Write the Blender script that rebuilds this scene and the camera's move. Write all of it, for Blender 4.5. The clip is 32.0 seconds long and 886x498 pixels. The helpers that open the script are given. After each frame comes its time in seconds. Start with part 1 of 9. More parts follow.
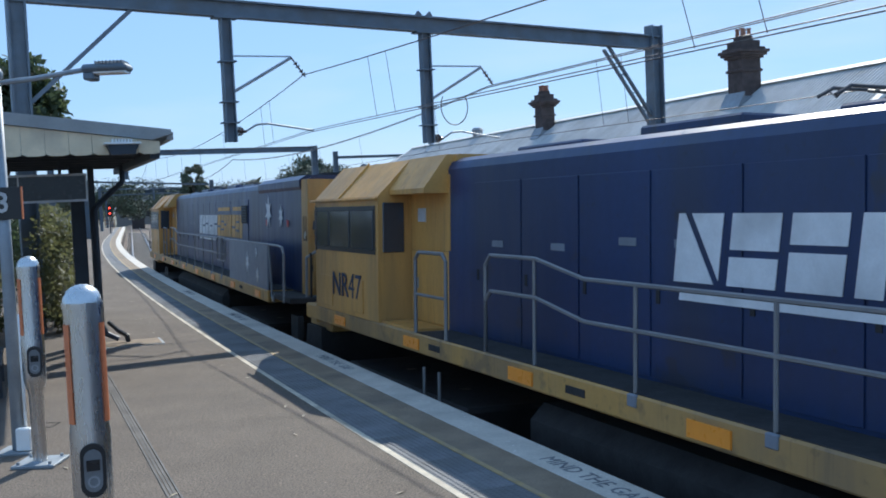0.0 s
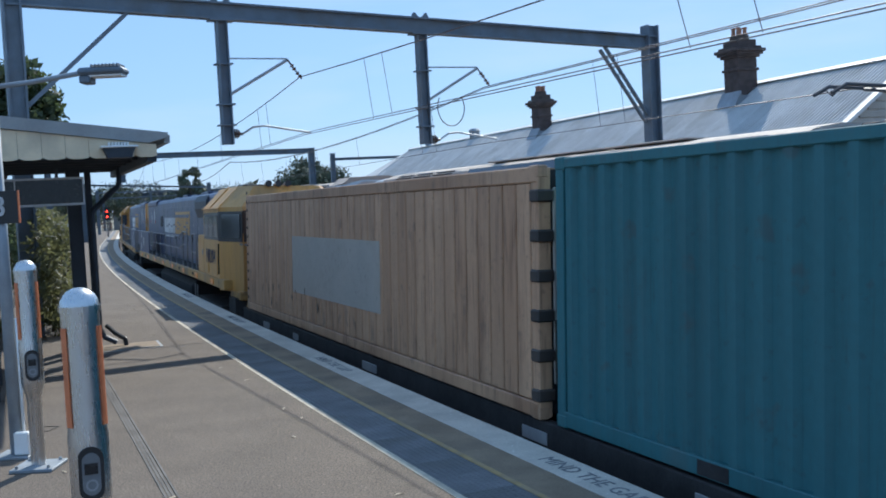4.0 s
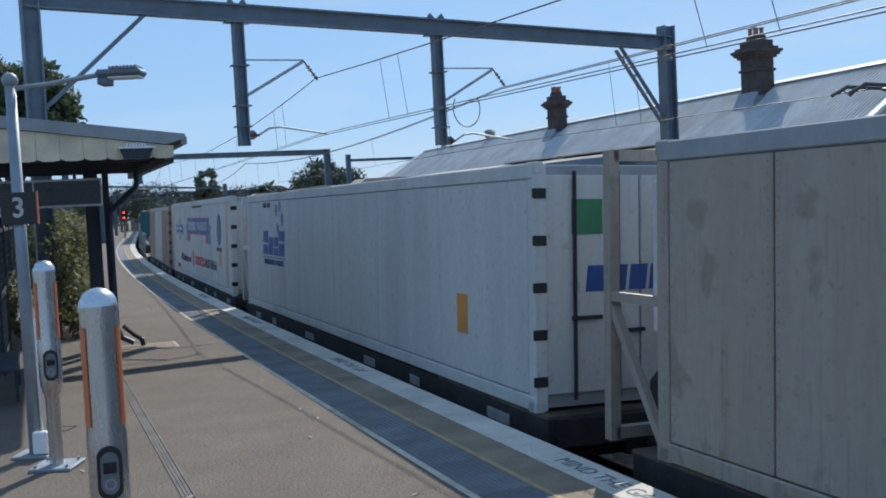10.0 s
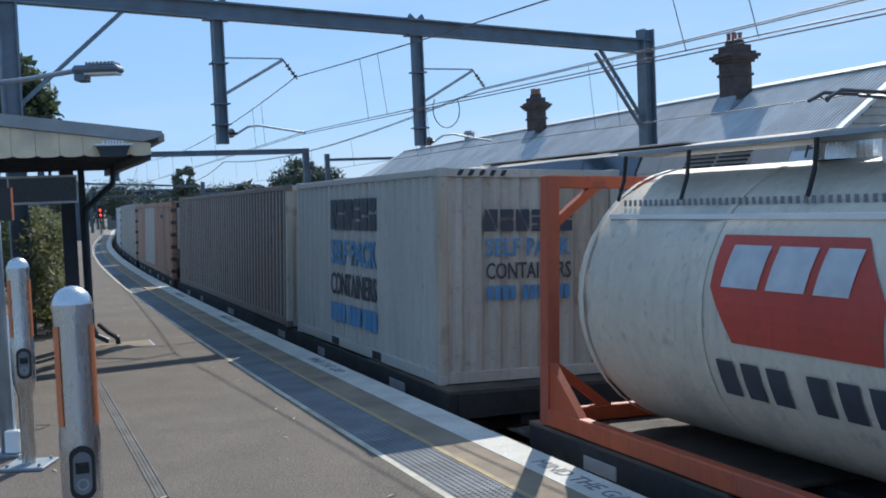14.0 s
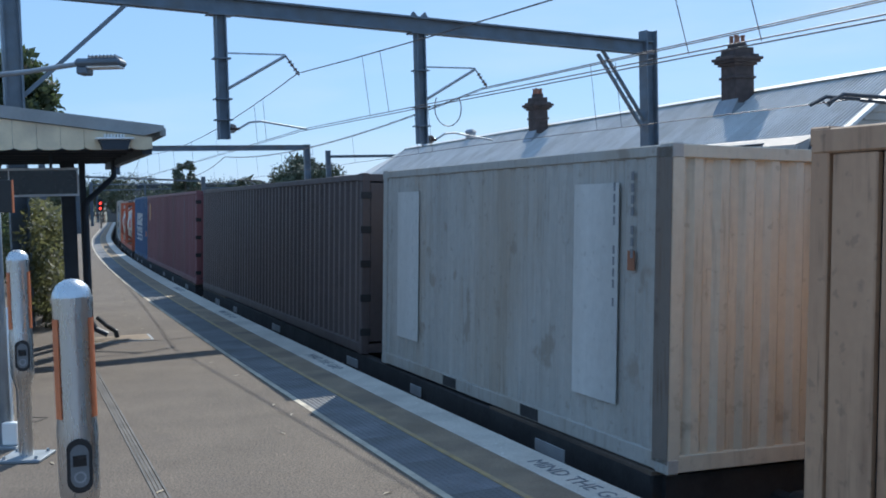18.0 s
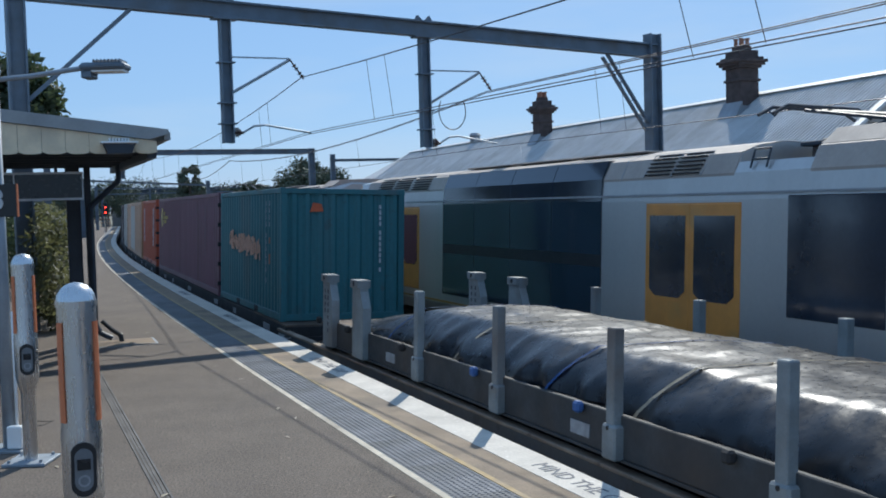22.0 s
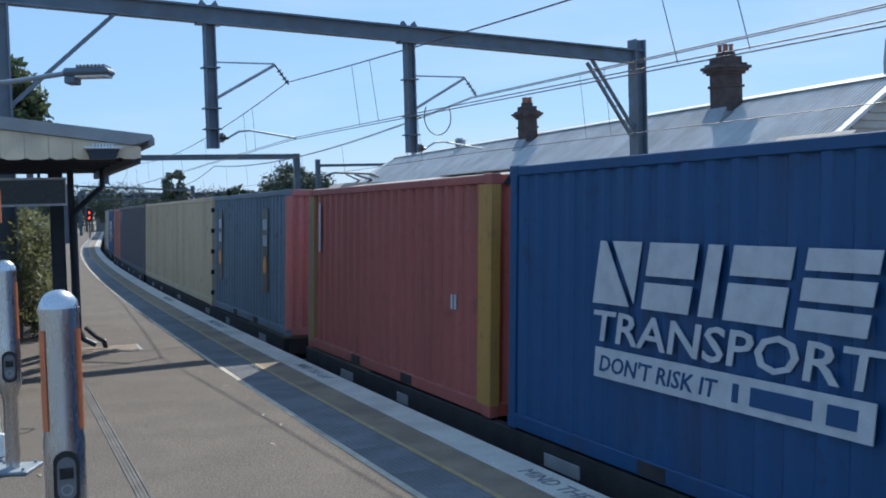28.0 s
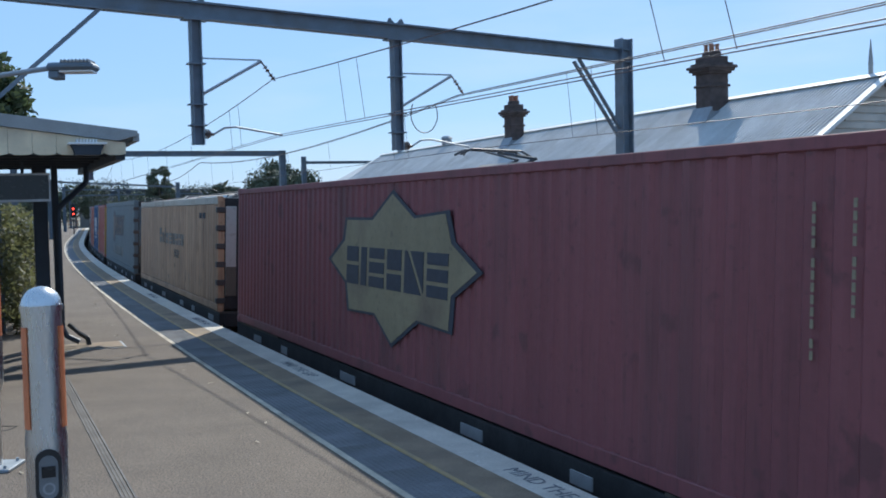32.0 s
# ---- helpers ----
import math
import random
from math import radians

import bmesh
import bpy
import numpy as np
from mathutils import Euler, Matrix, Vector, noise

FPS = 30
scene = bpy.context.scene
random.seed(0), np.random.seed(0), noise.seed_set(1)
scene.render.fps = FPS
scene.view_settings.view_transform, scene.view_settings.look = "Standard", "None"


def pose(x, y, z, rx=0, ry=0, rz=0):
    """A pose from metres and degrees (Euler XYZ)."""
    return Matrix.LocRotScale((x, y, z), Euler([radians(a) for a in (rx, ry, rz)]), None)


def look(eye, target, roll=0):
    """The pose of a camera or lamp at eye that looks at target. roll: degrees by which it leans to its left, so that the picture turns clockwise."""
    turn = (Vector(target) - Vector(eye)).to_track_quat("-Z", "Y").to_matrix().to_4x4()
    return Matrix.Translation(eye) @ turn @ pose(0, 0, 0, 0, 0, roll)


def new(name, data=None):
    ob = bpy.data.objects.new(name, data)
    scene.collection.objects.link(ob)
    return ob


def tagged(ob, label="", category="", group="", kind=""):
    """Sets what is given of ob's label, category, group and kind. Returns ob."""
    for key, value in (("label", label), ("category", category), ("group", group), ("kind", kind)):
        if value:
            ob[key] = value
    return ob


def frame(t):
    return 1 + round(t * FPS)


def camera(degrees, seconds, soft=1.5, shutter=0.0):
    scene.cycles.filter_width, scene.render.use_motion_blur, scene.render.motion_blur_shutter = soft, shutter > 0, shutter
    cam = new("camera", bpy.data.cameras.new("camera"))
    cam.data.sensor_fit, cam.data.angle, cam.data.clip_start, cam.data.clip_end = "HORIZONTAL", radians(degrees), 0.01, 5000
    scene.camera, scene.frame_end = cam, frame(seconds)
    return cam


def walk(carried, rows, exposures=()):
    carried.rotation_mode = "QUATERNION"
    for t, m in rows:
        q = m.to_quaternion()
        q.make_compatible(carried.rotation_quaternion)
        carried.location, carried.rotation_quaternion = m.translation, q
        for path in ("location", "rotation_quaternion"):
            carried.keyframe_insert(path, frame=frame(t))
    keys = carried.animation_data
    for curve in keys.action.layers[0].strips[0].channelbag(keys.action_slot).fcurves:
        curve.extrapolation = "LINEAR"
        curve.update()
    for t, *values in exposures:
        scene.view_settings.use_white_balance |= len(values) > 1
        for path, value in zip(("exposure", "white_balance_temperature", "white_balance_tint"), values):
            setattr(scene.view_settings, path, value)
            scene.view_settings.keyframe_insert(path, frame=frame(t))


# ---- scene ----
cam = camera(46.93, 32.0, soft=1.85, shutter=0.01)
EYE_PATH = [
    (0, pose(0.000, -0.005, 2.211, 87.080, 2.554, 0.354)),
    (0.5, pose(0.006, -0.009, 2.213, 87.158, 2.703, 0.313)),
    (1, pose(-0.001, -0.000, 2.211, 87.193, 2.808, 0.168)),
    (1.5, pose(0.000, 0.002, 2.207, 87.234, 2.772, 0.076)),
    (2, pose(0.002, -0.003, 2.211, 87.218, 2.585, 0.075)),
    (2.5, pose(0.002, -0.001, 2.208, 87.250, 2.698, 0.096)),
    (3, pose(0.002, -0.001, 2.209, 87.205, 2.837, 0.151)),
    (3.5, pose(0.007, -0.010, 2.211, 87.142, 2.908, 0.195)),
    (5.5, pose(-0.001, -0.002, 2.209, 87.131, 3.014, 0.293)),
    (6, pose(0.011, -0.015, 2.211, 87.200, 3.144, 0.331)),
    (6.5, pose(0.004, -0.014, 2.215, 87.281, 3.128, 0.280)),
    (7, pose(0.008, -0.015, 2.217, 87.278, 3.222, 0.302)),
    (7.5, pose(0.007, -0.027, 2.218, 87.446, 3.257, 0.427)),
    (8, pose(0.009, -0.025, 2.213, 87.598, 3.315, 0.672)),
    (8.5, pose(0.006, -0.017, 2.210, 87.527, 3.380, 0.832)),
    (9, pose(0.000, -0.014, 2.214, 87.367, 3.316, 0.927)),
    (9.5, pose(0.006, -0.022, 2.213, 87.267, 3.181, 1.023)),
    (10, pose(-0.002, -0.012, 2.208, 87.241, 2.954, 1.073)),
    (10.5, pose(0.008, -0.029, 2.212, 87.282, 2.838, 1.128)),
    (11, pose(0.003, -0.020, 2.207, 87.234, 2.788, 1.082)),
    (11.5, pose(0.003, -0.019, 2.208, 87.165, 2.773, 1.037)),
    (12, pose(0.004, -0.021, 2.210, 87.181, 2.651, 0.993)),
    (12.5, pose(-0.000, -0.010, 2.210, 87.163, 2.450, 0.892)),
    (13, pose(0.003, -0.008, 2.211, 87.173, 2.387, 0.593)),
    (13.5, pose(-0.003, -0.004, 2.211, 87.205, 2.373, 0.142)),
    (14, pose(-0.000, 0.000, 2.210, 87.218, 2.367, -0.115)),
    (14.5, pose(0.005, 0.001, 2.211, 87.236, 2.154, -0.401)),
    (16.5, pose(-0.001, 0.006, 2.210, 87.145, 1.899, -0.409)),
    (17, pose(-0.002, 0.007, 2.209, 87.132, 1.926, -0.414)),
    (17.5, pose(-0.007, 0.010, 2.210, 87.091, 1.748, -0.373)),
    (18, pose(-0.002, -0.007, 2.211, 87.130, 1.508, -0.098)),
    (18.5, pose(-0.003, -0.008, 2.214, 87.142, 1.241, 0.199)),
    (19, pose(-0.003, 0.001, 2.208, 87.159, 1.169, 0.207)),
    (19.5, pose(0.003, -0.005, 2.208, 87.221, 1.341, 0.224)),
    (20, pose(0.005, -0.012, 2.212, 87.229, 1.408, 0.282)),
    (20.5, pose(0.001, -0.005, 2.211, 87.266, 1.443, 0.401)),
    (21, pose(-0.001, -0.002, 2.209, 87.325, 1.480, 0.471)),
    (21.5, pose(0.000, -0.006, 2.213, 87.286, 1.431, 0.304)),
    (22, pose(0.001, 0.000, 2.208, 87.335, 1.613, 0.159)),
    (22.5, pose(0.001, 0.004, 2.209, 87.256, 1.807, 0.136)),
    (23, pose(0.002, 0.001, 2.212, 87.282, 1.934, 0.147)),
    (23.5, pose(0.002, -0.001, 2.215, 87.285, 2.018, 0.152)),
    (24, pose(0.006, -0.009, 2.215, 87.329, 2.046, 0.169)),
    (24.5, pose(0.002, -0.002, 2.216, 87.414, 2.146, 0.183)),
    (25, pose(0.003, -0.005, 2.215, 87.452, 2.327, 0.133)),
    (25.5, pose(0.006, -0.010, 2.213, 87.509, 2.110, 0.127)),
    (27.5, pose(0.001, 0.016, 2.217, 87.597, 1.753, -0.469)),
    (28, pose(0.000, 0.013, 2.215, 87.598, 1.640, -0.663)),
    (28.5, pose(0.000, 0.018, 2.214, 87.611, 1.558, -0.796)),
    (29, pose(0.001, 0.016, 2.214, 87.583, 1.453, -0.914)),
    (29.5, pose(-0.002, 0.017, 2.220, 87.579, 1.404, -1.026)),
    (30, pose(-0.001, 0.014, 2.220, 87.631, 1.484, -1.108)),
    (30.5, pose(0.001, 0.024, 2.216, 87.690, 1.606, -1.212)),
    (31, pose(-0.003, 0.039, 2.212, 87.691, 1.808, -1.335)),
    (31.5, pose(-0.001, 0.036, 2.218, 87.546, 1.530, -1.408)),
    (32, pose(-0.004, 0.036, 2.215, 87.460, 1.338, -1.449)),
]
walk(cam, EYE_PATH, [(0.0, 0.66, 5800, 5), (3.4, 0.66, 5800, 5), (5.6, 0.38, 5800, 5), (7.0, 0.36, 5800, 5), (10.0, 0.41, 5950, 5), (12.5, 0.54, 5800, 5), (14.5, 0.48, 5800, 5), (17.0, 0.65, 5800, 5), (19.0, 0.53, 5800, 5), (20.0, 0.58, 5800, 5), (21.0, 0.62, 5800, 5), (22.2, 0.31, 5800, 5), (23.4, 0.31, 5800, 5), (24.6, 0.62, 5800, 5), (28.0, 0.56, 5800, 5), (31.0, 0.52, 5800, 5), (32.0, 0.6, 5850, 5)])

# ---- plan: an arc of track that runs out straight; s runs along the platform edge, lat to the right of it ----
BEND, X0, Y0, PH0 = 0.00135, 1.935, 6.0, radians(23.72)
TRACK_NEAR, TRACK_FAR, RAIL_Z, CANT = 1.61, 5.95, -1.08, 2.3
SPEED = 13.9
STRAIGHT = 82.0        # the curve ends here


def at(s, lat=0.0, z=0.0):
    phi = PH0 - BEND * min(s, STRAIGHT)
    on = max(0.0, s - STRAIGHT)
    x = X0 - (math.cos(phi) - math.cos(PH0)) / BEND - on * math.sin(phi)
    y = Y0 + (math.sin(PH0) - math.sin(phi)) / BEND + on * math.cos(phi)
    return Vector((x + lat * math.cos(phi), y + lat * math.sin(phi), z))


def place(s, lat=0.0, z=0.0, lean=0.0, turn=0.0):
    """Local x to the right of the track, y along it, z up."""
    return Matrix.Translation(at(s, lat, z)) @ pose(0, 0, 0, 0, lean, math.degrees(PH0 - BEND * min(s, STRAIGHT)) + turn)


# ---- light ----
SUN_DIR = (at(1) - at(0)) * 0.97 + (at(0, 1) - at(0, 0)) * 0.715 + Vector((0, 0, 1.0))
sun_up = math.asin(SUN_DIR.normalized().z)
sun_turn = math.atan2(SUN_DIR.x, SUN_DIR.y)
world = bpy.data.worlds.new("sky")
scene.world = world
world.use_nodes = True
wn = world.node_tree.nodes
sky = wn.new("ShaderNodeTexSky")
sky.sky_type, sky.sun_disc = "NISHITA", False
sky.sun_elevation, sky.sun_rotation = sun_up, sun_turn
sky.air_density, sky.dust_density, sky.ozone_density, sky.altitude = 1.0, 0.3, 2.0, 50
haze = wn.new("ShaderNodeMix")          # clear sky evened out by thin summer haze
haze.data_type = "RGBA"
haze.inputs[0].default_value = 0.72
haze.inputs[7].default_value = (3.0, 4.8, 7.8, 1)
world.node_tree.links.new(sky.outputs[0], haze.inputs[6])
wisp = wn.new("ShaderNodeTexNoise")      # faint streaks of high cloud
wisp.inputs["Scale"].default_value, wisp.inputs["Detail"].default_value = 3.0, 7.0
wmap = wn.new("ShaderNodeMapping")
wmap.inputs["Scale"].default_value = (1.0, 1.6, 5.0)
wco = wn.new("ShaderNodeTexCoord")
world.node_tree.links.new(wco.outputs["Generated"], wmap.inputs[0])
world.node_tree.links.new(wmap.outputs[0], wisp.inputs["Vector"])
wr = wn.new("ShaderNodeMapRange")
wr.inputs[1].default_value, wr.inputs[2].default_value, wr.inputs[4].default_value = 0.5, 0.8, 0.4
world.node_tree.links.new(wisp.outputs["Fac"], wr.inputs[0])
cloud = wn.new("ShaderNodeMix")
cloud.data_type = "RGBA"
cloud.inputs[7].default_value = (6.5, 7.0, 7.6, 1)
world.node_tree.links.new(wr.outputs[0], cloud.inputs[0])
world.node_tree.links.new(haze.outputs[2], cloud.inputs[6])
world.node_tree.links.new(cloud.outputs[2], wn["Background"].inputs[0])
wn["Background"].inputs[1].default_value = 0.08
sun = new("sun", bpy.data.lights.new("sun", "SUN"))
sun.data.energy, sun.data.angle, sun.data.color = 3.5, radians(0.53), (1.0, 0.9, 0.77)
sun.matrix_world = look(SUN_DIR * 60, (0, 0, 0))


# ---- materials ----
def mat(name, col, rough=0.6, metal=0.0, var=0.18, scale=3.0, bump=0.0, bscale=30.0, dirt=None, dirt_amount=0.35, dscale=1.2, spec=0.5, emit=0.0, streak=False, each=0.0, spots=None, spot_amount=0.1, grain=0.0, grain_scale=90.0, runs=None, run_amount=0.0):
    m = bpy.data.materials.new(name)
    m.use_nodes = True
    nt = m.node_tree
    n, ln = nt.nodes, nt.links
    b = n["Principled BSDF"]
    b.inputs["Roughness"].default_value, b.inputs["Metallic"].default_value = rough, metal
    b.inputs["Specular IOR Level"].default_value = spec
    tc = n.new("ShaderNodeTexCoord")
    src = tc.outputs["Object"]
    oi = n.new("ShaderNodeObjectInfo")
    if each:
        mul = n.new("ShaderNodeMath")
        mul.operation = "MULTIPLY"
        mul.inputs[1].default_value = 60.0
        ln.new(oi.outputs["Random"], mul.inputs[0])
        add = n.new("ShaderNodeVectorMath")
        ln.new(src, add.inputs[0])
        ln.new(mul.outputs[0], add.inputs[1])
        src = add.outputs[0]
    plain = src
    if streak:
        mp = n.new("ShaderNodeMapping")
        mp.inputs["Scale"].default_value = (1.0, 1.0, 0.16)
        ln.new(src, mp.inputs[0])
        src = mp.outputs[0]

    def noise_tex(sc, detail=4.0, where=None):
        t = n.new("ShaderNodeTexNoise")
        t.inputs["Scale"].default_value, t.inputs["Detail"].default_value = sc, detail
        ln.new(where or src, t.inputs["Vector"])
        return t.outputs["Fac"]

    def ramp(fac, lo, hi, c0, c1):
        r = n.new("ShaderNodeValToRGB")
        r.color_ramp.elements[0].position, r.color_ramp.elements[1].position = lo, hi
        r.color_ramp.elements[0].color, r.color_ramp.elements[1].color = (*c0, 1), (*c1, 1)
        ln.new(fac, r.inputs[0])
        return r.outputs[0]

    def mix(fac, a, c, kind="MIX"):
        x = n.new("ShaderNodeMix")
        x.data_type, x.blend_type = "RGBA", kind
        for v, i in ((fac, 0), (a, 6), (c, 7)):
            if hasattr(v, "links"):
                ln.new(v, x.inputs[i])
            else:
                x.inputs[i].default_value = v
        return x.outputs[2]

    lo = [max(0, c * (1 - var)) for c in col]
    hi = [min(1, c * (1 + var)) for c in col]
    out = ramp(noise_tex(scale), 0.3, 0.7, lo, hi)
    fine = ramp(noise_tex(scale * 14, 3.0, plain), 0.3, 0.75, [1 - var * 0.7] * 3, [1 + 0 * var] * 3)
    out = mix(1.0, out, fine, "MULTIPLY")
    if dirt:
        mask = ramp(noise_tex(dscale, 8.0), 0.62 - dirt_amount * 0.4, 0.72, (0, 0, 0), (1, 1, 1))
        out = mix(mask, out, (*dirt, 1))
    if runs:
        mr = n.new("ShaderNodeMapping")
        mr.inputs["Scale"].default_value = (1.0, 1.0, 0.07)
        ln.new(plain, mr.inputs[0])
        wide = ramp(noise_tex(7.0, 5.0, mr.outputs[0]), 0.5, 0.66, (0, 0, 0), [run_amount] * 3)
        thin = ramp(noise_tex(26.0, 3.0, mr.outputs[0]), 0.55, 0.68, (0, 0, 0), [run_amount] * 3)
        patchy = ramp(noise_tex(1.1, 4.0, plain), 0.36, 0.62, (0, 0, 0), (1, 1, 1))
        out = mix(mix(1.0, wide, patchy, "MULTIPLY"), out, (*runs, 1))
        out = mix(mix(1.0, thin, patchy, "MULTIPLY"), out, (*[c * 0.55 for c in runs], 1))
    if spots:
        mask = ramp(noise_tex(2.6, 12.0, plain), 0.68 - spot_amount * 0.8, 0.72 - spot_amount * 0.5, (0, 0, 0), (0.6, 0.6, 0.6))
        out = mix(mask, out, (*spots, 1))
        fine = ramp(noise_tex(11.0, 6.0, plain), 0.62, 0.7, (0, 0, 0), (0.3, 0.3, 0.3))
        out = mix(fine, out, (*[c * 0.6 for c in spots], 1))
    if grain:
        out = mix(1.0, out, ramp(noise_tex(grain_scale, 3.0, plain), 0.36, 0.64, [1 - grain] * 3, [1, 1, 1]), "MULTIPLY")
        flecks = ramp(noise_tex(grain_scale * 0.5, 2.0, plain), 0.69, 0.72, (0, 0, 0), (0.5, 0.5, 0.5))
        out = mix(flecks, out, (*[min(1, c * 1.9) for c in col], 1))
    if each:
        out = mix(1.0, out, ramp(oi.outputs["Random"], 0, 1, [1 - each] * 3, [1, 1, 1]), "MULTIPLY")
    ln.new(out, b.inputs["Base Color"])
    rr = n.new("ShaderNodeMapRange")
    ln.new(noise_tex(scale * 5), rr.inputs[0])
    rr.inputs[3].default_value, rr.inputs[4].default_value = max(0.03, rough - 0.12), min(1, rough + 0.12)
    ln.new(rr.outputs[0], b.inputs["Roughness"])
    if bump:
        bp = n.new("ShaderNodeBump")
        bp.inputs["Strength"].default_value, bp.inputs["Distance"].default_value = 1.0, bump
        ln.new(noise_tex(bscale, 6.0), bp.inputs["Height"])
        ln.new(bp.outputs[0], b.inputs["Normal"])
    if emit:
        b.inputs["Emission Color"].default_value, b.inputs["Emission Strength"].default_value = (*col, 1), emit
    return m


M = {}
M["asphalt"] = mat("platform_asphalt", (0.2, 0.158, 0.122), 0.9, var=0.14, scale=1.4, bump=0.006, bscale=120, dirt=(0.145, 0.115, 0.092), dirt_amount=0.22, dscale=0.7, grain=0.6, grain_scale=55)
M["concrete"] = mat("coping_concrete", (0.35, 0.265, 0.18), 0.9, var=0.2, scale=2, bump=0.004, bscale=60, dirt=(0.2, 0.16, 0.12), grain=0.3)
M["white_line"] = mat("white_line_paint", (0.67, 0.615, 0.53), 0.8, var=0.1, scale=2.5, bump=0.002, bscale=60, dirt=(0.47, 0.43, 0.37), dirt_amount=0.3, grain=0.12, grain_scale=40)
M["tactile"] = mat("tactile_paving", (0.205, 0.205, 0.21), 0.8, var=0.18, scale=2, dirt=(0.14, 0.135, 0.125), dirt_amount=0.25, each=0.15)
M["cream_edge"] = mat("worn_cream_edging", (0.6, 0.53, 0.41), 0.85, var=0.2, scale=4, dirt=(0.3, 0.25, 0.19), bump=0.002)
M["yellow_line"] = mat("worn_yellow_paint", (0.44, 0.31, 0.14), 0.8, var=0.2, scale=5, dirt=(0.35, 0.28, 0.2), dirt_amount=0.5, dscale=6)
M["ballast"] = mat("ballast", (0.22, 0.18, 0.15), 0.95, var=0.4, scale=6, bump=0.05, bscale=18, dirt=(0.15, 0.12, 0.1))
M["sleeper"] = mat("sleeper_concrete", (0.3, 0.27, 0.24), 0.9, var=0.25, bump=0.004)
M["rail"] = mat("rail_steel", (0.4, 0.36, 0.33), 0.35, 0.9, var=0.2)
M["earth"] = mat("earth", (0.2, 0.18, 0.13), 0.95, var=0.3, scale=0.2, bump=0.05, bscale=4)
M["galv"] = mat("galvanised_steel", (0.32, 0.36, 0.4), 0.55, 0.35, var=0.15, scale=4, dirt=(0.24, 0.25, 0.26))
M["gantry"] = mat("grey_gantry_steel", (0.14, 0.18, 0.225), 0.6, 0.1, var=0.15, scale=3, dirt=(0.12, 0.13, 0.14))
M["wire"] = mat("copper_wire", (0.1, 0.09, 0.09), 0.5, 0.6)
M["porcelain"] = mat("brown_porcelain", (0.09, 0.06, 0.05), 0.25)
M["stainless"] = mat("brushed_stainless", (0.62, 0.63, 0.64), 0.28, 1.0, var=0.08, scale=6, streak=True)
M["orange_strip"] = mat("orange_strip", (0.62, 0.19, 0.075), 0.5, var=0.2)
M["black"] = mat("black_plastic", (0.02, 0.022, 0.025), 0.4, var=0.2)
M["screen"] = mat("reader_screen", (0.015, 0.02, 0.025), 0.25)
M["cream_board"] = mat("cream_boards", (0.78, 0.65, 0.45), 0.7, var=0.1, scale=2, dirt=(0.45, 0.38, 0.28), dirt_amount=0.25)
M["grey_paint"] = mat("grey_paint", (0.32, 0.33, 0.33), 0.6, var=0.12)
M["dark_steel"] = mat("dark_blue_steel", (0.035, 0.045, 0.06), 0.55, 0.1, var=0.2)
M["white_plastic"] = mat("white_plastic", (0.8, 0.8, 0.78), 0.45, var=0.05)
M["roof_iron"] = mat("corrugated_iron_roof", (0.57, 0.57, 0.56), 0.75, 0.0, spec=0.15, var=0.12, scale=0.8, streak=False, dirt=(0.45, 0.44, 0.42), dirt_amount=0.3, each=0.12)
M["brick"] = mat("dark_brick", (0.085, 0.065, 0.06), 0.9, var=0.3, scale=5, bump=0.006, bscale=25)
M["stone_trim"] = mat("stone_trim", (0.4, 0.36, 0.3), 0.85, var=0.15, bump=0.004)
M["terracotta"] = mat("terracotta", (0.3, 0.15, 0.1), 0.8, var=0.2)
M["sill_end"] = mat("rusty_barrier", (0.3, 0.16, 0.1), 0.8, var=0.3, dirt=(0.2, 0.12, 0.08))
M["white_trim"] = mat("white_trim_paint", (0.75, 0.75, 0.72), 0.6, var=0.06)


def leafy(name, col, glow, **more):
    """Leaf material: part of the light passes through the blade."""
    m = mat(name, col, 0.6, **more)
    n, ln = m.node_tree.nodes, m.node_tree.links
    tr, mx = n.new("ShaderNodeBsdfTranslucent"), n.new("ShaderNodeMixShader")
    tr.inputs[0].default_value = (*glow, 1)
    mx.inputs[0].default_value = 0.45
    ln.new(n["Principled BSDF"].outputs[0], mx.inputs[1])
    ln.new(tr.outputs[0], mx.inputs[2])
    ln.new(mx.outputs[0], n["Material Output"].inputs["Surface"])
    return m


M["leaf"] = leafy("dark_green_leaf", (0.095, 0.12, 0.06), (0.08, 0.11, 0.045), var=0.4, scale=1.5, each=0.3)
M["leaf_far"] = mat("far_leaf", (0.095, 0.115, 0.07), 0.7, var=0.35, scale=0.5)
M["bark"] = mat("bark", (0.12, 0.09, 0.07), 0.9, var=0.3, bump=0.01)
M["glass"] = mat("dark_tinted_glass", (0.028, 0.038, 0.055), 0.06, var=0.2, scale=1.2, spec=0.9)
M["silver"] = mat("brushed_silver_panel", (0.54, 0.53, 0.51), 0.36, 0.6, var=0.08, scale=1, streak=True)
M["roof_grey"] = mat("weathered_train_roof", (0.45, 0.385, 0.33), 0.75, 0.0, var=0.14, scale=1.2, dirt=(0.33, 0.28, 0.235))
M["train_yellow"] = mat("yellow_train_paint", (0.66, 0.28, 0.06), 0.4, var=0.1, dirt=(0.5, 0.27, 0.08), dirt_amount=0.15)
M["train_orange"] = mat("orange_train_paint", (0.7, 0.24, 0.045), 0.4, var=0.1, dirt=(0.5, 0.22, 0.06), dirt_amount=0.15)
M["under"] = mat("sooty_underframe", (0.03, 0.028, 0.028), 0.8, var=0.35, bump=0.004)
M["wheel"] = mat("wheel_steel", (0.2, 0.16, 0.13), 0.5, 0.7)
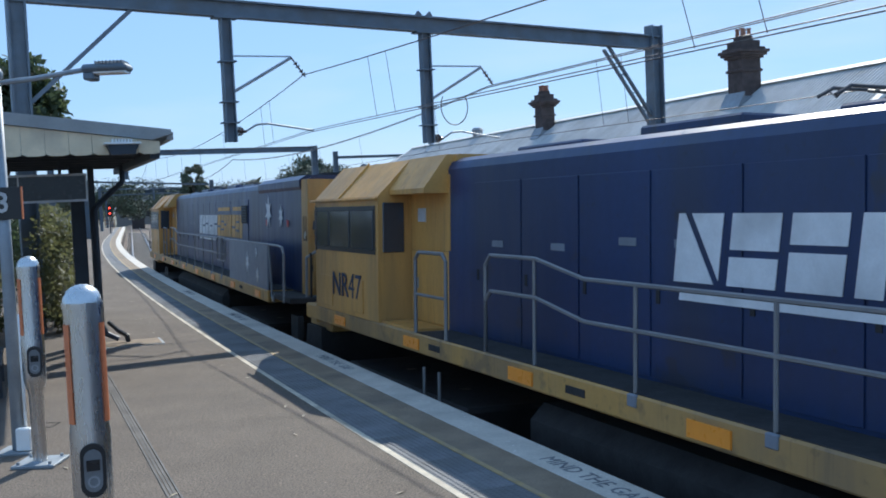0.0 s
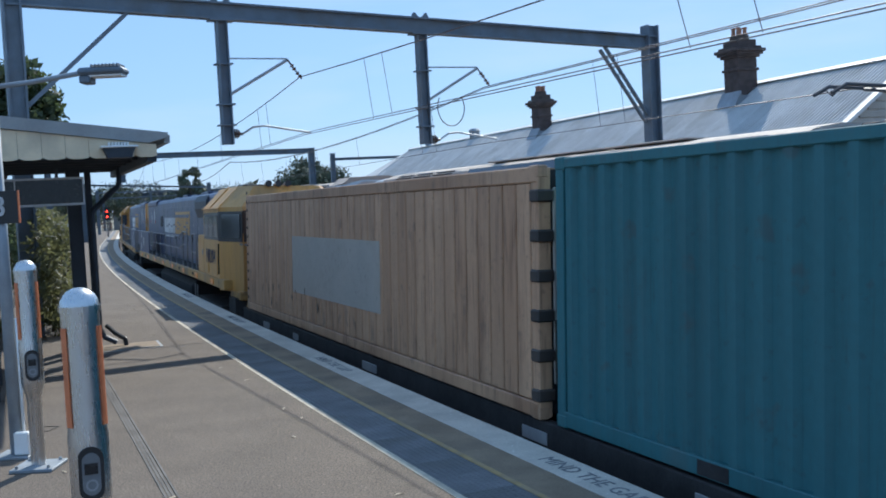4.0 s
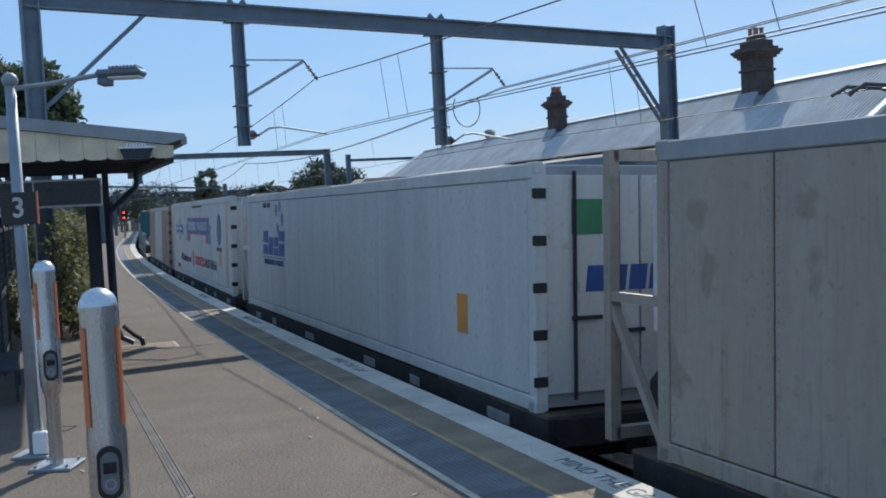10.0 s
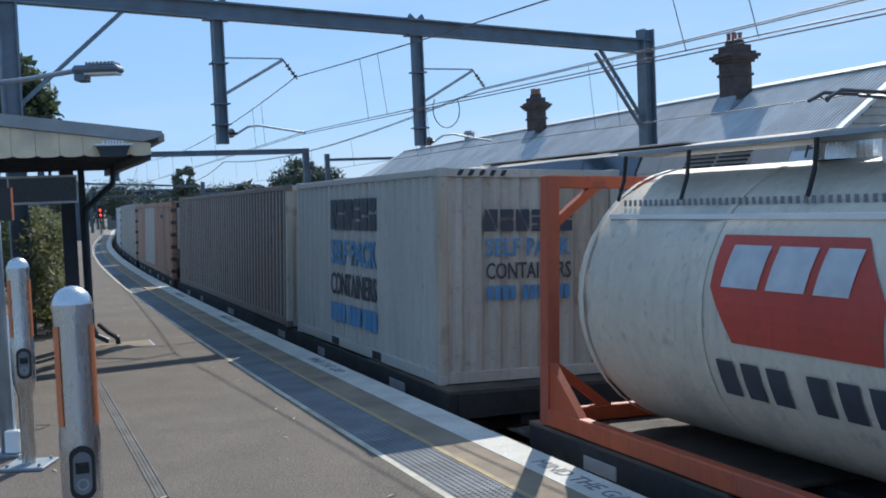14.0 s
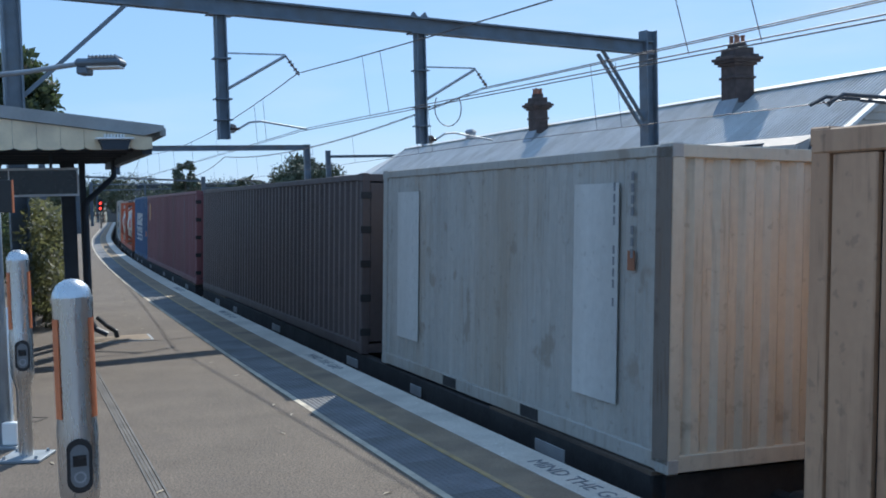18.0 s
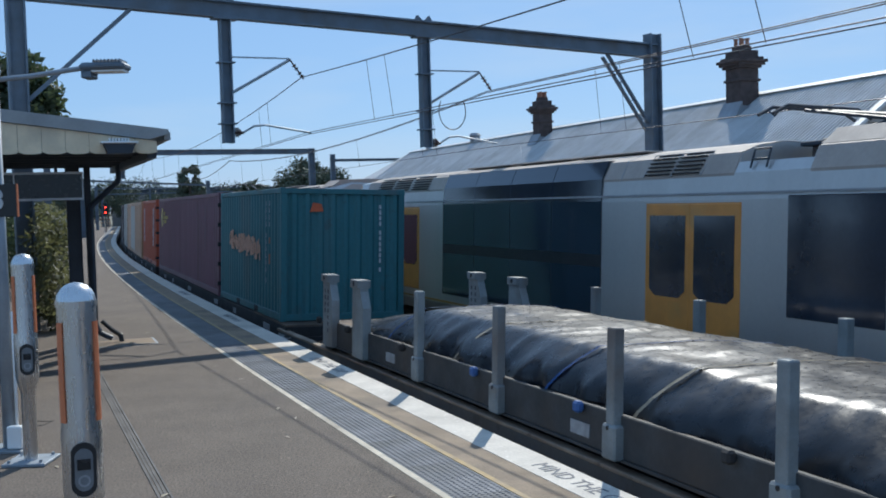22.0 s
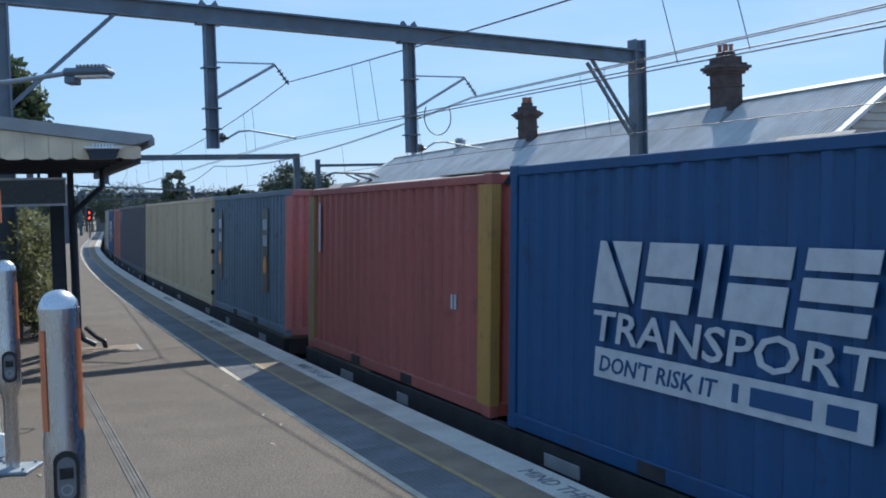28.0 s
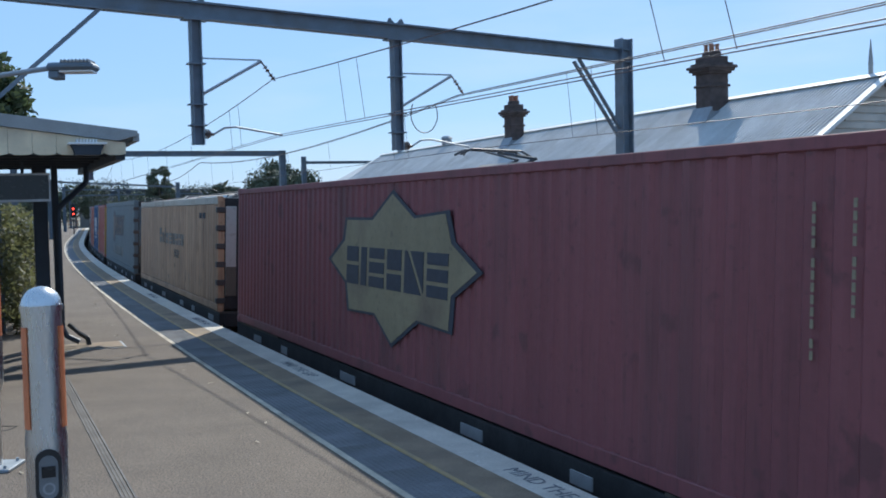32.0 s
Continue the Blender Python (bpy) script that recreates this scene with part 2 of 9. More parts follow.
M["plate"] = mat("pale_wagon_plate", (0.33, 0.33, 0.33), 0.6, var=0.15)
M["loco_blue"] = mat("deep_blue_loco_paint", (0.014, 0.034, 0.11), 0.38, var=0.25, scale=1, dirt=(0.028, 0.038, 0.075), dirt_amount=0.4, streak=True, spots=(0.03, 0.028, 0.03), spot_amount=0.05)
M["loco_yellow"] = mat("loco_yellow_paint", (0.62, 0.33, 0.085), 0.5, var=0.14, scale=1.5, dirt=(0.36, 0.22, 0.08), dirt_amount=0.32, streak=True, runs=(0.2, 0.12, 0.05), run_amount=0.3)
M["loco_white"] = mat("loco_white_paint", (0.72, 0.73, 0.74), 0.5, var=0.1, dirt=(0.45, 0.45, 0.45))
M["loco_grey"] = mat("loco_grey_panel", (0.2, 0.22, 0.26), 0.5, var=0.15)
M["handrail"] = mat("handrail_paint", (0.22, 0.22, 0.225), 0.45, 0.3, var=0.1)
M["amber"] = mat("amber_marker", (0.85, 0.3, 0.03), 0.3, var=0.05)
M["text_grey"] = mat("grey_stencil_paint", (0.2, 0.2, 0.21), 0.8, var=0.1)
M["text_dark"] = mat("dark_lettering", (0.05, 0.055, 0.07), 0.6, var=0.15, scale=8)
M["text_faded"] = mat("faded_code_paint", (0.34, 0.35, 0.36), 0.7, var=0.25, scale=8)
M["text_white"] = mat("white_lettering", (0.5, 0.51, 0.52), 0.6, var=0.12, scale=6)
M["text_blue"] = mat("blue_lettering", (0.03, 0.08, 0.28), 0.5, var=0.15)
M["text_midblue"] = mat("mid_blue_lettering", (0.09, 0.25, 0.45), 0.5, var=0.15)
M["text_red"] = mat("red_lettering", (0.5, 0.05, 0.05), 0.5, var=0.15)
M["green_logo"] = mat("green_logo_paint", (0.05, 0.22, 0.1), 0.5)
M["black_tarp"] = mat("black_tarpaulin", (0.014, 0.016, 0.021), 0.3, var=0.25, scale=3, bump=0.006, bscale=6, spec=0.4)
M["strap_buff"] = mat("buff_webbing", (0.55, 0.48, 0.36), 0.8, var=0.25, scale=6)
M["soil"] = mat("spilt_soil", (0.13, 0.1, 0.075), 0.95, var=0.5, scale=14, bump=0.05, bscale=60)
M["strap_orange"] = mat("orange_strap", (0.6, 0.13, 0.05), 0.7)
M["strap_blue"] = mat("blue_strap", (0.05, 0.12, 0.32), 0.7)
M["stake"] = mat("grey_green_stake_paint", (0.24, 0.26, 0.26), 0.65, var=0.2, dirt=(0.15, 0.12, 0.1))
M["bar_steel"] = mat("steel_bar", (0.46, 0.42, 0.39), 0.36, 0.8, var=0.35, scale=0.6)
M["bundle"] = mat("bundled_bar_stock", (0.05, 0.042, 0.038), 0.7, 0.3, var=0.4, scale=3, bump=0.02, bscale=22)
M["timber"] = mat("dunnage_timber", (0.36, 0.23, 0.12), 0.85, var=0.3)


def paint(name, col, dirt=(0.2, 0.15, 0.1), amount=0.22, rough=0.56, var=0.16, dscale=0.9, spots=None, spot_amount=None, each=0.06, runs=None, run_amount=0.3):
    """Weathered container paint: sun-faded, streaked from above, with scuffs and rust patches."""
    if name not in M:
        sp = spots or [d * 0.75 for d in dirt]
        M[name] = mat(name, col, rough, var=var, scale=0.9, dirt=dirt, dirt_amount=amount, dscale=dscale, streak=True, bump=0.002, bscale=10, each=each, spots=sp, spot_amount=amount * 0.22 if spot_amount is None else spot_amount, runs=runs or [d * 0.85 for d in dirt], run_amount=run_amount)
    return M[name]


# ---- mesh helpers ----
def box(bm, x0, x1, y0, y1, z0, z1, bev=0.0):
    r = bmesh.ops.create_cube(bm, size=1.0, matrix=Matrix.Translation(((x0 + x1) / 2, (y0 + y1) / 2, (z0 + z1) / 2)) @ Matrix.Diagonal((abs(x1 - x0), abs(y1 - y0), abs(z1 - z0), 1)))
    if bev:
        es = list({e for v in r["verts"] for e in v.link_edges})
        bmesh.ops.bevel(bm, geom=es, offset=bev, segments=1, affect="EDGES")
    return bm


def rod(bm, p0, p1, r0, r1=None, n=8, caps=True):
    p0, p1 = Vector(p0), Vector(p1)
    d = p1 - p0
    m = Matrix.Translation((p0 + p1) / 2) @ d.to_track_quat("Z", "Y").to_matrix().to_4x4()
    bmesh.ops.create_cone(bm, cap_ends=caps, segments=n, radius1=r0, radius2=r0 if r1 is None else r1, depth=d.length, matrix=m)
    return bm


def beam(bm, p0, p1, w, h, up=(0, 0, 1)):
    """A square bar between two points."""
    p0, p1 = Vector(p0), Vector(p1)
    d = (p1 - p0).normalized()
    side = d.cross(Vector(up))
    side = side.normalized() if side.length > 1e-4 else Vector((1, 0, 0))
    u = side.cross(d)
    vs = [bm.verts.new(p + side * (a * w / 2) + u * (b * h / 2)) for p in (p0, p1) for a, b in ((-1, -1), (1, -1), (1, 1), (-1, 1))]
    for f in ((3, 2, 1, 0), (4, 5, 6, 7), (0, 1, 5, 4), (1, 2, 6, 5), (2, 3, 7, 6), (3, 0, 4, 7)):
        bm.faces.new([vs[i] for i in f])
    return bm


def prism(bm, pts, axis, a, b):
    """Extrude a closed outline: axis 'x' takes (y, z) points, 'y' takes (x, z), 'z' takes (x, y)."""
    def v(p, t):
        return {"x": (t, p[0], p[1]), "y": (p[0], t, p[1]), "z": (p[0], p[1], t)}[axis]
    va = [bm.verts.new(v(p, a)) for p in pts]
    vb = [bm.verts.new(v(p, b)) for p in pts]
    k = len(pts)
    fs = [bm.faces.new(va), bm.faces.new(vb[::-1])]
    for i in range(k):
        fs.append(bm.faces.new((va[i], vb[i], vb[(i + 1) % k], va[(i + 1) % k])))
    bmesh.ops.recalc_face_normals(bm, faces=fs)
    return bm


def tube(bm, pts, r, n=5):
    """One unbroken thin tube through the points."""
    rings = []
    for i, q in enumerate(pts):
        d = (Vector(pts[min(i + 1, len(pts) - 1)]) - Vector(pts[max(i - 1, 0)])).normalized()
        u = d.cross(Vector((0, 0, 1)))
        u = u.normalized() if u.length > 1e-4 else Vector((1, 0, 0))
        v = u.cross(d)
        rings.append([bm.verts.new(Vector(q) + (u * math.cos(a) + v * math.sin(a)) * r) for a in [k * math.tau / n for k in range(n)]])
    for r0, r1 in zip(rings[:-1], rings[1:]):
        for k in range(n):
            bm.faces.new((r0[k], r0[(k + 1) % n], r1[(k + 1) % n], r1[k]))
    bmesh.ops.recalc_face_normals(bm, faces=bm.faces)
    return bm


def pipe(bm, pts, r, n=6):
    for a, b in zip(pts[:-1], pts[1:]):
        rod(bm, a, b, r, n=n)
    for p in pts[1:-1]:
        bmesh.ops.create_icosphere(bm, subdivisions=1, radius=r * 1.02, matrix=Matrix.Translation(p))
    return bm


def mesh_of(bm, name, material, smooth=False):
    me = bpy.data.meshes.new(name)
    bm.to_mesh(me)
    bm.free()
    for x in material if isinstance(material, (list, tuple)) else [material]:
        me.materials.append(x)
    if smooth:
        for p in me.polygons:
            p.use_smooth = True
    return me


def part(name, bm, material, parent, label="", m=None, smooth=False):
    ob = new(name, bm if isinstance(bm, bpy.types.Mesh) else mesh_of(bm, name, material, smooth))
    ob.parent = parent
    if m is not None:
        ob.matrix_basis = m
    if label:
        ob["label"] = label
    return ob


def thing(name, m, label, category, group="", kind=""):
    ob = new(name)
    ob.matrix_basis = m
    return tagged(ob, label, category, group, kind)


def solid(name, bm, material, label, category="", kind="", m=None, group="", smooth=False):
    ob = new(name, mesh_of(bm, name, material, smooth))
    if m is not None:
        ob.matrix_basis = m
    return tagged(ob, label, category, group, kind)


B = bmesh.new


def sweep(bm, profile, s0, s1, step=4.0, close=True):
    """Sweep (lat, z) outline along the arc."""
    k = max(1, int(abs(s1 - s0) / step))
    rings = []
    for i in range(k + 1):
        s = s0 + (s1 - s0) * i / k
        rings.append([bm.verts.new(at(s, a, z)) for a, z in profile])
    fs = []
    q = len(profile)
    for r0, r1 in zip(rings[:-1], rings[1:]):
        for i in range(q if close else q - 1):
            fs.append(bm.faces.new((r0[i], r0[(i + 1) % q], r1[(i + 1) % q], r1[i])))
    if close and q > 2:
        fs.append(bm.faces.new(rings[0]))
        fs.append(bm.faces.new(rings[-1][::-1]))
    bmesh.ops.recalc_face_normals(bm, faces=fs)
    return bm


def text_mesh(body, size, thick=0.003, shear=0.0, bold=0.0, squeeze=1.0):
    cu = bpy.data.curves.new("lettering", "FONT")
    cu.body, cu.size, cu.extrude, cu.shear, cu.offset = body, size, thick, shear, bold
    cu.align_x, cu.align_y, cu.resolution_u = "CENTER", "CENTER", 2
    ob = bpy.data.objects.new("lettering", cu)
    me = bpy.data.meshes.new_from_object(ob)
    bpy.data.objects.remove(ob)
    bpy.data.curves.remove(cu)
    if squeeze != 1.0:
        me.transform(Matrix.Diagonal((squeeze, 1, 1, 1)))
    return me


NEAR_SIDE = Matrix(((0, 0, -1, 0), (-1, 0, 0, 0), (0, 1, 0, 0), (0, 0, 0, 1)))  # text x to the rear, y up, facing the platform
REAR_END = Matrix(((1, 0, 0, 0), (0, 0, -1, 0), (0, 1, 0, 0), (0, 0, 0, 1)))


def lettering(body, size, material, parent, x, y, z, end=False, shear=0.0, bold=0.0, squeeze=1.0, label=""):
    me = text_mesh(body, size, 0.004, shear, bold, squeeze)
    me.materials.append(material)
    return part("lettering", me, None, parent, label, Matrix.Translation((x, y, z)) @ (REAR_END if end else NEAR_SIDE))


def fitted(body, w, h, material, parent, x, y, z, end=False, shear=0.0, bold=0.0, label=""):
    """Lettering stretched to a width and a cap height."""
    me = text_mesh(body, 1.0, 0.004, shear, bold)
    xs, ys = [v.co.x for v in me.vertices], [v.co.y for v in me.vertices]
    me.transform(Matrix.Translation((-(min(xs) + max(xs)) / 2, -(min(ys) + max(ys)) / 2, 0)))
    me.transform(Matrix.Diagonal((w / (max(xs) - min(xs)), h / (max(ys) - min(ys)), 1, 1)))
    me.materials.append(material)
    return part("lettering", me, None, parent, label, Matrix.Translation((x, y, z)) @ (REAR_END if end else NEAR_SIDE))


# plain outlines for emblem blocks: solid, split once low or high, split twice, cut on the slant
def bar(v0, v1):
    return [(0, v0), (1, v0), (1, v1), (0, v1)]


CUTS = {
    "block": [bar(0, 1)],
    "n": [bar(0, 0.4), bar(0.5, 1)],
    "u": [bar(0, 0.5), bar(0.6, 1)],
    "h": [bar(0, 0.27), bar(0.36, 0.64), bar(0.73, 1)],
    "o": [[(0, 0), (0.9, 0), (0.14, 1), (0, 1)], [(1, 0.06), (1, 1), (0.3, 1)]],
}


def blocks(parent, material, x, y, z, height, widths, gap=0.05, slant=0.0, end=False, label="", name="emblem_block"):
    """A row of plain slanted blocks that stands in for an emblem. Centred on y."""
    total = sum(abs(w[0] if isinstance(w, tuple) else w) for w in widths) + gap * (len(widths) - 1)
    c = -total / 2
    m = Matrix.Translation((x, y, z)) @ (REAR_END if end else NEAR_SIDE)
    for w in widths:
        w, share, cut = (*w, "block")[:3] if isinstance(w, tuple) else (w, 1.0, "block")
        if w > 0:
            for outline in CUTS[cut]:
                part(name, prism(B(), [(c + u * w + slant * (v * share - 0.5) * height, (v * share - 0.5) * height) for u, v in outline], "z", -0.004, 0.004), material, parent, label, m)
        c += abs(w) + gap


def code_column(parent, material, x, y, z_top, n=11, h=0.08, w=0.038, end=False):
    """An upright row of small bars in place of a registration code."""
    me = mesh_of(prism(B(), [(-w / 2, -h / 2), (w / 2, -h / 2), (w / 2, h / 2), (-w / 2, h / 2)], "z", -0.003, 0.003), "code_bar", material)
    z = z_top
    for k in range(n):
        part("code_bar", me, None, parent, m=Matrix.Translation((x, y, z)) @ (REAR_END if end else NEAR_SIDE))
        z -= h * 1.35 * (1.6 if k in (3, 9) else 1.0)


def emblem(parent, pts, material, x, y, z, end=False, label="", thick=0.004, name="emblem"):
    bm = B()
    prism(bm, pts, "z", -thick, thick)
    return part(name, bm, material, parent, label, Matrix.Translation((x, y, z)) @ (REAR_END if end else NEAR_SIDE))


# ---- ground and tracks ----
bm = B()
bmesh.ops.create_grid(bm, x_segments=8, y_segments=8, size=2500, matrix=Matrix.Translation((0, 0, -1.5)))
solid("ground", bm, M["earth"], "dry brown earth around the railway", kind="structure")
bm = B()
sweep(bm, [(0.02, -1.49), (0.02, -1.3), (7.6, -1.3), (7.6, -1.49)], -60, 300, 6)
solid("ballast", bm, M["ballast"], "grey-brown stone ballast between the platforms", kind="structure")
for lat, nm in ((TRACK_NEAR, "near"), (TRACK_FAR, "far")):
    rail_prof = [(-0.07, -0.16), (0.07, -0.16), (0.07, -0.13), (0.012, -0.11), (0.012, -0.04), (0.035, -0.03), (0.035, 0), (-0.035, 0), (-0.035, -0.03), (-0.012, -0.04), (-0.012, -0.11), (-0.07, -0.13)]
    trk = thing("railway_track", Matrix(), "steel rails on concrete sleepers set in ballast", "track", "tracks", "structure")
    for off, dz in ((-0.7525, 0.03), (0.7525, -0.03)):
        bm = B()
        sweep(bm, [(lat + off + a, RAIL_Z + dz + b) for a, b in rail_prof], -60, 300, 5)
        part("rail", bm, M["rail"], trk, "worn steel rail")
    sl = B()
    box(sl, -1.25, 1.25, -0.11, 0.11, -0.2, 0, 0.02)
    sl = mesh_of(sl, "sleeper", M["sleeper"])
    for i in range(70):
        part("sleeper", sl, None, trk, m=place(1.5 + i * 0.6, lat, RAIL_Z - 0.16, CANT))
    bm = B()
    for i in range(180):
        m = place(44 + i * 0.65, lat, RAIL_Z - 0.16, CANT)
        vs = [bm.verts.new(m @ Vector(v)) for v in ((-1.25, -0.11, 0), (1.25, -0.11, 0), (1.25, 0.11, 0), (-1.25, 0.11, 0), (-1.25, -0.11, -0.1), (1.25, -0.11, -0.1))]
        bm.faces.new(vs[:4])
        bm.faces.new((vs[4], vs[5], vs[1], vs[0]))
    tagged(part("far_sleepers", bm, M["sleeper"], trk), kind="stuff")

# ---- platform 3 ----
S0, S1 = -25, 146
bm = B()
sweep(bm, [(-1.24, 0), (-1.24, -1.49), (-14, -1.49), (-14, 0)], S0, S1, 3)
solid("platform_surface", bm, M["asphalt"], "worn grey-brown asphalt platform surface", kind="structure")
bm = B()
sweep(bm, [(-1.18, 0.004), (-1.18, -1.0), (-1.24, -1.0), (-1.24, 0.004)], S0, S1, 3)
solid("platform_edging", bm, M["cream_edge"], "worn cream strip beside the tactile paving", kind="structure")
bm = B()
sweep(bm, [(-0.665, -0.008), (-0.665, -1.4), (-1.18, -1.4), (-1.18, -0.008)], S0, S1, 3)
bed = solid("tactile_bed", bm, M["concrete"], "mortar bed of the tactile paving", kind="structure")
bm = B()
sweep(bm, [(-0.665, 0.003), (-0.715, 0.003), (-0.715, -0.02), (-0.665, -0.02)], S0, S1, 3)
solid("yellow_line", bm, M["yellow_line"], "thin worn yellow painted line on the platform", kind="structure")
bm = B()
sweep(bm, [(-0.33, 0), (-0.33, -1.49), (-0.665, -1.49), (-0.665, 0)], S0, S1, 3)
solid("coping_strip", bm, M["concrete"], "bare brown concrete strip behind the white line", kind="structure")
bm = B()
sweep(bm, [(0.03, -0.03), (0.012, 0.004), (-0.33, 0.004), (-0.33, -0.3), (0.03, -0.3)], S0, S1, 3)
solid("white_line", bm, M["white_line"], "white painted coping along the platform edge", kind="structure")
bm = B()
sweep(bm, [(0.0, -0.3), (-0.33, -0.3), (-0.33, -1.49), (0.0, -1.49)], S0, S1, 3)
solid("platform_wall", bm, M["brick"], "dark stained brick platform face", kind="structure")

# tactile pavers with domes
tile = B()
box(tile, -0.228, 0.228, -0.248, 0.248, -0.03, 0.0)
for i in range(9):
    for j in range(10):
        cx, cy = -0.2 + i * 0.05, -0.225 + j * 0.05
        vs = [tile.verts.new((cx + r * math.cos(a), cy + r * math.sin(a), z)) for r, z in ((0.0165, 0.0), (0.010, 0.006)) for a in [k * math.pi / 3 for k in range(6)]]
        for k in range(6):
            tile.faces.new((vs[k], vs[(k + 1) % 6], vs[6 + (k + 1) % 6], vs[6 + k]))
        tile.faces.new(vs[6:])
tile = mesh_of(tile, "tactile_paver", M["tactile"])
for i in range(64):
    part("tactile_paver", tile, None, bed, m=place(1.4 + i * 0.5, -0.948, 0.0))
bm = B()
sweep(bm, [(-0.72, 0.002), (-1.175, 0.002), (-1.175, -0.02), (-0.72, -0.02)], 33.2, S1, 3)
sweep(bm, [(-0.72, 0.002), (-1.175, 0.002), (-1.175, -0.02), (-0.72, -0.02)], S0, 1.1, 3)
for i in range(9):
    a = -0.758 - i * 0.05
    sweep(bm, [(a, 0.002), (a - 0.004, 0.008), (a - 0.02, 0.008), (a - 0.024, 0.002)], 33.2, 110, 4)
part("tactile_strip", bm, M["tactile"], bed)

# painted warning on the white line
for s_mid, size in ((1.98, 0.21), (8.75, 0.21), (15.6, 0.21), (22.4, 0.21)):
    me = text_mesh("MIND THE GAP", size, 0.001, squeeze=1.0)
    me.materials.append(M["text_grey"])
    tagged(new("platform_lettering", me), "grey stencilled words on the white platform line", "marking", "platform warnings").matrix_basis = place(s_mid, -0.165, 0.0065) @ pose(0, 0, 0, 0, 0, -90)

# drain, pit lid, cracks and litter on the platform
bm = B()
d0, d1 = Vector((-4.9, 14.0, 0.0)), Vector((-1.3, 5.6, 0.0))
for off in (-0.05, 0.05):
    beam(bm, d0 + Vector((off, 0, 0.003)), d1 + Vector((off, 0, 0.003)), 0.02, 0.008)
for off in (-0.016, 0.016):
    beam(bm, d0 + Vector((off, 0, 0.001)), d1 + Vector((off, 0, 0.001)), 0.022, 0.006)
solid("drain_channel", bm, mat("drain_iron", (0.13, 0.12, 0.11), 0.7, 0.3, var=0.3), "narrow iron slot drain set in the asphalt", "drain")
pit = thing("pit_lid", Matrix.Translation((-5.42, 16.95, 0)) @ pose(0, 0, 0, 0, 0, 22), "pale metal access pit lid set flush in the asphalt", "pit lid")
part("frame", box(B(), -0.5, 0.5, -0.42, 0.42, -0.01, 0.006), M["grey_paint"], pit)
part("lid", box(B(), -0.46, 0.46, -0.38, 0.38, 0.006, 0.012, 0.003), M["concrete"], pit)
for x, y, r in ((-4.35, 10.6, -8),):
    bm = B()
    for a in (-0.11, 0.11):
        box(bm, a - 0.006, a + 0.006, -0.11, 0.11, 0, 0.004)
        box(bm, -0.11, 0.11, a - 0.006, a + 0.006, 0, 0.004)
    solid("inspection_cover", bm, M["under"], "small square inspection cover outline in the asphalt", "cover", m=Matrix.Translation((x, y, 0.001)) @ pose(0, 0, 0, 0, 0, r))
rnd = random.Random(5)
leaf = B()
vs = [leaf.verts.new(v) for v in ((-0.05, 0, 0), (-0.02, -0.012, 0.008), (0.03, -0.01, 0.012), (0.06, 0, 0.003), (0.03, 0.011, 0.006), (-0.02, 0.013, 0.01))]
leaf.faces.new(vs)
leaf = mesh_of(leaf, "fallen_leaf", mat("pale_dry_leaf", (0.5, 0.42, 0.3), 0.8, var=0.3))
for i in range(34):
    s, l = rnd.uniform(1.0, 26), rnd.uniform(-4.0, -1.35)
    ob = new("fallen_leaf", leaf)
    ob.matrix_basis = place(s, l, 0.004, 0, rnd.uniform(0, 360)) @ Matrix.Scale(rnd.uniform(0.5, 1.2), 4)
    tagged(ob, "small dry leaf lying on the asphalt", "leaf", "litter on the platform")


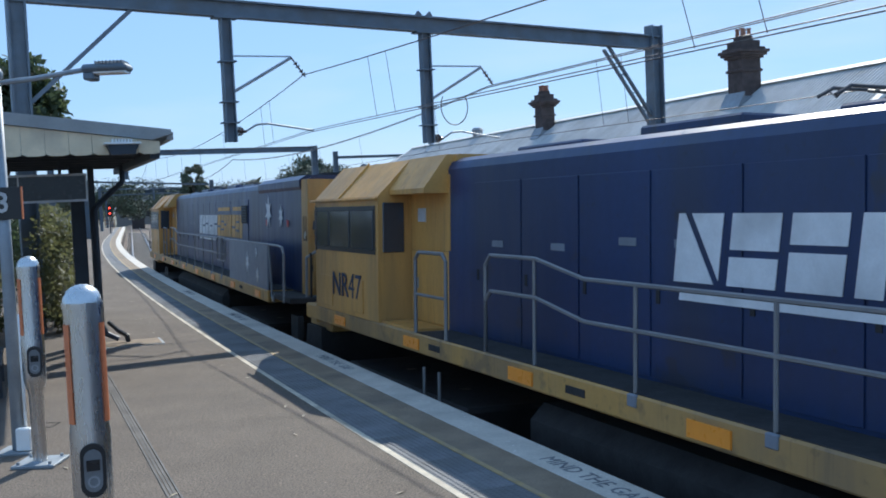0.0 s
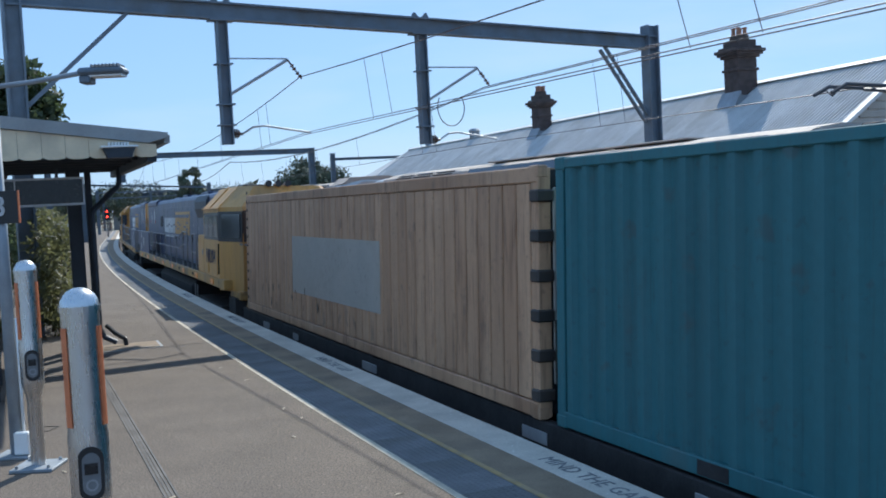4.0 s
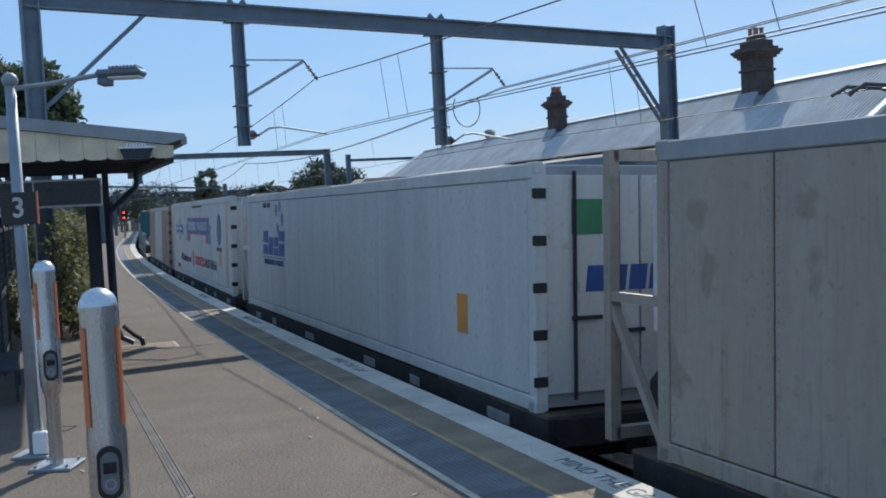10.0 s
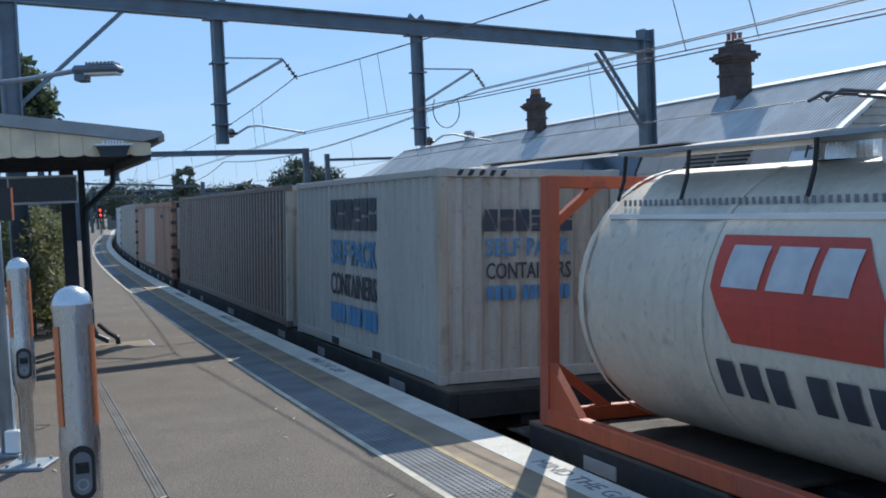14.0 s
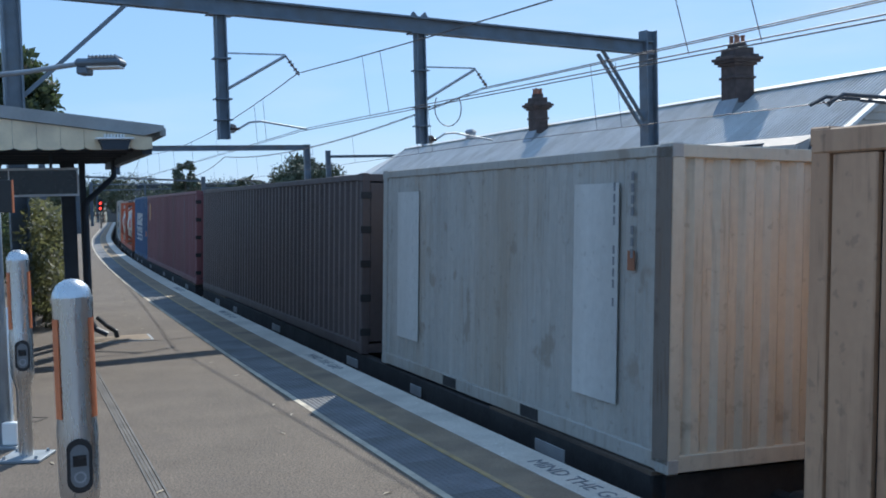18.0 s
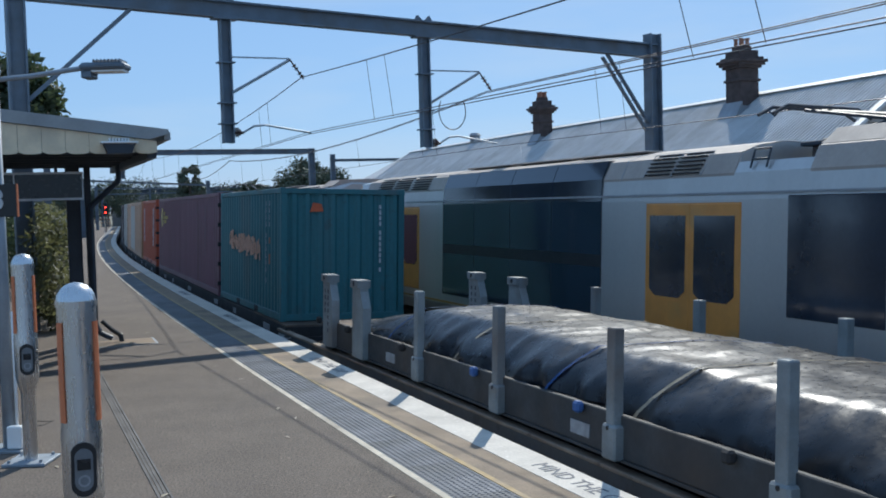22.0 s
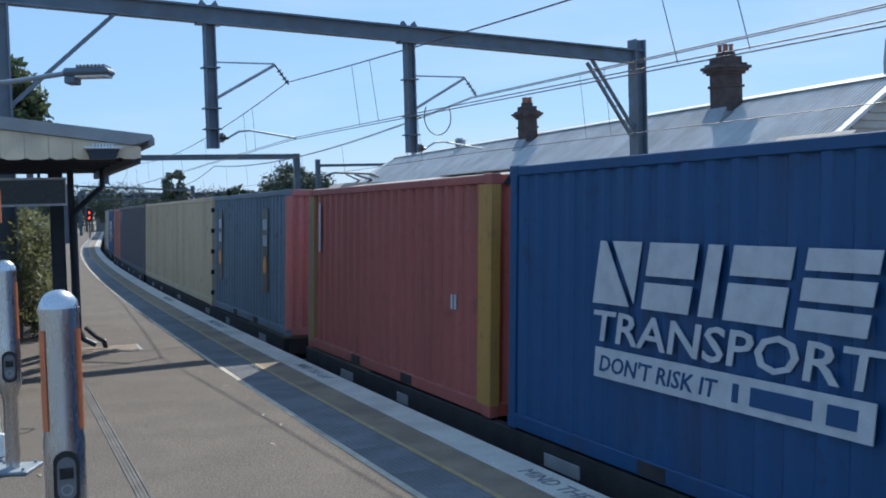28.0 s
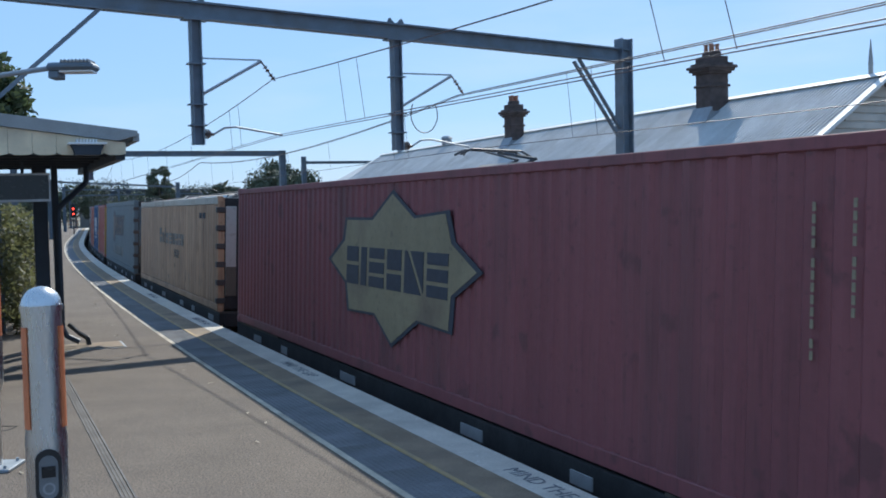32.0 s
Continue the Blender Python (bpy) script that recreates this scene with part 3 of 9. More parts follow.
# ---- ticket readers ----
def ticket_reader(m, turn):
    t = thing("card_reader_post", m, "stainless steel card reader post with orange strips", "card reader", "card reader posts")
    bm = B()
    prof = [(0.062, 0.03), (0.062, 0.62), (0.07, 0.66), (0.095, 0.74), (0.1, 0.8), (0.1, 1.1), (0.095, 1.14), (0.095, 1.74)]
    rings = []
    for r, z in prof:
        rings.append([bm.verts.new((r * math.cos(a), r * math.sin(a), z)) for a in [k * math.tau / 20 for k in range(20)]])
    for r0, r1 in zip(rings[:-1], rings[1:]):
        for k in range(20):
            bm.faces.new((r0[k], r0[(k + 1) % 20], r1[(k + 1) % 20], r1[k]))
    part("post", bm, M["stainless"], t, smooth=True)
    bm = B()
    rod(bm, (0, 0, 1.735), (0, 0, 1.765), 0.101, n=24)
    part("collar", bm, M["stainless"], t, smooth=False)
    bm = B()
    bmesh.ops.create_uvsphere(bm, u_segments=20, v_segments=10, radius=0.096, matrix=Matrix.Translation((0, 0, 1.765)) @ Matrix.Diagonal((1, 1, 0.95, 1)))
    bmesh.ops.delete(bm, geom=[v for v in bm.verts if v.co.z < 1.76], context="VERTS")
    part("dome_cap", bm, M["stainless"], t, "polished dome cap", smooth=True)
    for a0 in (radians(turn - 62), radians(turn + 62)):
        bm = B()
        vs = []
        for z in (1.16, 1.66):
            for r in (0.0955, 0.101):
                vs.append([bm.verts.new((r * math.cos(a0 + d), r * math.sin(a0 + d), z)) for d in (-0.24, -0.12, 0, 0.12, 0.24)])
        for k in range(4):
            bm.faces.new((vs[1][k], vs[1][k + 1], vs[3][k + 1], vs[3][k]))
        bm.faces.new((vs[1][0], vs[0][0], vs[2][0], vs[3][0]))
        bm.faces.new((vs[1][4], vs[3][4], vs[2][4], vs[0][4]))
        part("orange_strip", bm, M["orange_strip"], t, "orange reflective strip")
    co, si = math.cos(radians(turn)), math.sin(radians(turn))
    face = Matrix(((-si, 0, co, 0.09 * co), (co, 0, si, 0.09 * si), (0, 1, 0, 0.93), (0, 0, 0, 1)))
    bm = B()
    n = 20
    pts = [(0.062 * math.cos(a) * (1 if True else 1), (0.062 * math.sin(a)) + (0.075 if math.sin(a) > 0 else -0.075)) for a in [k * math.tau / n + 0.01 for k in range(n)]]
    prism(bm, pts, "z", 0.0, 0.02)
    rd = part("reader", bm, M["black"], t, "black oval card reader face", face)
    bm = B()
    prism(bm, [(x * 0.72, y * 0.78) for x, y in pts], "z", 0.02, 0.026)
    part("bezel", bm, mat("reader_bezel", (0.18, 0.19, 0.2), 0.4), rd)
    part("screen", box(B(), -0.032, 0.032, 0.0, 0.055, 0.026, 0.029), M["screen"], rd)
    bm = B()
    for k in range(20):
        a0, a1 = k * math.tau / 20, (k + 1) * math.tau / 20
        q = [bm.verts.new((r * math.cos(a), r * math.sin(a) - 0.055, 0.028)) for r, a in ((0.02, a0), (0.03, a0), (0.03, a1), (0.02, a1))]
        bm.faces.new(q)
    part("tap_ring", bm, mat("tap_ring_grey", (0.3, 0.31, 0.32), 0.4), rd)
    part("base_plate", box(B(), -0.19, 0.19, -0.19, 0.19, 0, 0.03, 0.006), M["galv"], t)
    for x in (-0.14, 0.14):
        for y in (-0.14, 0.14):
            part("bolt", rod(B(), (x, y, 0.03), (x, y, 0.055), 0.014, n=6), M["galv"], t)
    return t


ticket_reader(Matrix.Translation((-1.87, 5.10, 0)), -68)
ticket_reader(Matrix.Translation((-3.74, 8.95, 0)), -65)

# ---- light pole with the platform number ----
pl = thing("platform_light", Matrix.Translation((-4.14, 9.45, 0)), "grey platform lamp post with an arm and number sign", "lamp post")
part("pole", rod(B(), (0, 0, 0.02), (0, 0, 3.5), 0.062, 0.05, n=14), M["galv"], pl, smooth=True)
part("base_plate", box(B(), -0.17, 0.17, -0.17, 0.17, 0, 0.025, 0.004), M["galv"], pl)
part("conduit", rod(B(), (0.085, -0.02, 0.02), (0.085, -0.02, 1.3), 0.016, n=8), M["white_plastic"], pl, smooth=True)
part("junction_box", box(B(), 0.02, 0.16, -0.12, -0.03, 0.03, 0.24, 0.01), M["white_plastic"], pl, "small white junction box at the foot")
bm = B()
bmesh.ops.create_uvsphere(bm, u_segments=12, v_segments=8, radius=0.075, matrix=Matrix.Translation((0, 0, 3.52)))
part("cap", bm, M["galv"], pl, smooth=True)
part("arm", pipe(B(), [(0, 0, 3.44), (0.35, 0.02, 3.47), (0.86, 0.05, 3.54)], 0.024, 8), M["galv"], pl)
hd = part("lamp_head", box(B(), 0.82, 1.24, -0.08, 0.16, 3.5, 3.57, 0.025), M["gantry"], pl, "flat LED lamp head with cooling fins")
for k in range(8):
    part("fin", box(B(), 0.95 + k * 0.034, 0.962 + k * 0.034, -0.07, 0.15, 3.57, 3.595), M["gantry"], hd)
part("lens", box(B(), 0.93, 1.22, -0.05, 0.13, 3.485, 3.5), M["white_plastic"], hd)
part("driver_box", box(B(), 0.83, 0.93, -0.05, 0.13, 3.43, 3.5, 0.01), M["gantry"], hd)
sg = part("number_sign", box(B(), -0.14, 0.2, -0.075, -0.055, 2.18, 2.48, 0.004), M["black"], pl, "dark platform number sign")
part("sign_edge", box(B(), 0.2, 0.21, -0.08, -0.05, 2.18, 2.48), M["orange_strip"], sg)
me = text_mesh("3", 0.26, 0.003, bold=0.004)
me.materials.append(M["text_white"])
part("numeral", me, None, sg, "white numeral", Matrix.Translation((0.03, -0.079, 2.33)) @ pose(0, 0, 0, 90, 0, 0))

M["frame_pale"] = mat("pale_frame_paint", (0.5, 0.5, 0.5), 0.5)

# ---- canopy ----
CS, CE = 9.0, 14.6
can = thing("platform_canopy", Matrix(), "cream and grey platform awning on dark steel posts", "canopy", kind="structure")
m9 = place(CS, 0, 0)
inv9 = m9.inverted()
# end fascia: capping above cream boards with a scalloped foot
part("capping", prism(B(), [(-2.15, 3.25), (-2.15, 3.19), (-2.4, 3.12), (-9, 3.97), (-9, 4.1)], "y", -0.06, 0.03), M["grey_paint"], can, "grey metal roof capping", m9)
for k in range(24):
    x1 = -2.3 - k * 0.28
    x0 = x1 - 0.276
    bm = B()
    zt0, zt1 = 3.1 + (-2.3 - x0) * 0.127, 3.1 + (-2.3 - x1) * 0.127
    low = 2.94
    prism(bm, [(x0, zt0), (x1, min(zt1, zt0)), (x1, low + 0.015), (x1 - 0.07, low), (x0 + 0.07, low), (x0, low + 0.03)], "y", -0.02, 0.02)
    part("fascia_board", bm, M["cream_board"], can, m=m9)
bm = B()
prism(bm, [(-2.2, 3.18), (-2.2, 3.22), (-9, 4.06), (-9, 4.02)], "y", 0.03, CE - CS)
part("roof_sheet", bm, M["roof_iron"], can, "grey ribbed iron awning roof", m9)
for k in range(7):
    part("rafter", box(B(), -9, -2.35, 0.35 + k * 0.8, 0.43 + k * 0.8, 2.97, 3.07), M["dark_steel"], can, m=m9)
part("edge_beam", box(B(), -2.42, -2.3, 0.05, CE - CS, 2.88, 3.1), M["dark_steel"], can, m=m9)
bm = B()
sweep(bm, [(-2.2, 3.12), (-2.12, 3.12), (-2.12, 3.22), (-2.2, 3.22)], CS, CE, 3)
part("gutter", bm, M["grey_paint"], can)
for s in (13.0,):
    pm = place(s, -2.93)
    po = part("post", box(B(), -0.05, 0.05, -0.06, 0.06, 0, 3.0, 0.01), M["dark_steel"], can, "dark steel awning post", pm)
    part("downpipe", pipe(B(), [(0.49, -0.1, 3.0), (0.49, -0.1, 2.74), (0.47, -0.1, 2.69), (0.06, -0.1, 2.31), (0.03, -0.1, 2.25), (0.03, -0.1, 0.35), (0.1, -0.12, 0.2), (0.28, -0.14, 0.1)], 0.045, 8), M["dark_steel"], po, "dark bent downpipe")
wp = part("wide_post", box(B(), -0.11, 0.11, -0.1, 0.1, 0, 3.05, 0.01), M["dark_steel"], can, m=place(13.2, -3.15))
fl = thing("bulkhead_light", place(CS, -2.78), "white ribbed bulkhead light fixed on the awning end", "lamp")
bm = B()
prism(bm, [(-0.17, 3.0), (-0.2, 3.06), (0.2, 3.06), (0.17, 3.0), (0.15, 2.93), (-0.15, 2.93)], "y", -0.22, -0.03)
part("housing", bm, M["dark_steel"], fl)
bm = B()
box(bm, -0.23, 0.23, -0.25, -0.02, 3.06, 3.085, 0.008)
cv = part("cover", bm, M["white_plastic"], fl, "white ribbed cover")
for k in range(7):
    part("rib", box(B(), -0.13 + k * 0.038, -0.11 + k * 0.038, -0.2, -0.05, 3.085, 3.13), M["white_plastic"], cv)
# hung information display
dp = thing("information_display", place(10.0, -3.95, 0), "dark hanging information display with a grey frame", "display")
part("casing", box(B(), -1.2, 0.76, -0.07, 0.07, 2.39, 2.73, 0.01), M["black"], dp)
fr_ = part("frame", box(box(B(), -1.22, 0.78, -0.09, -0.065, 2.37, 2.4), -1.22, 0.78, -0.09, -0.065, 2.72, 2.75), M["frame_pale"], dp, "pale grey frame")
for x in (-1.22, -0.1, 0.76):
    part("mullion", box(B(), x, x + 0.02, -0.09, -0.065, 2.4, 2.72), M["frame_pale"], fr_)
part("glass", box(B(), -1.19, 0.75, -0.078, -0.072, 2.4, 2.72), M["screen"], dp)
for x in (-0.6, 0.42):
    part("hanger", box(B(), x, x + 0.04, -0.02, 0.02, 2.73, 3.0), M["dark_steel"], dp)

# fence and waiting room wall behind the posts
fn = thing("mesh_fence", place(14.5, -4.6, 0), "dark wire mesh fence panels at the back of the platform", "fence")
for k in range(4):
    y = -6.5 + k * 3.2
    part("post", box(B(), -0.04, 0.04, y - 0.04, y + 0.04, 0, 2.3), M["dark_steel"], fn)
    pn = part("panel", box(box(box(B(), -0.02, 0.02, y + 0.05, y + 3.1, 2.05, 2.11), -0.02, 0.02, y + 0.05, y + 3.1, 0.1, 0.16), -0.02, 0.02, y + 0.05, y + 3.1, 1.05, 1.11), M["dark_steel"], fn)
    bm = B()
    for j in range(26):
        rod(bm, (0, y + 0.1 + j * 0.115, 0.16), (0, y + 0.1 + j * 0.115, 2.05), 0.006, n=4, caps=False)
    for j in range(16):
        rod(bm, (0, y + 0.05, 0.2 + j * 0.115), (0, y + 3.1, 0.2 + j * 0.115), 0.006, n=4, caps=False)
    part("mesh", bm, M["dark_steel"], pn)
bm = B()
box(bm, -0.2, 0.2, -6, -0.5, 0, 3.2)
solid("shelter_wall", bm, mat("dark_shelter_wall", (0.06, 0.065, 0.07), 0.8, var=0.3), "dark wall at the back of the awning", kind="structure", m=place(16, -7.2, 0))
# bike hoop / bench foot and a low seat
bn = thing("platform_bench", place(9.3, -4.6, 0), "dark metal platform bench under the awning", "bench")
part("bench_seat", box(B(), -0.25, 0.25, -0.9, 0.9, 0.42, 0.46, 0.01), M["dark_steel"], bn)
part("backrest", box(B(), -0.29, -0.25, -0.9, 0.9, 0.5, 0.95, 0.01), M["dark_steel"], bn)
for y in (-0.7, 0.7):
    part("leg", pipe(B(), [(-0.22, y, 0.02), (-0.22, y, 0.42), (0.22, y, 0.42), (0.22, y, 0.02)], 0.022, 6), M["dark_steel"], bn)
hp = thing("kerb_hoop", place(13.2, -2.62, 0), "black bent steel hoop at the post foot", "hoop")
part("hoop", pipe(B(), [(-0.15, 0.1, 0.35), (0.0, 0, 0.2), (0.12, -0.1, 0.12), (0.14, -0.12, 0.0)], 0.04, 8), M["black"], hp)


# ---- plants ----
def leaf_clump(bm, c, r, n, rnd, size, flat=0.8):
    for _ in range(n):
        d = Vector((rnd.gauss(0, 1), rnd.gauss(0, 1), rnd.gauss(0, flat)))
        d = d.normalized() * (r * rnd.uniform(0.55, 1.05))
        p = Vector(c) + d
        u = Vector((rnd.gauss(0, 1), rnd.gauss(0, 1), rnd.gauss(0, 1))).normalized()
        v = u.cross(d).normalized() if u.cross(d).length > 1e-3 else Vector((1, 0, 0))
        k = size * rnd.uniform(0.6, 1.3)
        q = [bm.verts.new(p + u * k), bm.verts.new(p + v * k * 0.45), bm.verts.new(p - u * k), bm.verts.new(p - v * k * 0.45)]
        bm.faces.new(q)


def tree(m, height, spread, seed, label, leaf_mat, clumps=26, per=130, size=0.16, name="tree", crown_low=0.35):
    rnd = random.Random(seed)
    t = thing(name, m, label, "tree")
    bm = B()
    rod(bm, (0, 0, -0.2), (0.05, 0.02, height * 0.5), height * 0.028, height * 0.016, n=8)
    limbs = []
    for k in range(7):
        a = k * math.tau / 7 + rnd.uniform(-0.3, 0.3)
        tip = Vector((math.cos(a) * spread * 0.6, math.sin(a) * spread * 0.6, height * rnd.uniform(0.55, 0.85)))
        rod(bm, (0.05, 0.02, height * rnd.uniform(0.28, 0.48)), tip, height * 0.012, height * 0.004, n=6)
        limbs.append(tip)
    part("trunk", bm, M["bark"], t, "rough brown trunk and limbs")
    bm = B()
    for k in range(clumps):
        a, rr = rnd.uniform(0, math.tau), spread * math.sqrt(rnd.uniform(0.02, 1)) * 0.85
        z = height * (crown_low + (1 - crown_low) * rnd.random() ** 0.8 * (1 - 0.45 * (rr / spread) ** 2))
        leaf_clump(bm, (rr * math.cos(a), rr * math.sin(a), z), spread * rnd.uniform(0.16, 0.32), per, rnd, size)
    part("crown", bm, leaf_mat, t, "uneven crown of small leaves")
    return t


def shrub(m, wx, wy, h, seed, label, leaf_mat, clumps=30, per=90, size=0.07):
    rnd = random.Random(seed)
    t = thing("shrub", m, label, "shrub")
    bm = B()
    for k in range(8):
        rod(bm, (rnd.uniform(-wx, wx) * 0.5, rnd.uniform(-wy, wy) * 0.5, 0), (rnd.uniform(-wx, wx), rnd.uniform(-wy, wy), h * rnd.uniform(0.6, 1)), 0.02, 0.006, n=5)
    part("stems", bm, M["bark"], t)
    bm = B()
    for k in range(clumps):
        leaf_clump(bm, (rnd.uniform(-wx, wx), rnd.uniform(-wy, wy), h * rnd.uniform(0.08, 0.95)), rnd.uniform(0.2, 0.4), per, rnd, size, 1.0)
    part("leaves", bm, leaf_mat, t, "dense small leaves")
    return t


M["leaf_olive"] = leafy("olive_leaf", (0.12, 0.125, 0.065), (0.19, 0.195, 0.085), var=0.45, scale=2)
shrub(place(17.6, -3.45), 0.28, 2.6, 2.35, 3, "tall olive-green shrub behind the awning posts", M["leaf_olive"], 70, 120, 0.06)
shrub(place(26, -4.1), 0.55, 3.4, 2.5, 4, "tall dark green shrub beside the platform", M["leaf"], 56, 110)
shrub(place(16.3, -5.0), 0.4, 1.2, 1.0, 8, "low dry shrub under the mesh fence", M["leaf_olive"], 24, 90)
tree(place(30, -5.0, -0.1), 7.3, 2.4, 11, "dense green tree rising behind the awning", M["leaf"], 110, 170, 0.15, crown_low=0.6)
tree(place(37, -8.2, -0.5), 8.0, 2.6, 12, "green tree behind the awning roof", M["leaf"], 70, 150, 0.16, crown_low=0.5)
for i, (s, l, h, w, n) in enumerate(((100, 6.9, 7.9, 1.5, 60), (112, 20.6, 8.5, 4.4, 150), (122, 44, 7.0, 5, 60), (175, -8, 8.5, 6, 60), (190, 1, 7.4, 6, 60), (200, 14, 7.6, 7, 60), (180, 34, 7, 6, 60), (230, 4, 8.5, 9, 60), (235, -14, 10, 9, 60), (118, 13.8, 6.8, 1.9, 40), (150, -9, 7, 3.5, 50))):
    tree(place(s, l + 0.5 * BEND * max(0, s - STRAIGHT) ** 2, -1.4), h, w, 40 + i, "distant dark round-crowned tree beyond the railway", M["leaf_far"], n, 110, 0.22)

# ---- overhead line gantry ----
def gantry_frame(pl, pr, z_top, depth, label, drops, braces=True, fall=0.0):
    """pl, pr: (s, lat) of the two columns."""
    a, b = at(pl[0], pl[1]), at(pr[0], pr[1])
    ang = math.degrees(math.atan2((b - a).y, (b - a).x))
    w = (b - a).length
    beam_top = z_top
    g = thing("overhead_gantry", Matrix.Translation(a) @ pose(0, 0, 0, 0, 0, ang), label, "gantry", "overhead line gantries")
    bm = B()
    i_sect = [(-0.12, z_top), (0.12, z_top), (0.12, z_top - 0.04), (0.02, z_top - 0.04), (0.02, z_top - depth + 0.04), (0.12, z_top - depth + 0.04), (0.12, z_top - depth), (-0.12, z_top - depth), (-0.12, z_top - depth + 0.04), (-0.02, z_top - depth + 0.04), (-0.02, z_top - 0.04), (-0.12, z_top - 0.04)]
    prism(bm, i_sect, "x", -0.1, w + 0.1)
    for v in bm.verts:
        v.co.z += fall * (0.5 - v.co.x / w)
    part("cross_beam", bm, M["gantry"], g, "long grey steel cross beam")
    for x, top in ((0, z_top + 0.35), (w, z_top + 0.02)):
        h_sect = [(-0.17, -0.16), (-0.13, -0.16), (-0.13, -0.03), (0.13, -0.03), (0.13, -0.16), (0.17, -0.16), (0.17, 0.16), (0.13, 0.16), (0.13, 0.03), (-0.13, 0.03), (-0.13, 0.16), (-0.17, 0.16)]
        bm = prism(B(), [(x + u, v) for u, v in h_sect], "z", -1.4, top)
        part("column", bm, M["gantry"], g, "heavy grey steel column")
    if braces:
        for x, d, low in ((0.17, 1, 1.75), (w - 0.17, -1, 2.15)):
            lift = fall * (0.5 - x / w)
            lo, hi = Vector((x, 0, z_top - low + lift)), Vector((x + d * 1.35, 0, z_top - depth + lift))
            n_ = Vector((hi - lo).normalized().cross(Vector((0, 1, 0)))) * 0.085
            if d > 0:
                part("brace", beam(B(), lo - Vector((0, 0, 0.45)), hi + Vector((0.62, 0, 0)), 0.16, 0.08), M["gantry"], g, "single diagonal brace")
                continue
            br = part("brace", beam(B(), lo + n_, hi + n_, 0.1, 0.05), M["gantry"], g, "double diagonal brace")
            part("brace_bar", beam(B(), lo - n_, hi - n_, 0.1, 0.05), M["gantry"], br)
            for k in range(4):
                q = lo.lerp(hi, 0.12 + k * 0.25)
                part("lacing", beam(B(), q - n_, q + n_ + (hi - lo) * 0.04, 0.06, 0.03), M["gantry"], br)
    for x, zb in drops:
        bm = B()
        z_top = beam_top + fall * (0.5 - x / w)
        box(bm, x - 0.11, x - 0.08, -0.1, 0.1, zb, z_top - depth)
        box(bm, x + 0.08, x + 0.11, -0.1, 0.1, zb, z_top - depth)
        box(bm, x - 0.08, x + 0.08, -0.015, 0.015, zb, z_top - depth)
        box(bm, x - 0.26, x + 0.26, -0.14, 0.14, z_top - depth - 0.03, z_top - depth)
        for dx in (-0.12, 0.12):
            prism(bm, [(x + dx - 0.09, z_top), (x + dx + 0.09, z_top), (x + dx * 1.2, z_top + 0.12)], "y", -0.05, 0.05)
        for dz in (0.38, 0.8, 1.62):
            box(bm, x - 0.17, x + 0.17, -0.13, 0.13, zb + dz, zb + dz + 0.03)
        part("drop_post", bm, M["gantry"], g, "hanging drop post")
    return g, w


def registration(s, lat, z_chain, reach, z_arm, z_contact, loop=False):
    """Bracket and steady arm beside a drop post; local x to the right."""
    g = thing("wire_bracket", place(s, lat), "grey steel wire support bracket with brown insulators", "bracket", "wire brackets")
    bm = B()
    n = int(reach / 0.045)
    for k in range(n):
        x = 0.1 + (reach - 0.1) * (k + 0.5) / n
        box(bm, x - 0.018, x + 0.018, -0.012 if k % 2 else -0.005, 0.012 if k % 2 else 0.005, z_chain - 0.016, z_chain + 0.016)
    part("chain_tie", bm, M["galv"], g, "chain tie")
    part("strut", rod(B(), (0.1, 0, z_chain - 0.72), (reach, 0, z_chain - 0.03), 0.032, n=8), M["galv"], g)
    bm = B()
    e0, e1 = Vector((reach, 0, z_chain)), Vector((reach + 0.3, 0, z_chain - 0.42))
    rod(bm, e0, e1, 0.018, n=6)
    for f in (0.35, 0.5, 0.72, 0.87):
        p = e0.lerp(e1, f)
        d = (e1 - e0).normalized()
        rod(bm, p - d * 0.02, p + d * 0.02, 0.055, 0.03, n=10)
    part("insulator", bm, M["porcelain"], g, "brown insulator string")
    bm = B()
    rod(bm, (0.11, 0, z_arm), (0.3, 0, z_arm - 0.01), 0.03, n=8)
    for x in (0.13, 0.17, 0.21):
        rod(bm, (x, 0, z_arm), (x + 0.02, 0, z_arm), 0.1 if x < 0.2 else 0.07, n=12)
    part("stub_insulator", bm, M["porcelain"], g, "round brown insulator")
    part("steady_arm", pipe(B(), [(0.3, 0, z_arm), (0.52, 0, z_arm + 0.13), (0.75, 0, z_arm + 0.15), (1.72, 0, z_contact + 0.02)], 0.022, 6), M["galv"], g, "bent steady arm")
    if loop:
        part("jumper", pipe(B(), [(0.62 + 0.33 * math.cos(a), 0.02, z_arm + 0.72 + 0.42 * math.sin(a)) for a in [math.pi * (0.82 + 1.36 * k / 14) for k in range(15)]], 0.012, 5), M["wire"], g, "drooping jumper cable")
    return g


gantry_frame((15.8, -3.9), (17.4, 11.08), 6.29, 0.35, "grey steel overhead line gantry spanning both tracks", [(3.945, 3.52), (8.5, 3.44)], fall=0.457)
registration(16.2, 0.04, 5.27, 1.3, 3.74, 3.71)
registration(16.75, 4.62, 5.17, 1.3, 3.54, 3.5, True)
gantry_frame((52.5, -3.6), (53, 10.6), 5.45, 0.3, "grey overhead line gantry further along", [(3.8, 3.9)], False)
gantry_frame((86, -2.6), (86, 7.75), 4.58, 0.15, "distant grey overhead line gantry", [], False, fall=0.6)
gantry_frame((120, -2.4), (120, 15), 4.78, 0.16, "distant grey overhead line gantry", [(6, 3.4)], False, fall=0.25)
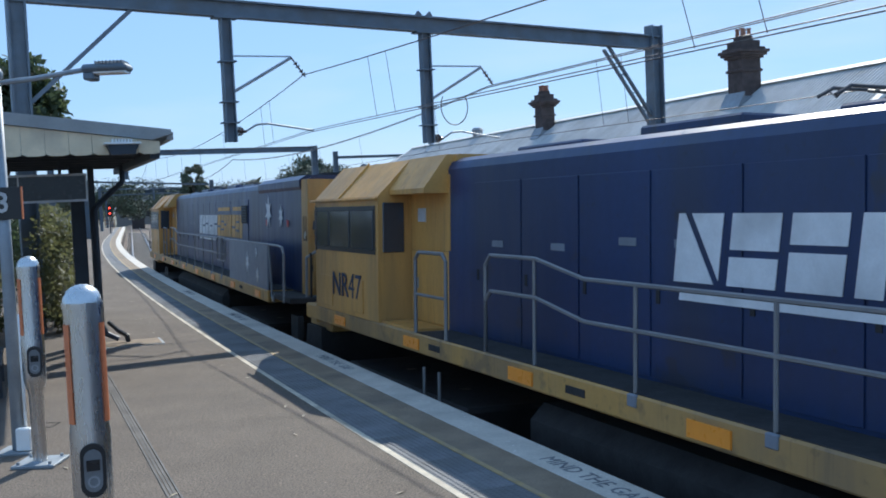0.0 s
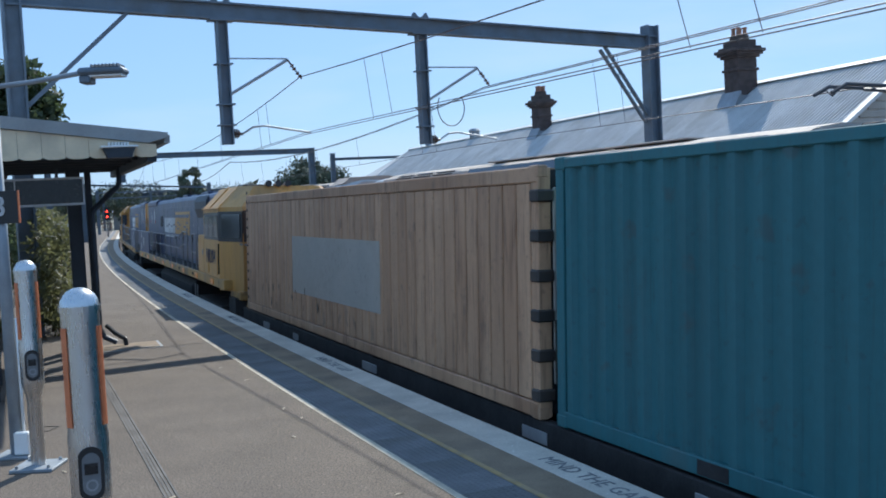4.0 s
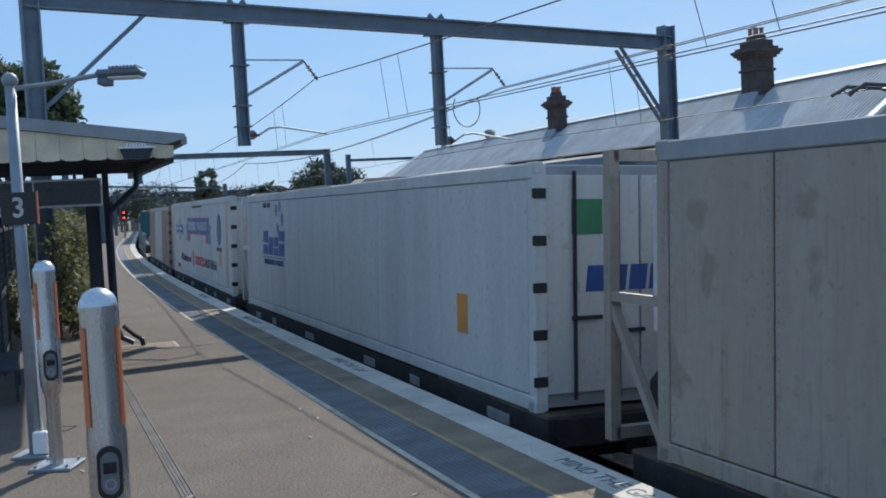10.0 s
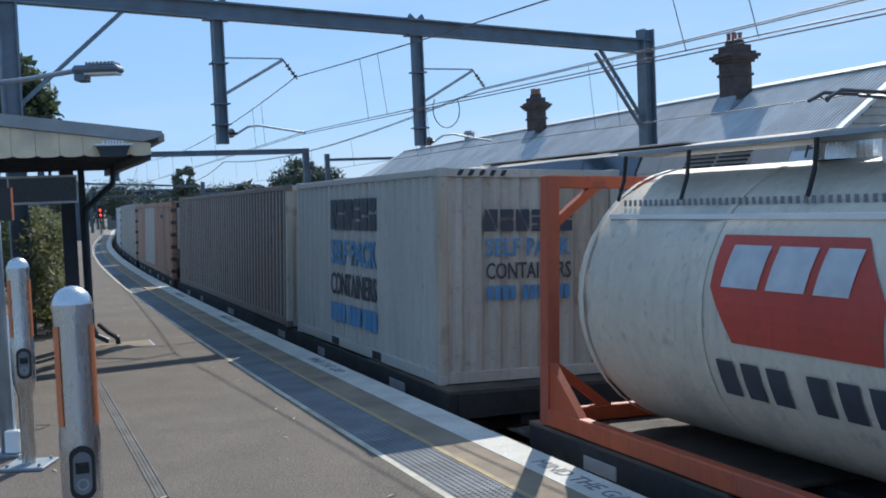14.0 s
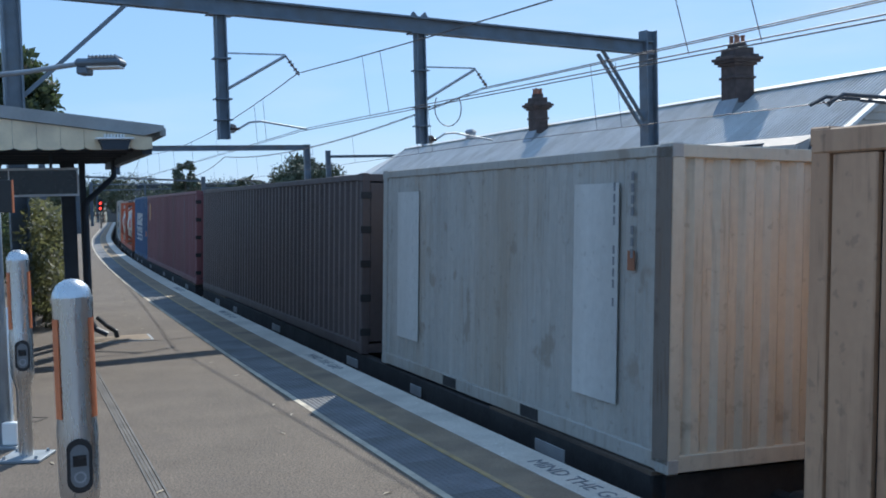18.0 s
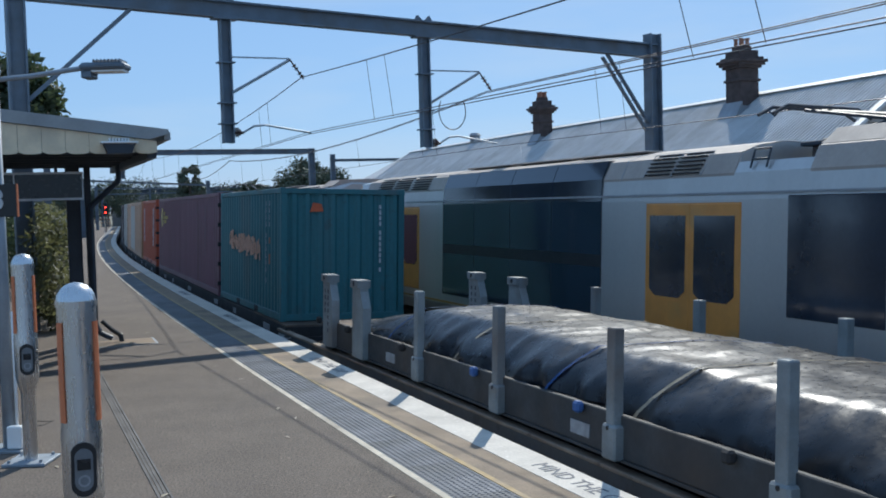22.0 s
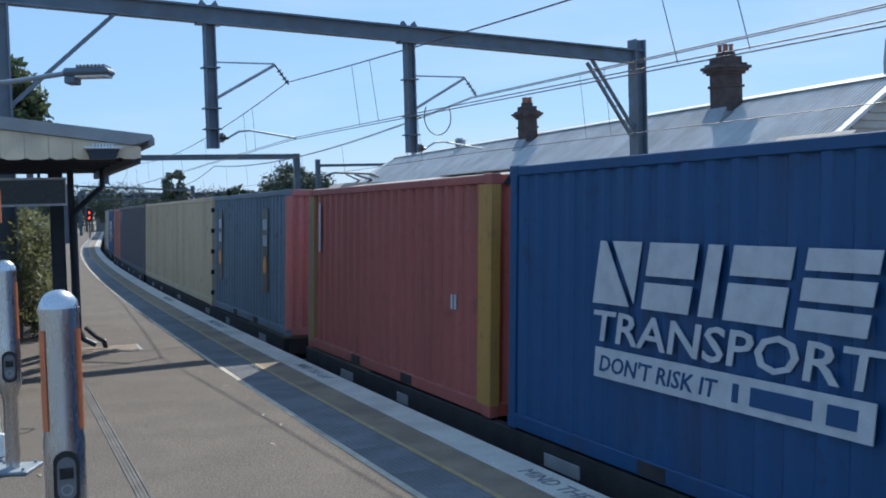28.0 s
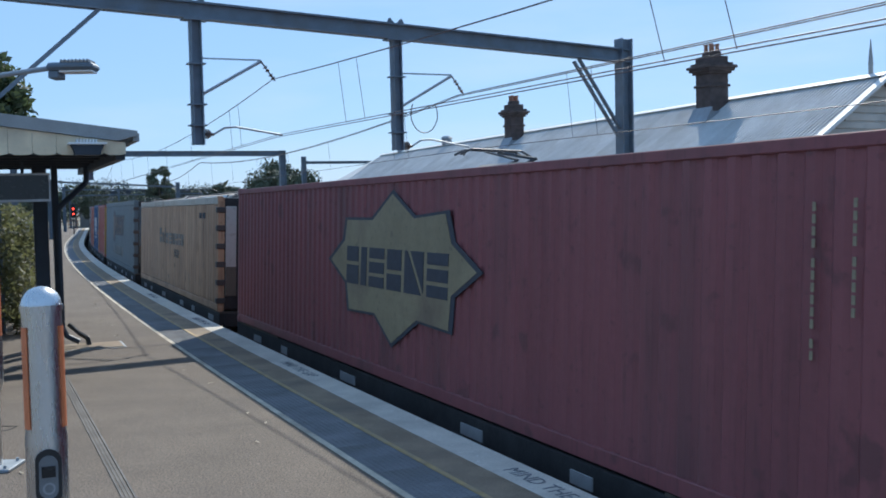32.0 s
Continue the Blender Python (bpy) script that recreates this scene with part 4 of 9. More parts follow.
gantry_frame((150, -2.4), (150, 16), 4.7, 0.2, "distant grey overhead line gantry", [], False)
gantry_frame((70, 15.6), (70, 26), 5.6, 0.2, "grey overhead gantry over the sidings", [], False)


def wire_run(pts, r, name="overhead_wire", label="dark overhead wire"):
    return solid(name, tube(B(), pts, r, 5), M["wire"], label, "wire", group="overhead wires")


def chord(sa, la, za, sb, lb, zb, sag, f):
    """A wire hangs in a straight line in plan between two supports."""
    p0, p1 = at(sa, la, za), at(sb, lb, zb)
    q = p0.lerp(p1, f)
    q.z -= 4 * sag * f * (1 - f)
    return q


def hang(spans, n=14):
    pts = []
    for k, sp in enumerate(spans):
        pts += [chord(*sp, i / n) for i in range(1 if k else 0, n + 1)]
    return pts


# contact, catenary: lat and z at the support behind, at the gantry and at the next ones
for sg, lat, zc, lb, zb, lm, zm, zmb, sagm, twin in ((16.2, 1.66, 3.71, 2.4, 2.95, 1.6, 4.89, 4.75, 0.55, False), (16.75, 6.2, 3.44, 6.4, 3.25, 6.1, 4.72, 4.6, 0.1, True)):
    con = [(-32, lb, zb, sg, lat, zc, 0.0 if twin else -0.06), (sg, lat, zc, 52.7, lat - 0.25, zc, 0.0), (52.7, lat - 0.25, zc, 86, lat + 0.1, zc, 0), (86, lat + 0.1, zc, 120, lat, zc, 0)]
    cat = [(-32, lm, zmb, sg, lm, zm, sagm), (sg, lm, zm, 52.7, lm - 0.2, zm + 0.1, 0.5), (52.7, lm - 0.2, zm + 0.1, 86, lm, zm, 0.4), (86, lm, zm, 120, lm, zm, 0.3)]
    for off in ((0,) if twin else (-0.022, 0.022)):
        wire_run([q + Vector((off * 0.5, 0, off)) for q in hang(con)], 0.0075, "contact_wire", "dark taut copper contact wire over the track")
    for dz in ((0.0, -0.03) if twin else (0.0,)):
        wire_run([q + Vector((0, 0, dz)) for q in hang(cat)], 0.011, "catenary_wire", "dark sagging catenary wire over the track")
    near_fs = (0.888, 0.905) if twin else (0.717, 0.738, 0.9, 0.918)
    for k, fs in enumerate(((0.42, 0.55) + near_fs, (0.1, 0.13, 0.3, 0.45, 0.6, 0.75, 0.9), (0.2, 0.5, 0.8))):
        for f in fs:
            wire_run([chord(*cat[k], f), chord(*con[k], f)], 0.005, "dropper_wire", "thin vertical dropper wire between the overhead wires")

# ---- far platform and station building ----
bm = B()
sweep(bm, [(7.6, 0), (7.6, -1.49), (24, -1.49), (24, 0)], -30, 80, 4)
solid("far_platform", bm, M["asphalt"], "grey asphalt platform across the tracks", kind="structure")
bm = B()
sweep(bm, [(7.58, 0.004), (7.9, 0.004), (7.9, -0.2), (7.58, -0.2)], -30, 80, 4)
solid("far_white_line", bm, M["white_line"], "white painted edge of the far platform", kind="structure")
M["gable_paint"] = mat("pale_gable_paint", (0.62, 0.58, 0.52), 0.8, var=0.1, scale=2, dirt=(0.45, 0.42, 0.38))
BL0, BL1 = -16.48, 21.8        # along the building from its middle at s = 31
bld = thing("station_building", place(31, 17, 0), "old station building with grey corrugated iron roof", "building")
EAVE, RIDGE, HALF = 2.9, 5.2, 3.4
bm = B()
box(bm, -HALF + 0.4, HALF - 0.4, BL0 + 0.3, BL1 - 0.3, 0, EAVE)
part("wall", bm, M["brick"], bld, "dark brick walls")
slope = math.hypot(HALF, RIDGE - EAVE)
pitch = math.degrees(math.atan2(RIDGE - EAVE, HALF))
sheet = B()
NR, SW = 5, 0.75
prof = []
for k in range(NR):
    y = k * SW / NR
    prof += [(y, 0.0), (y + SW / NR * 0.42, 0.0), (y + SW / NR * 0.55, 0.028), (y + SW / NR * 0.85, 0.028)]
prof.append((SW, 0.0))
va = [sheet.verts.new((0, y, z)) for y, z in prof]
vb = [sheet.verts.new((slope, y, z)) for y, z in prof]
vc = [sheet.verts.new((0, y, -0.02)) for y in (0, SW)]
vd = [sheet.verts.new((slope, y, -0.02)) for y in (0, SW)]
for i in range(len(prof) - 1):
    sheet.faces.new((va[i], vb[i], vb[i + 1], va[i + 1]))
sheet.faces.new((vc[0], vc[1], vd[1], vd[0]))
bmesh.ops.recalc_face_normals(sheet, faces=sheet.faces)
sheet = mesh_of(sheet, "roof_sheet", M["roof_iron"])
for k in range(int((BL1 - BL0) / SW)):
    y = BL0 + k * SW
    part("roof_sheet", sheet, None, bld, m=Matrix.Translation((-HALF, y, EAVE)) @ pose(0, 0, 0, 0, -pitch, 0))
    part("roof_sheet", sheet, None, bld, m=Matrix.Translation((HALF, y + SW, EAVE)) @ pose(0, 0, 0, 0, 0, 180) @ pose(0, 0, 0, 0, -pitch, 0))
# hip at the far end
bm = B()
y1 = BL0 + int((BL1 - BL0) / SW) * SW
vs = [bm.verts.new(v) for v in ((-HALF, y1, EAVE), (HALF, y1, EAVE), (0, y1, RIDGE), (0, y1 + 4.2, EAVE), (-HALF, y1 + 4.2, EAVE), (HALF, y1 + 4.2, EAVE))]
bm.faces.new((vs[0], vs[2], vs[4]))
bm.faces.new((vs[2], vs[5], vs[4]))
bm.faces.new((vs[1], vs[5], vs[2]))
part("hip", bm, M["roof_iron"], bld, "hipped roof end")
part("ridge_cap", prism(B(), [(-0.2, RIDGE - 0.03), (0.2, RIDGE - 0.03), (0.04, RIDGE + 0.07), (-0.04, RIDGE + 0.07)], "y", BL0, y1), M["white_trim"], bld, "pale ridge capping")
bm = B()
for sgn in (-1, 1):
    beam(bm, (sgn * (HALF + 0.1), BL0 - 0.06, EAVE - 0.1), (0, BL0 - 0.06, RIDGE + 0.02), 0.08, 0.22, (0, 1, 0))
part("barge_board", bm, M["white_trim"], bld, "pale barge boards on the gable")
part("finial", rod(B(), (0, BL0 + 0.6, RIDGE - 1.2), (0, BL0 + 0.6, RIDGE + 0.3), 0.06, n=6), M["grey_paint"], bld)
part("finial_spike", rod(B(), (0, BL0 + 0.6, RIDGE + 0.3), (0, BL0 + 0.6, RIDGE + 0.95), 0.07, 0.01, n=6), M["grey_paint"], bld, "pointed gable finial")
part("gable_wall", prism(B(), [(-HALF + 0.4, EAVE), (HALF - 0.4, EAVE), (0, RIDGE - 0.15)], "y", BL0 + 0.3, BL0 + 0.5), M["gable_paint"], bld, "pale rendered gable wall")
for k in range(9):
    z = EAVE + 0.15 + k * 0.2
    half = (HALF - 0.4) * (RIDGE - 0.15 - z - 0.15) / (RIDGE - 0.15 - EAVE)
    if half > 0.15:
        part("gable_board", box(B(), -half, half, BL0 + 0.26, BL0 + 0.3, z, z + 0.15, 0.006), M["gable_paint"], bld)
for y, z in ((11.9, 5.2), (18.4, 5.2)):
    vt = part("roof_vent", rod(B(), (0, y, z), (0, y, z + 0.3), 0.26, n=14), M["galv"], bld, "round metal roof ventilator", smooth=False)
    part("vent_cap", rod(B(), (0, y, z + 0.3), (0, y, z + 0.42), 0.33, 0.2, n=14), M["galv"], vt)


def chimney(y, w, h0, h1, k_=1.0):
    c = part("chimney", box(B(), -w / 2, w / 2, -w / 2, w / 2, h0, h1 - 0.62, 0.01), M["brick"], bld, "tall dark brick chimney with corbelled cap", Matrix.Translation((-0.55, y, 0)))
    for k, (z, o, t) in enumerate(((h1 - 1.18, 0.05, 0.08), (h1 - 0.78, 0.08, 0.08), (h1 - 0.70, 0.16, 0.08), (h1 - 0.62, 0.22, 0.09), (h1 - 0.53, 0.12, 0.08), (h1 - 0.45, 0.0, 0.2))):
        part("course", box(B(), -w / 2 - o * k_, w / 2 + o * k_, -w / 2 - o * k_, w / 2 + o * k_, z, z + t, 0.008), M["brick"], c)
    part("pot_block", box(B(), -w * 0.3, w * 0.3, -w * 0.3, w * 0.3, h1 - 0.26, h1 - 0.1, 0.01), M["brick"], c)
    for dx in (-w * 0.17, w * 0.17):
        for dy in (-w * 0.17, w * 0.17):
            bm = B()
            rod(bm, (dx, dy, h1 - 0.11), (dx, dy, h1 + 0.09), 0.07, 0.055, n=10)
            rod(bm, (dx, dy, h1 + 0.09), (dx, dy, h1 + 0.13), 0.08, n=10)
            part("chimney_pot", bm, M["terracotta"], c, "terracotta chimney pot")
    bm = B()
    for sgn in (1,):
        prism(bm, [(-w / 2 - 0.25, h0 + 0.3), (-w / 2, h0 + 0.75), (-w / 2, h0 + 0.2)], "y", -w / 2 - 0.12, w / 2 + 0.12)
        box(bm, -w / 2 - 0.05, w / 2 + 0.05, -w / 2 - 0.09, w / 2 + 0.09, h0 + 0.1, h0 + 0.62)
    part("flashing", bm, M["galv"], c, "pale metal flashing round the foot")


chimney(20.85 - 31.0, 0.69, 4.2, 6.74, 0.9)
chimney(34.25 - 31.0, 0.62, 4.2, 6.6, 0.9)

# ---- signal, far fence, footbridge and skyline ----
red_light = mat("red_signal_light", (1.0, 0.04, 0.02), 0.3, emit=4.0)
sg = thing("signal_post", place(104, -1.15, 0), "railway colour-light signal showing two reds", "signal")
part("mast", rod(B(), (0, 0, 0), (0, 0, 3.1), 0.06, n=8), M["dark_steel"], sg)
part("finial", rod(B(), (0, 0, 3.1), (0, 0, 3.2), 0.07, 0.01, n=8), M["dark_steel"], sg)
for z, lens in ((2.4, 0.18), (1.75, 0.3)):
    hd = part("signal_head", box(B(), -0.18, 0.18, -0.15, 0.1, z, z + 0.6, 0.03), M["black"], sg)
    part("backing", box(B(), -0.24, 0.24, -0.1, -0.08, z - 0.03, z + 0.63), M["black"], hd)
    part("red_lens", rod(B(), (0, -0.19, z + lens), (0, -0.16, z + lens), 0.09, n=14), red_light, hd, "glowing red lens")
    part("dark_lens", rod(B(), (0, -0.18, z + 0.48), (0, -0.16, z + 0.48), 0.08, n=12), M["screen"], hd)
    for dz in (lens, 0.48):
        bm = B()
        for k in range(7):
            a0, a1 = math.pi * k / 7, math.pi * (k + 1) / 7
            vs = [bm.verts.new((0.11 * math.cos(a), y, z + dz + 0.11 * math.sin(a))) for a, y in ((a0, -0.15), (a1, -0.15), (a1, -0.32), (a0, -0.32))]
            bm.faces.new(vs)
        bmesh.ops.solidify(bm, geom=bm.faces[:], thickness=0.006)
        part("hood", bm, M["black"], hd)
part("ladder", box(box(B(), -0.2, -0.17, 0.14, 0.17, 0, 2.9), 0.17, 0.2, 0.14, 0.17, 0, 2.9), M["galv"], sg)
for k in range(10):
    part("rung", box(B(), -0.17, 0.17, 0.145, 0.165, 0.25 + k * 0.28, 0.27 + k * 0.28), M["galv"], sg)
ff = thing("platform_fence", place(95, -4.3, 0), "pale steel mesh fence panels on concrete feet", "fence")
for k in range(16):
    y = -46 + k * 3.0
    for yy in (y + 0.04, y + 2.9):
        part("post", box(B(), -0.03, 0.03, yy - 0.03, yy + 0.03, 0, 1.75), M["galv"], ff)
    part("foot", box(B(), -0.12, 0.42, y - 0.16, y + 0.1, 0, 0.16, 0.03), M["stone_trim"], ff, "pale concrete fence foot")
    bm = B()
    for z in (0.2, 0.95, 1.7):
        box(bm, -0.02, 0.02, y + 0.07, y + 2.87, z, z + 0.04)
    for j in range(15):
        box(bm, -0.012, 0.012, y + 0.2 + j * 0.18, y + 0.23 + j * 0.18, 0.24, 1.7)
    part("panel", bm, M["galv"], ff)
eb = thing("end_barrier", place(145.6, -2.6, 0), "low rusty rail barrier across the platform end", "barrier")
for x in (-3.2, -1.6, 0.0, 1.2):
    part("post", box(B(), x - 0.05, x + 0.05, -0.05, 0.05, 0, 1.1), M["sill_end"], eb)
for z in (0.55, 1.05):
    part("rail", box(B(), -3.3, 1.3, -0.03, 0.03, z - 0.05, z + 0.05), M["sill_end"], eb)
pf = thing("picket_fence", place(31, -6.3, 0), "white picket fence along the back of the platform", "fence")
for k in range(10):
    y = -14 + k * 2.8
    part("post", box(B(), -0.05, 0.05, y - 0.05, y + 0.05, 0, 1.35, 0.01), M["white_trim"], pf)
    if k < 9:
        for z in (0.3, 1.0):
            part("rail", box(B(), -0.02, 0.02, y + 0.05, y + 2.75, z, z + 0.09), M["white_trim"], pf)
        for j in range(14):
            part("picket", box(B(), 0.021, 0.043, y + 0.14 + j * 0.19, y + 0.23 + j * 0.19, 0.1, 1.3), M["white_trim"], pf)
fb = thing("footbridge", place(205, 16.2, -1.4), "distant dark road bridge over the tracks", "bridge")
part("deck", box(B(), -45, 45, -3, 3, 5.6, 6.6), mat("bridge_concrete", (0.2, 0.2, 0.2), 0.9), fb)
part("parapet", box(B(), -45, 45, -3.2, -3.0, 6.6, 7.6), M["dark_steel"], fb)
for x in (-14, 12, 34, -36):
    part("pier", box(B(), x - 1.2, x + 1.2, -2.6, 2.6, 0, 5.6), M["brick"], fb)
rnd = random.Random(9)
M["far_wall"] = mat("far_building_wall", (0.3, 0.28, 0.26), 0.9, var=0.1, each=0.4)
for i in range(12):
    s, l = rnd.uniform(230, 420), rnd.uniform(-60, 110)
    w, d, h = rnd.uniform(8, 14), rnd.uniform(8, 14), rnd.uniform(3, 4.5)
    h_ob = thing("distant_house", place(s, l + 0.5 * BEND * (s - STRAIGHT) ** 2, -1.5), "distant low house beyond the railway", "house", "distant houses")
    part("wall", box(B(), -w / 2, w / 2, -d / 2, d / 2, 0, h), M["far_wall"], h_ob)
    part("roof", prism(B(), [(-w / 2 - 0.4, h), (w / 2 + 0.4, h), (0, h + w * 0.22)], "y", -d / 2 - 0.3, d / 2 + 0.3), M["terracotta"] if i % 2 else M["grey_paint"], h_ob)
    for k in range(3):
        part("window", box(B(), -w / 2 + 1 + k * (w / 3), -w / 2 + 2.4 + k * (w / 3), -d / 2 - 0.05, -d / 2, h * 0.5, h * 0.5 + 1.3), M["glass"], h_ob)
bm = B()
rnd = random.Random(21)
for i in range(420):
    a = rnd.uniform(-1.3, 1.3)
    dist = rnd.uniform(420, 900)
    c = (dist * math.sin(a) - 60, dist * math.cos(a), rnd.uniform(0, 6) + dist * 0.006)
    leaf_clump(bm, c, rnd.uniform(5, 10), 22, rnd, 3.2, 0.5)
tagged(new("distant_woods", mesh_of(bm, "distant_woods", M["leaf_far"])), "band of distant trees on the skyline", "woods", kind="stuff")


# ---- the freight train; u is the place along the track at the clip's start ----
MOVERS = []          # (thing, u of its middle)
DECK = 1.06          # wagon deck over the rails
TOP = 3.61           # usual container tops over the rails
HW = 1.22


def train_thing(name, u_front, u_rear, label, category, group=""):
    c = (u_front + u_rear) / 2
    t = thing(name, place(c, TRACK_NEAR, RAIL_Z, CANT), label, category, group)
    MOVERS.append((t, c))
    return t, u_front - u_rear


def corrugated(bm, x, y0, y1, z0, z1, pitch=0.278, deep=0.06, out=-1):
    """A trapezoid-ribbed steel wall in the plane x; ribs stand out towards out."""
    n = max(1, round((y1 - y0) / pitch))
    p = (y1 - y0) / n
    pts = []
    for k in range(n):
        y = y0 + k * p
        pts += [(y, 0), (y + p * 0.36, 0), (y + p * 0.52, 1), (y + p * 0.84, 1), (y + p * 0.995, 0)]
    pts.append((y1, 0))
    lo = [bm.verts.new((x - out * deep * (1 - f), y, z0)) for y, f in pts]
    hi = [bm.verts.new((x - out * deep * (1 - f), y, z1)) for y, f in pts]
    for i in range(len(pts) - 1):
        bm.faces.new((lo[i], lo[i + 1], hi[i + 1], hi[i]) if out > 0 else (lo[i + 1], lo[i], hi[i], hi[i + 1]))
    return bm


def corrugated_end(bm, y, x0, x1, z0, z1, n=9, deep=0.04):
    p = (x1 - x0) / n
    pts = []
    for k in range(n):
        x = x0 + k * p
        pts += [(x, 0), (x + p * 0.3, 0), (x + p * 0.5, 1), (x + p * 0.8, 1)]
    pts.append((x1, 0))
    lo = [bm.verts.new((x, y + deep * (1 - f), z0)) for x, f in pts]
    hi = [bm.verts.new((x, y + deep * (1 - f), z1)) for x, f in pts]
    for i in range(len(pts) - 1):
        bm.faces.new((lo[i], lo[i + 1], hi[i + 1], hi[i]))
    return bm


def door_end(t, y, z0, z1, body, hinge_mat, bars=4):
    """Two door leaves with hinges, locking bars and handles on the end at y (facing the rear)."""
    for sgn in (-1, 1):
        lf = part("door", box(B(), min(sgn * 0.012, sgn * 1.1), max(sgn * 0.012, sgn * 1.1), y - 0.02, y + 0.03, z0 + 0.16, z1 - 0.12, 0.01), body, t, "container door leaf")
        for k in range(5):
            z = z0 + 0.3 + k * (z1 - z0 - 0.6) / 4
            part("hinge", box(B(), sgn * 1.14 - 0.1, sgn * 1.14 + 0.05, y - 0.045, y - 0.02, z - 0.05, z + 0.05, 0.005), hinge_mat, lf)
        for k in range(2):
            x = sgn * (0.28 + 0.5 * k)
            part("locking_bar", rod(B(), (x, y - 0.05, z0 + 0.1), (x, y - 0.05, z1 - 0.08), 0.02, n=6), hinge_mat, lf)
            part("handle", box(B(), x - 0.04, x + 0.3, y - 0.075, y - 0.05, z0 + 0.75 + 0.15 * k, z0 + 0.79 + 0.15 * k), hinge_mat, lf)


def insulated_end(t, y, z0, z1, body, dark, hinges=True):
    """Doors of an old insulated box: pale upright panels between dark seals, rubber hinge blocks at the corner."""
    back = part("door_frame", box(B(), -1.16, 1.16, y - 0.01, y + 0.03, z0 + 0.06, z1 - 0.1), dark, t, "sooty door frame and seals")
    zl = z0 + 0.32
    for x0, x1 in ((-1.06, -0.83), (-0.74, -0.34), (-0.1, 0.3), (0.42, 0.66), (0.76, 1.04)):
        d = part("door_panel", box(B(), x0, x1, y - 0.035, y - 0.01, zl, z1 - 0.2, 0.012), body, t, "pale soiled door panel")
        part("kick_panel", box(B(), x0 + 0.005, x1 - 0.005, y - 0.042, y - 0.034, zl, zl + 0.62, 0.004), M["kick_grime"], d, "grimy lower panel")
    for x in (-0.29, -0.22, 0.36):
        part("locking_bar", rod(B(), (x, y - 0.05, z0 + 0.1), (x, y - 0.05, z1 - 0.1), 0.02, n=6), body if x > -0.25 else dark, t)
    part("handle", box(box(B(), -0.1, 0.25, y - 0.08, y - 0.05, z0 + 1.0, z0 + 1.04), -0.1, 0.25, y - 0.08, y - 0.05, z0 + 0.78, z0 + 0.82), dark, t)
    for k in range(6 if hinges else 0):
        z = z0 + 0.22 + k * (z1 - z0 - 0.5) / 5
        part("hinge_block", box(B(), -1.25, -1.06, y - 0.06, y + 0.1, z - 0.06, z + 0.06, 0.015), M["hinge_brown"], t, "grimy brown hinge block")
        part("hinge_block", box(B(), 1.06, 1.25, y - 0.06, y + 0.1, z - 0.06, z + 0.06, 0.015), M["hinge_brown"], t)
    bm_z = z1 - 0.75
    blocks(t, M["text_dark"], 0.1, y - 0.042, bm_z, 0.13, [0.06, 0.06, 0.06, 0.06], 0.015, end=True, name="code_bar")
    blocks(t, M["text_dark"], 0.54, y - 0.042, bm_z, 0.13, [0.05, 0.05, 0.05], 0.015, end=True, name="code_bar")
    for k in range(4):
        blocks(t, M["text_grey"], 0.1, y - 0.042, bm_z - 0.5 - 0.12 * k, 0.04, [0.12, 0.08], 0.03, end=True, name="notice_bar")


def casting(t, L, z0, z1, material):
    bm = B()
    box(bm, 0, 0.11, 0, 0.17, 0, 0.118, 0.01)
    me = mesh_of(bm, "corner_casting", material)
    for sx in (-1, 1):
        for sy in (-1, 1):
            for z in (z0 - 0.012, z1 - 0.106):
                part("corner_casting", me, None, t, m=Matrix.Translation((sx * (HW + 0.006) - (0.11 if sx > 0 else 0), sy * (L / 2 + 0.006) - (0.17 if sy > 0 else 0), z)))


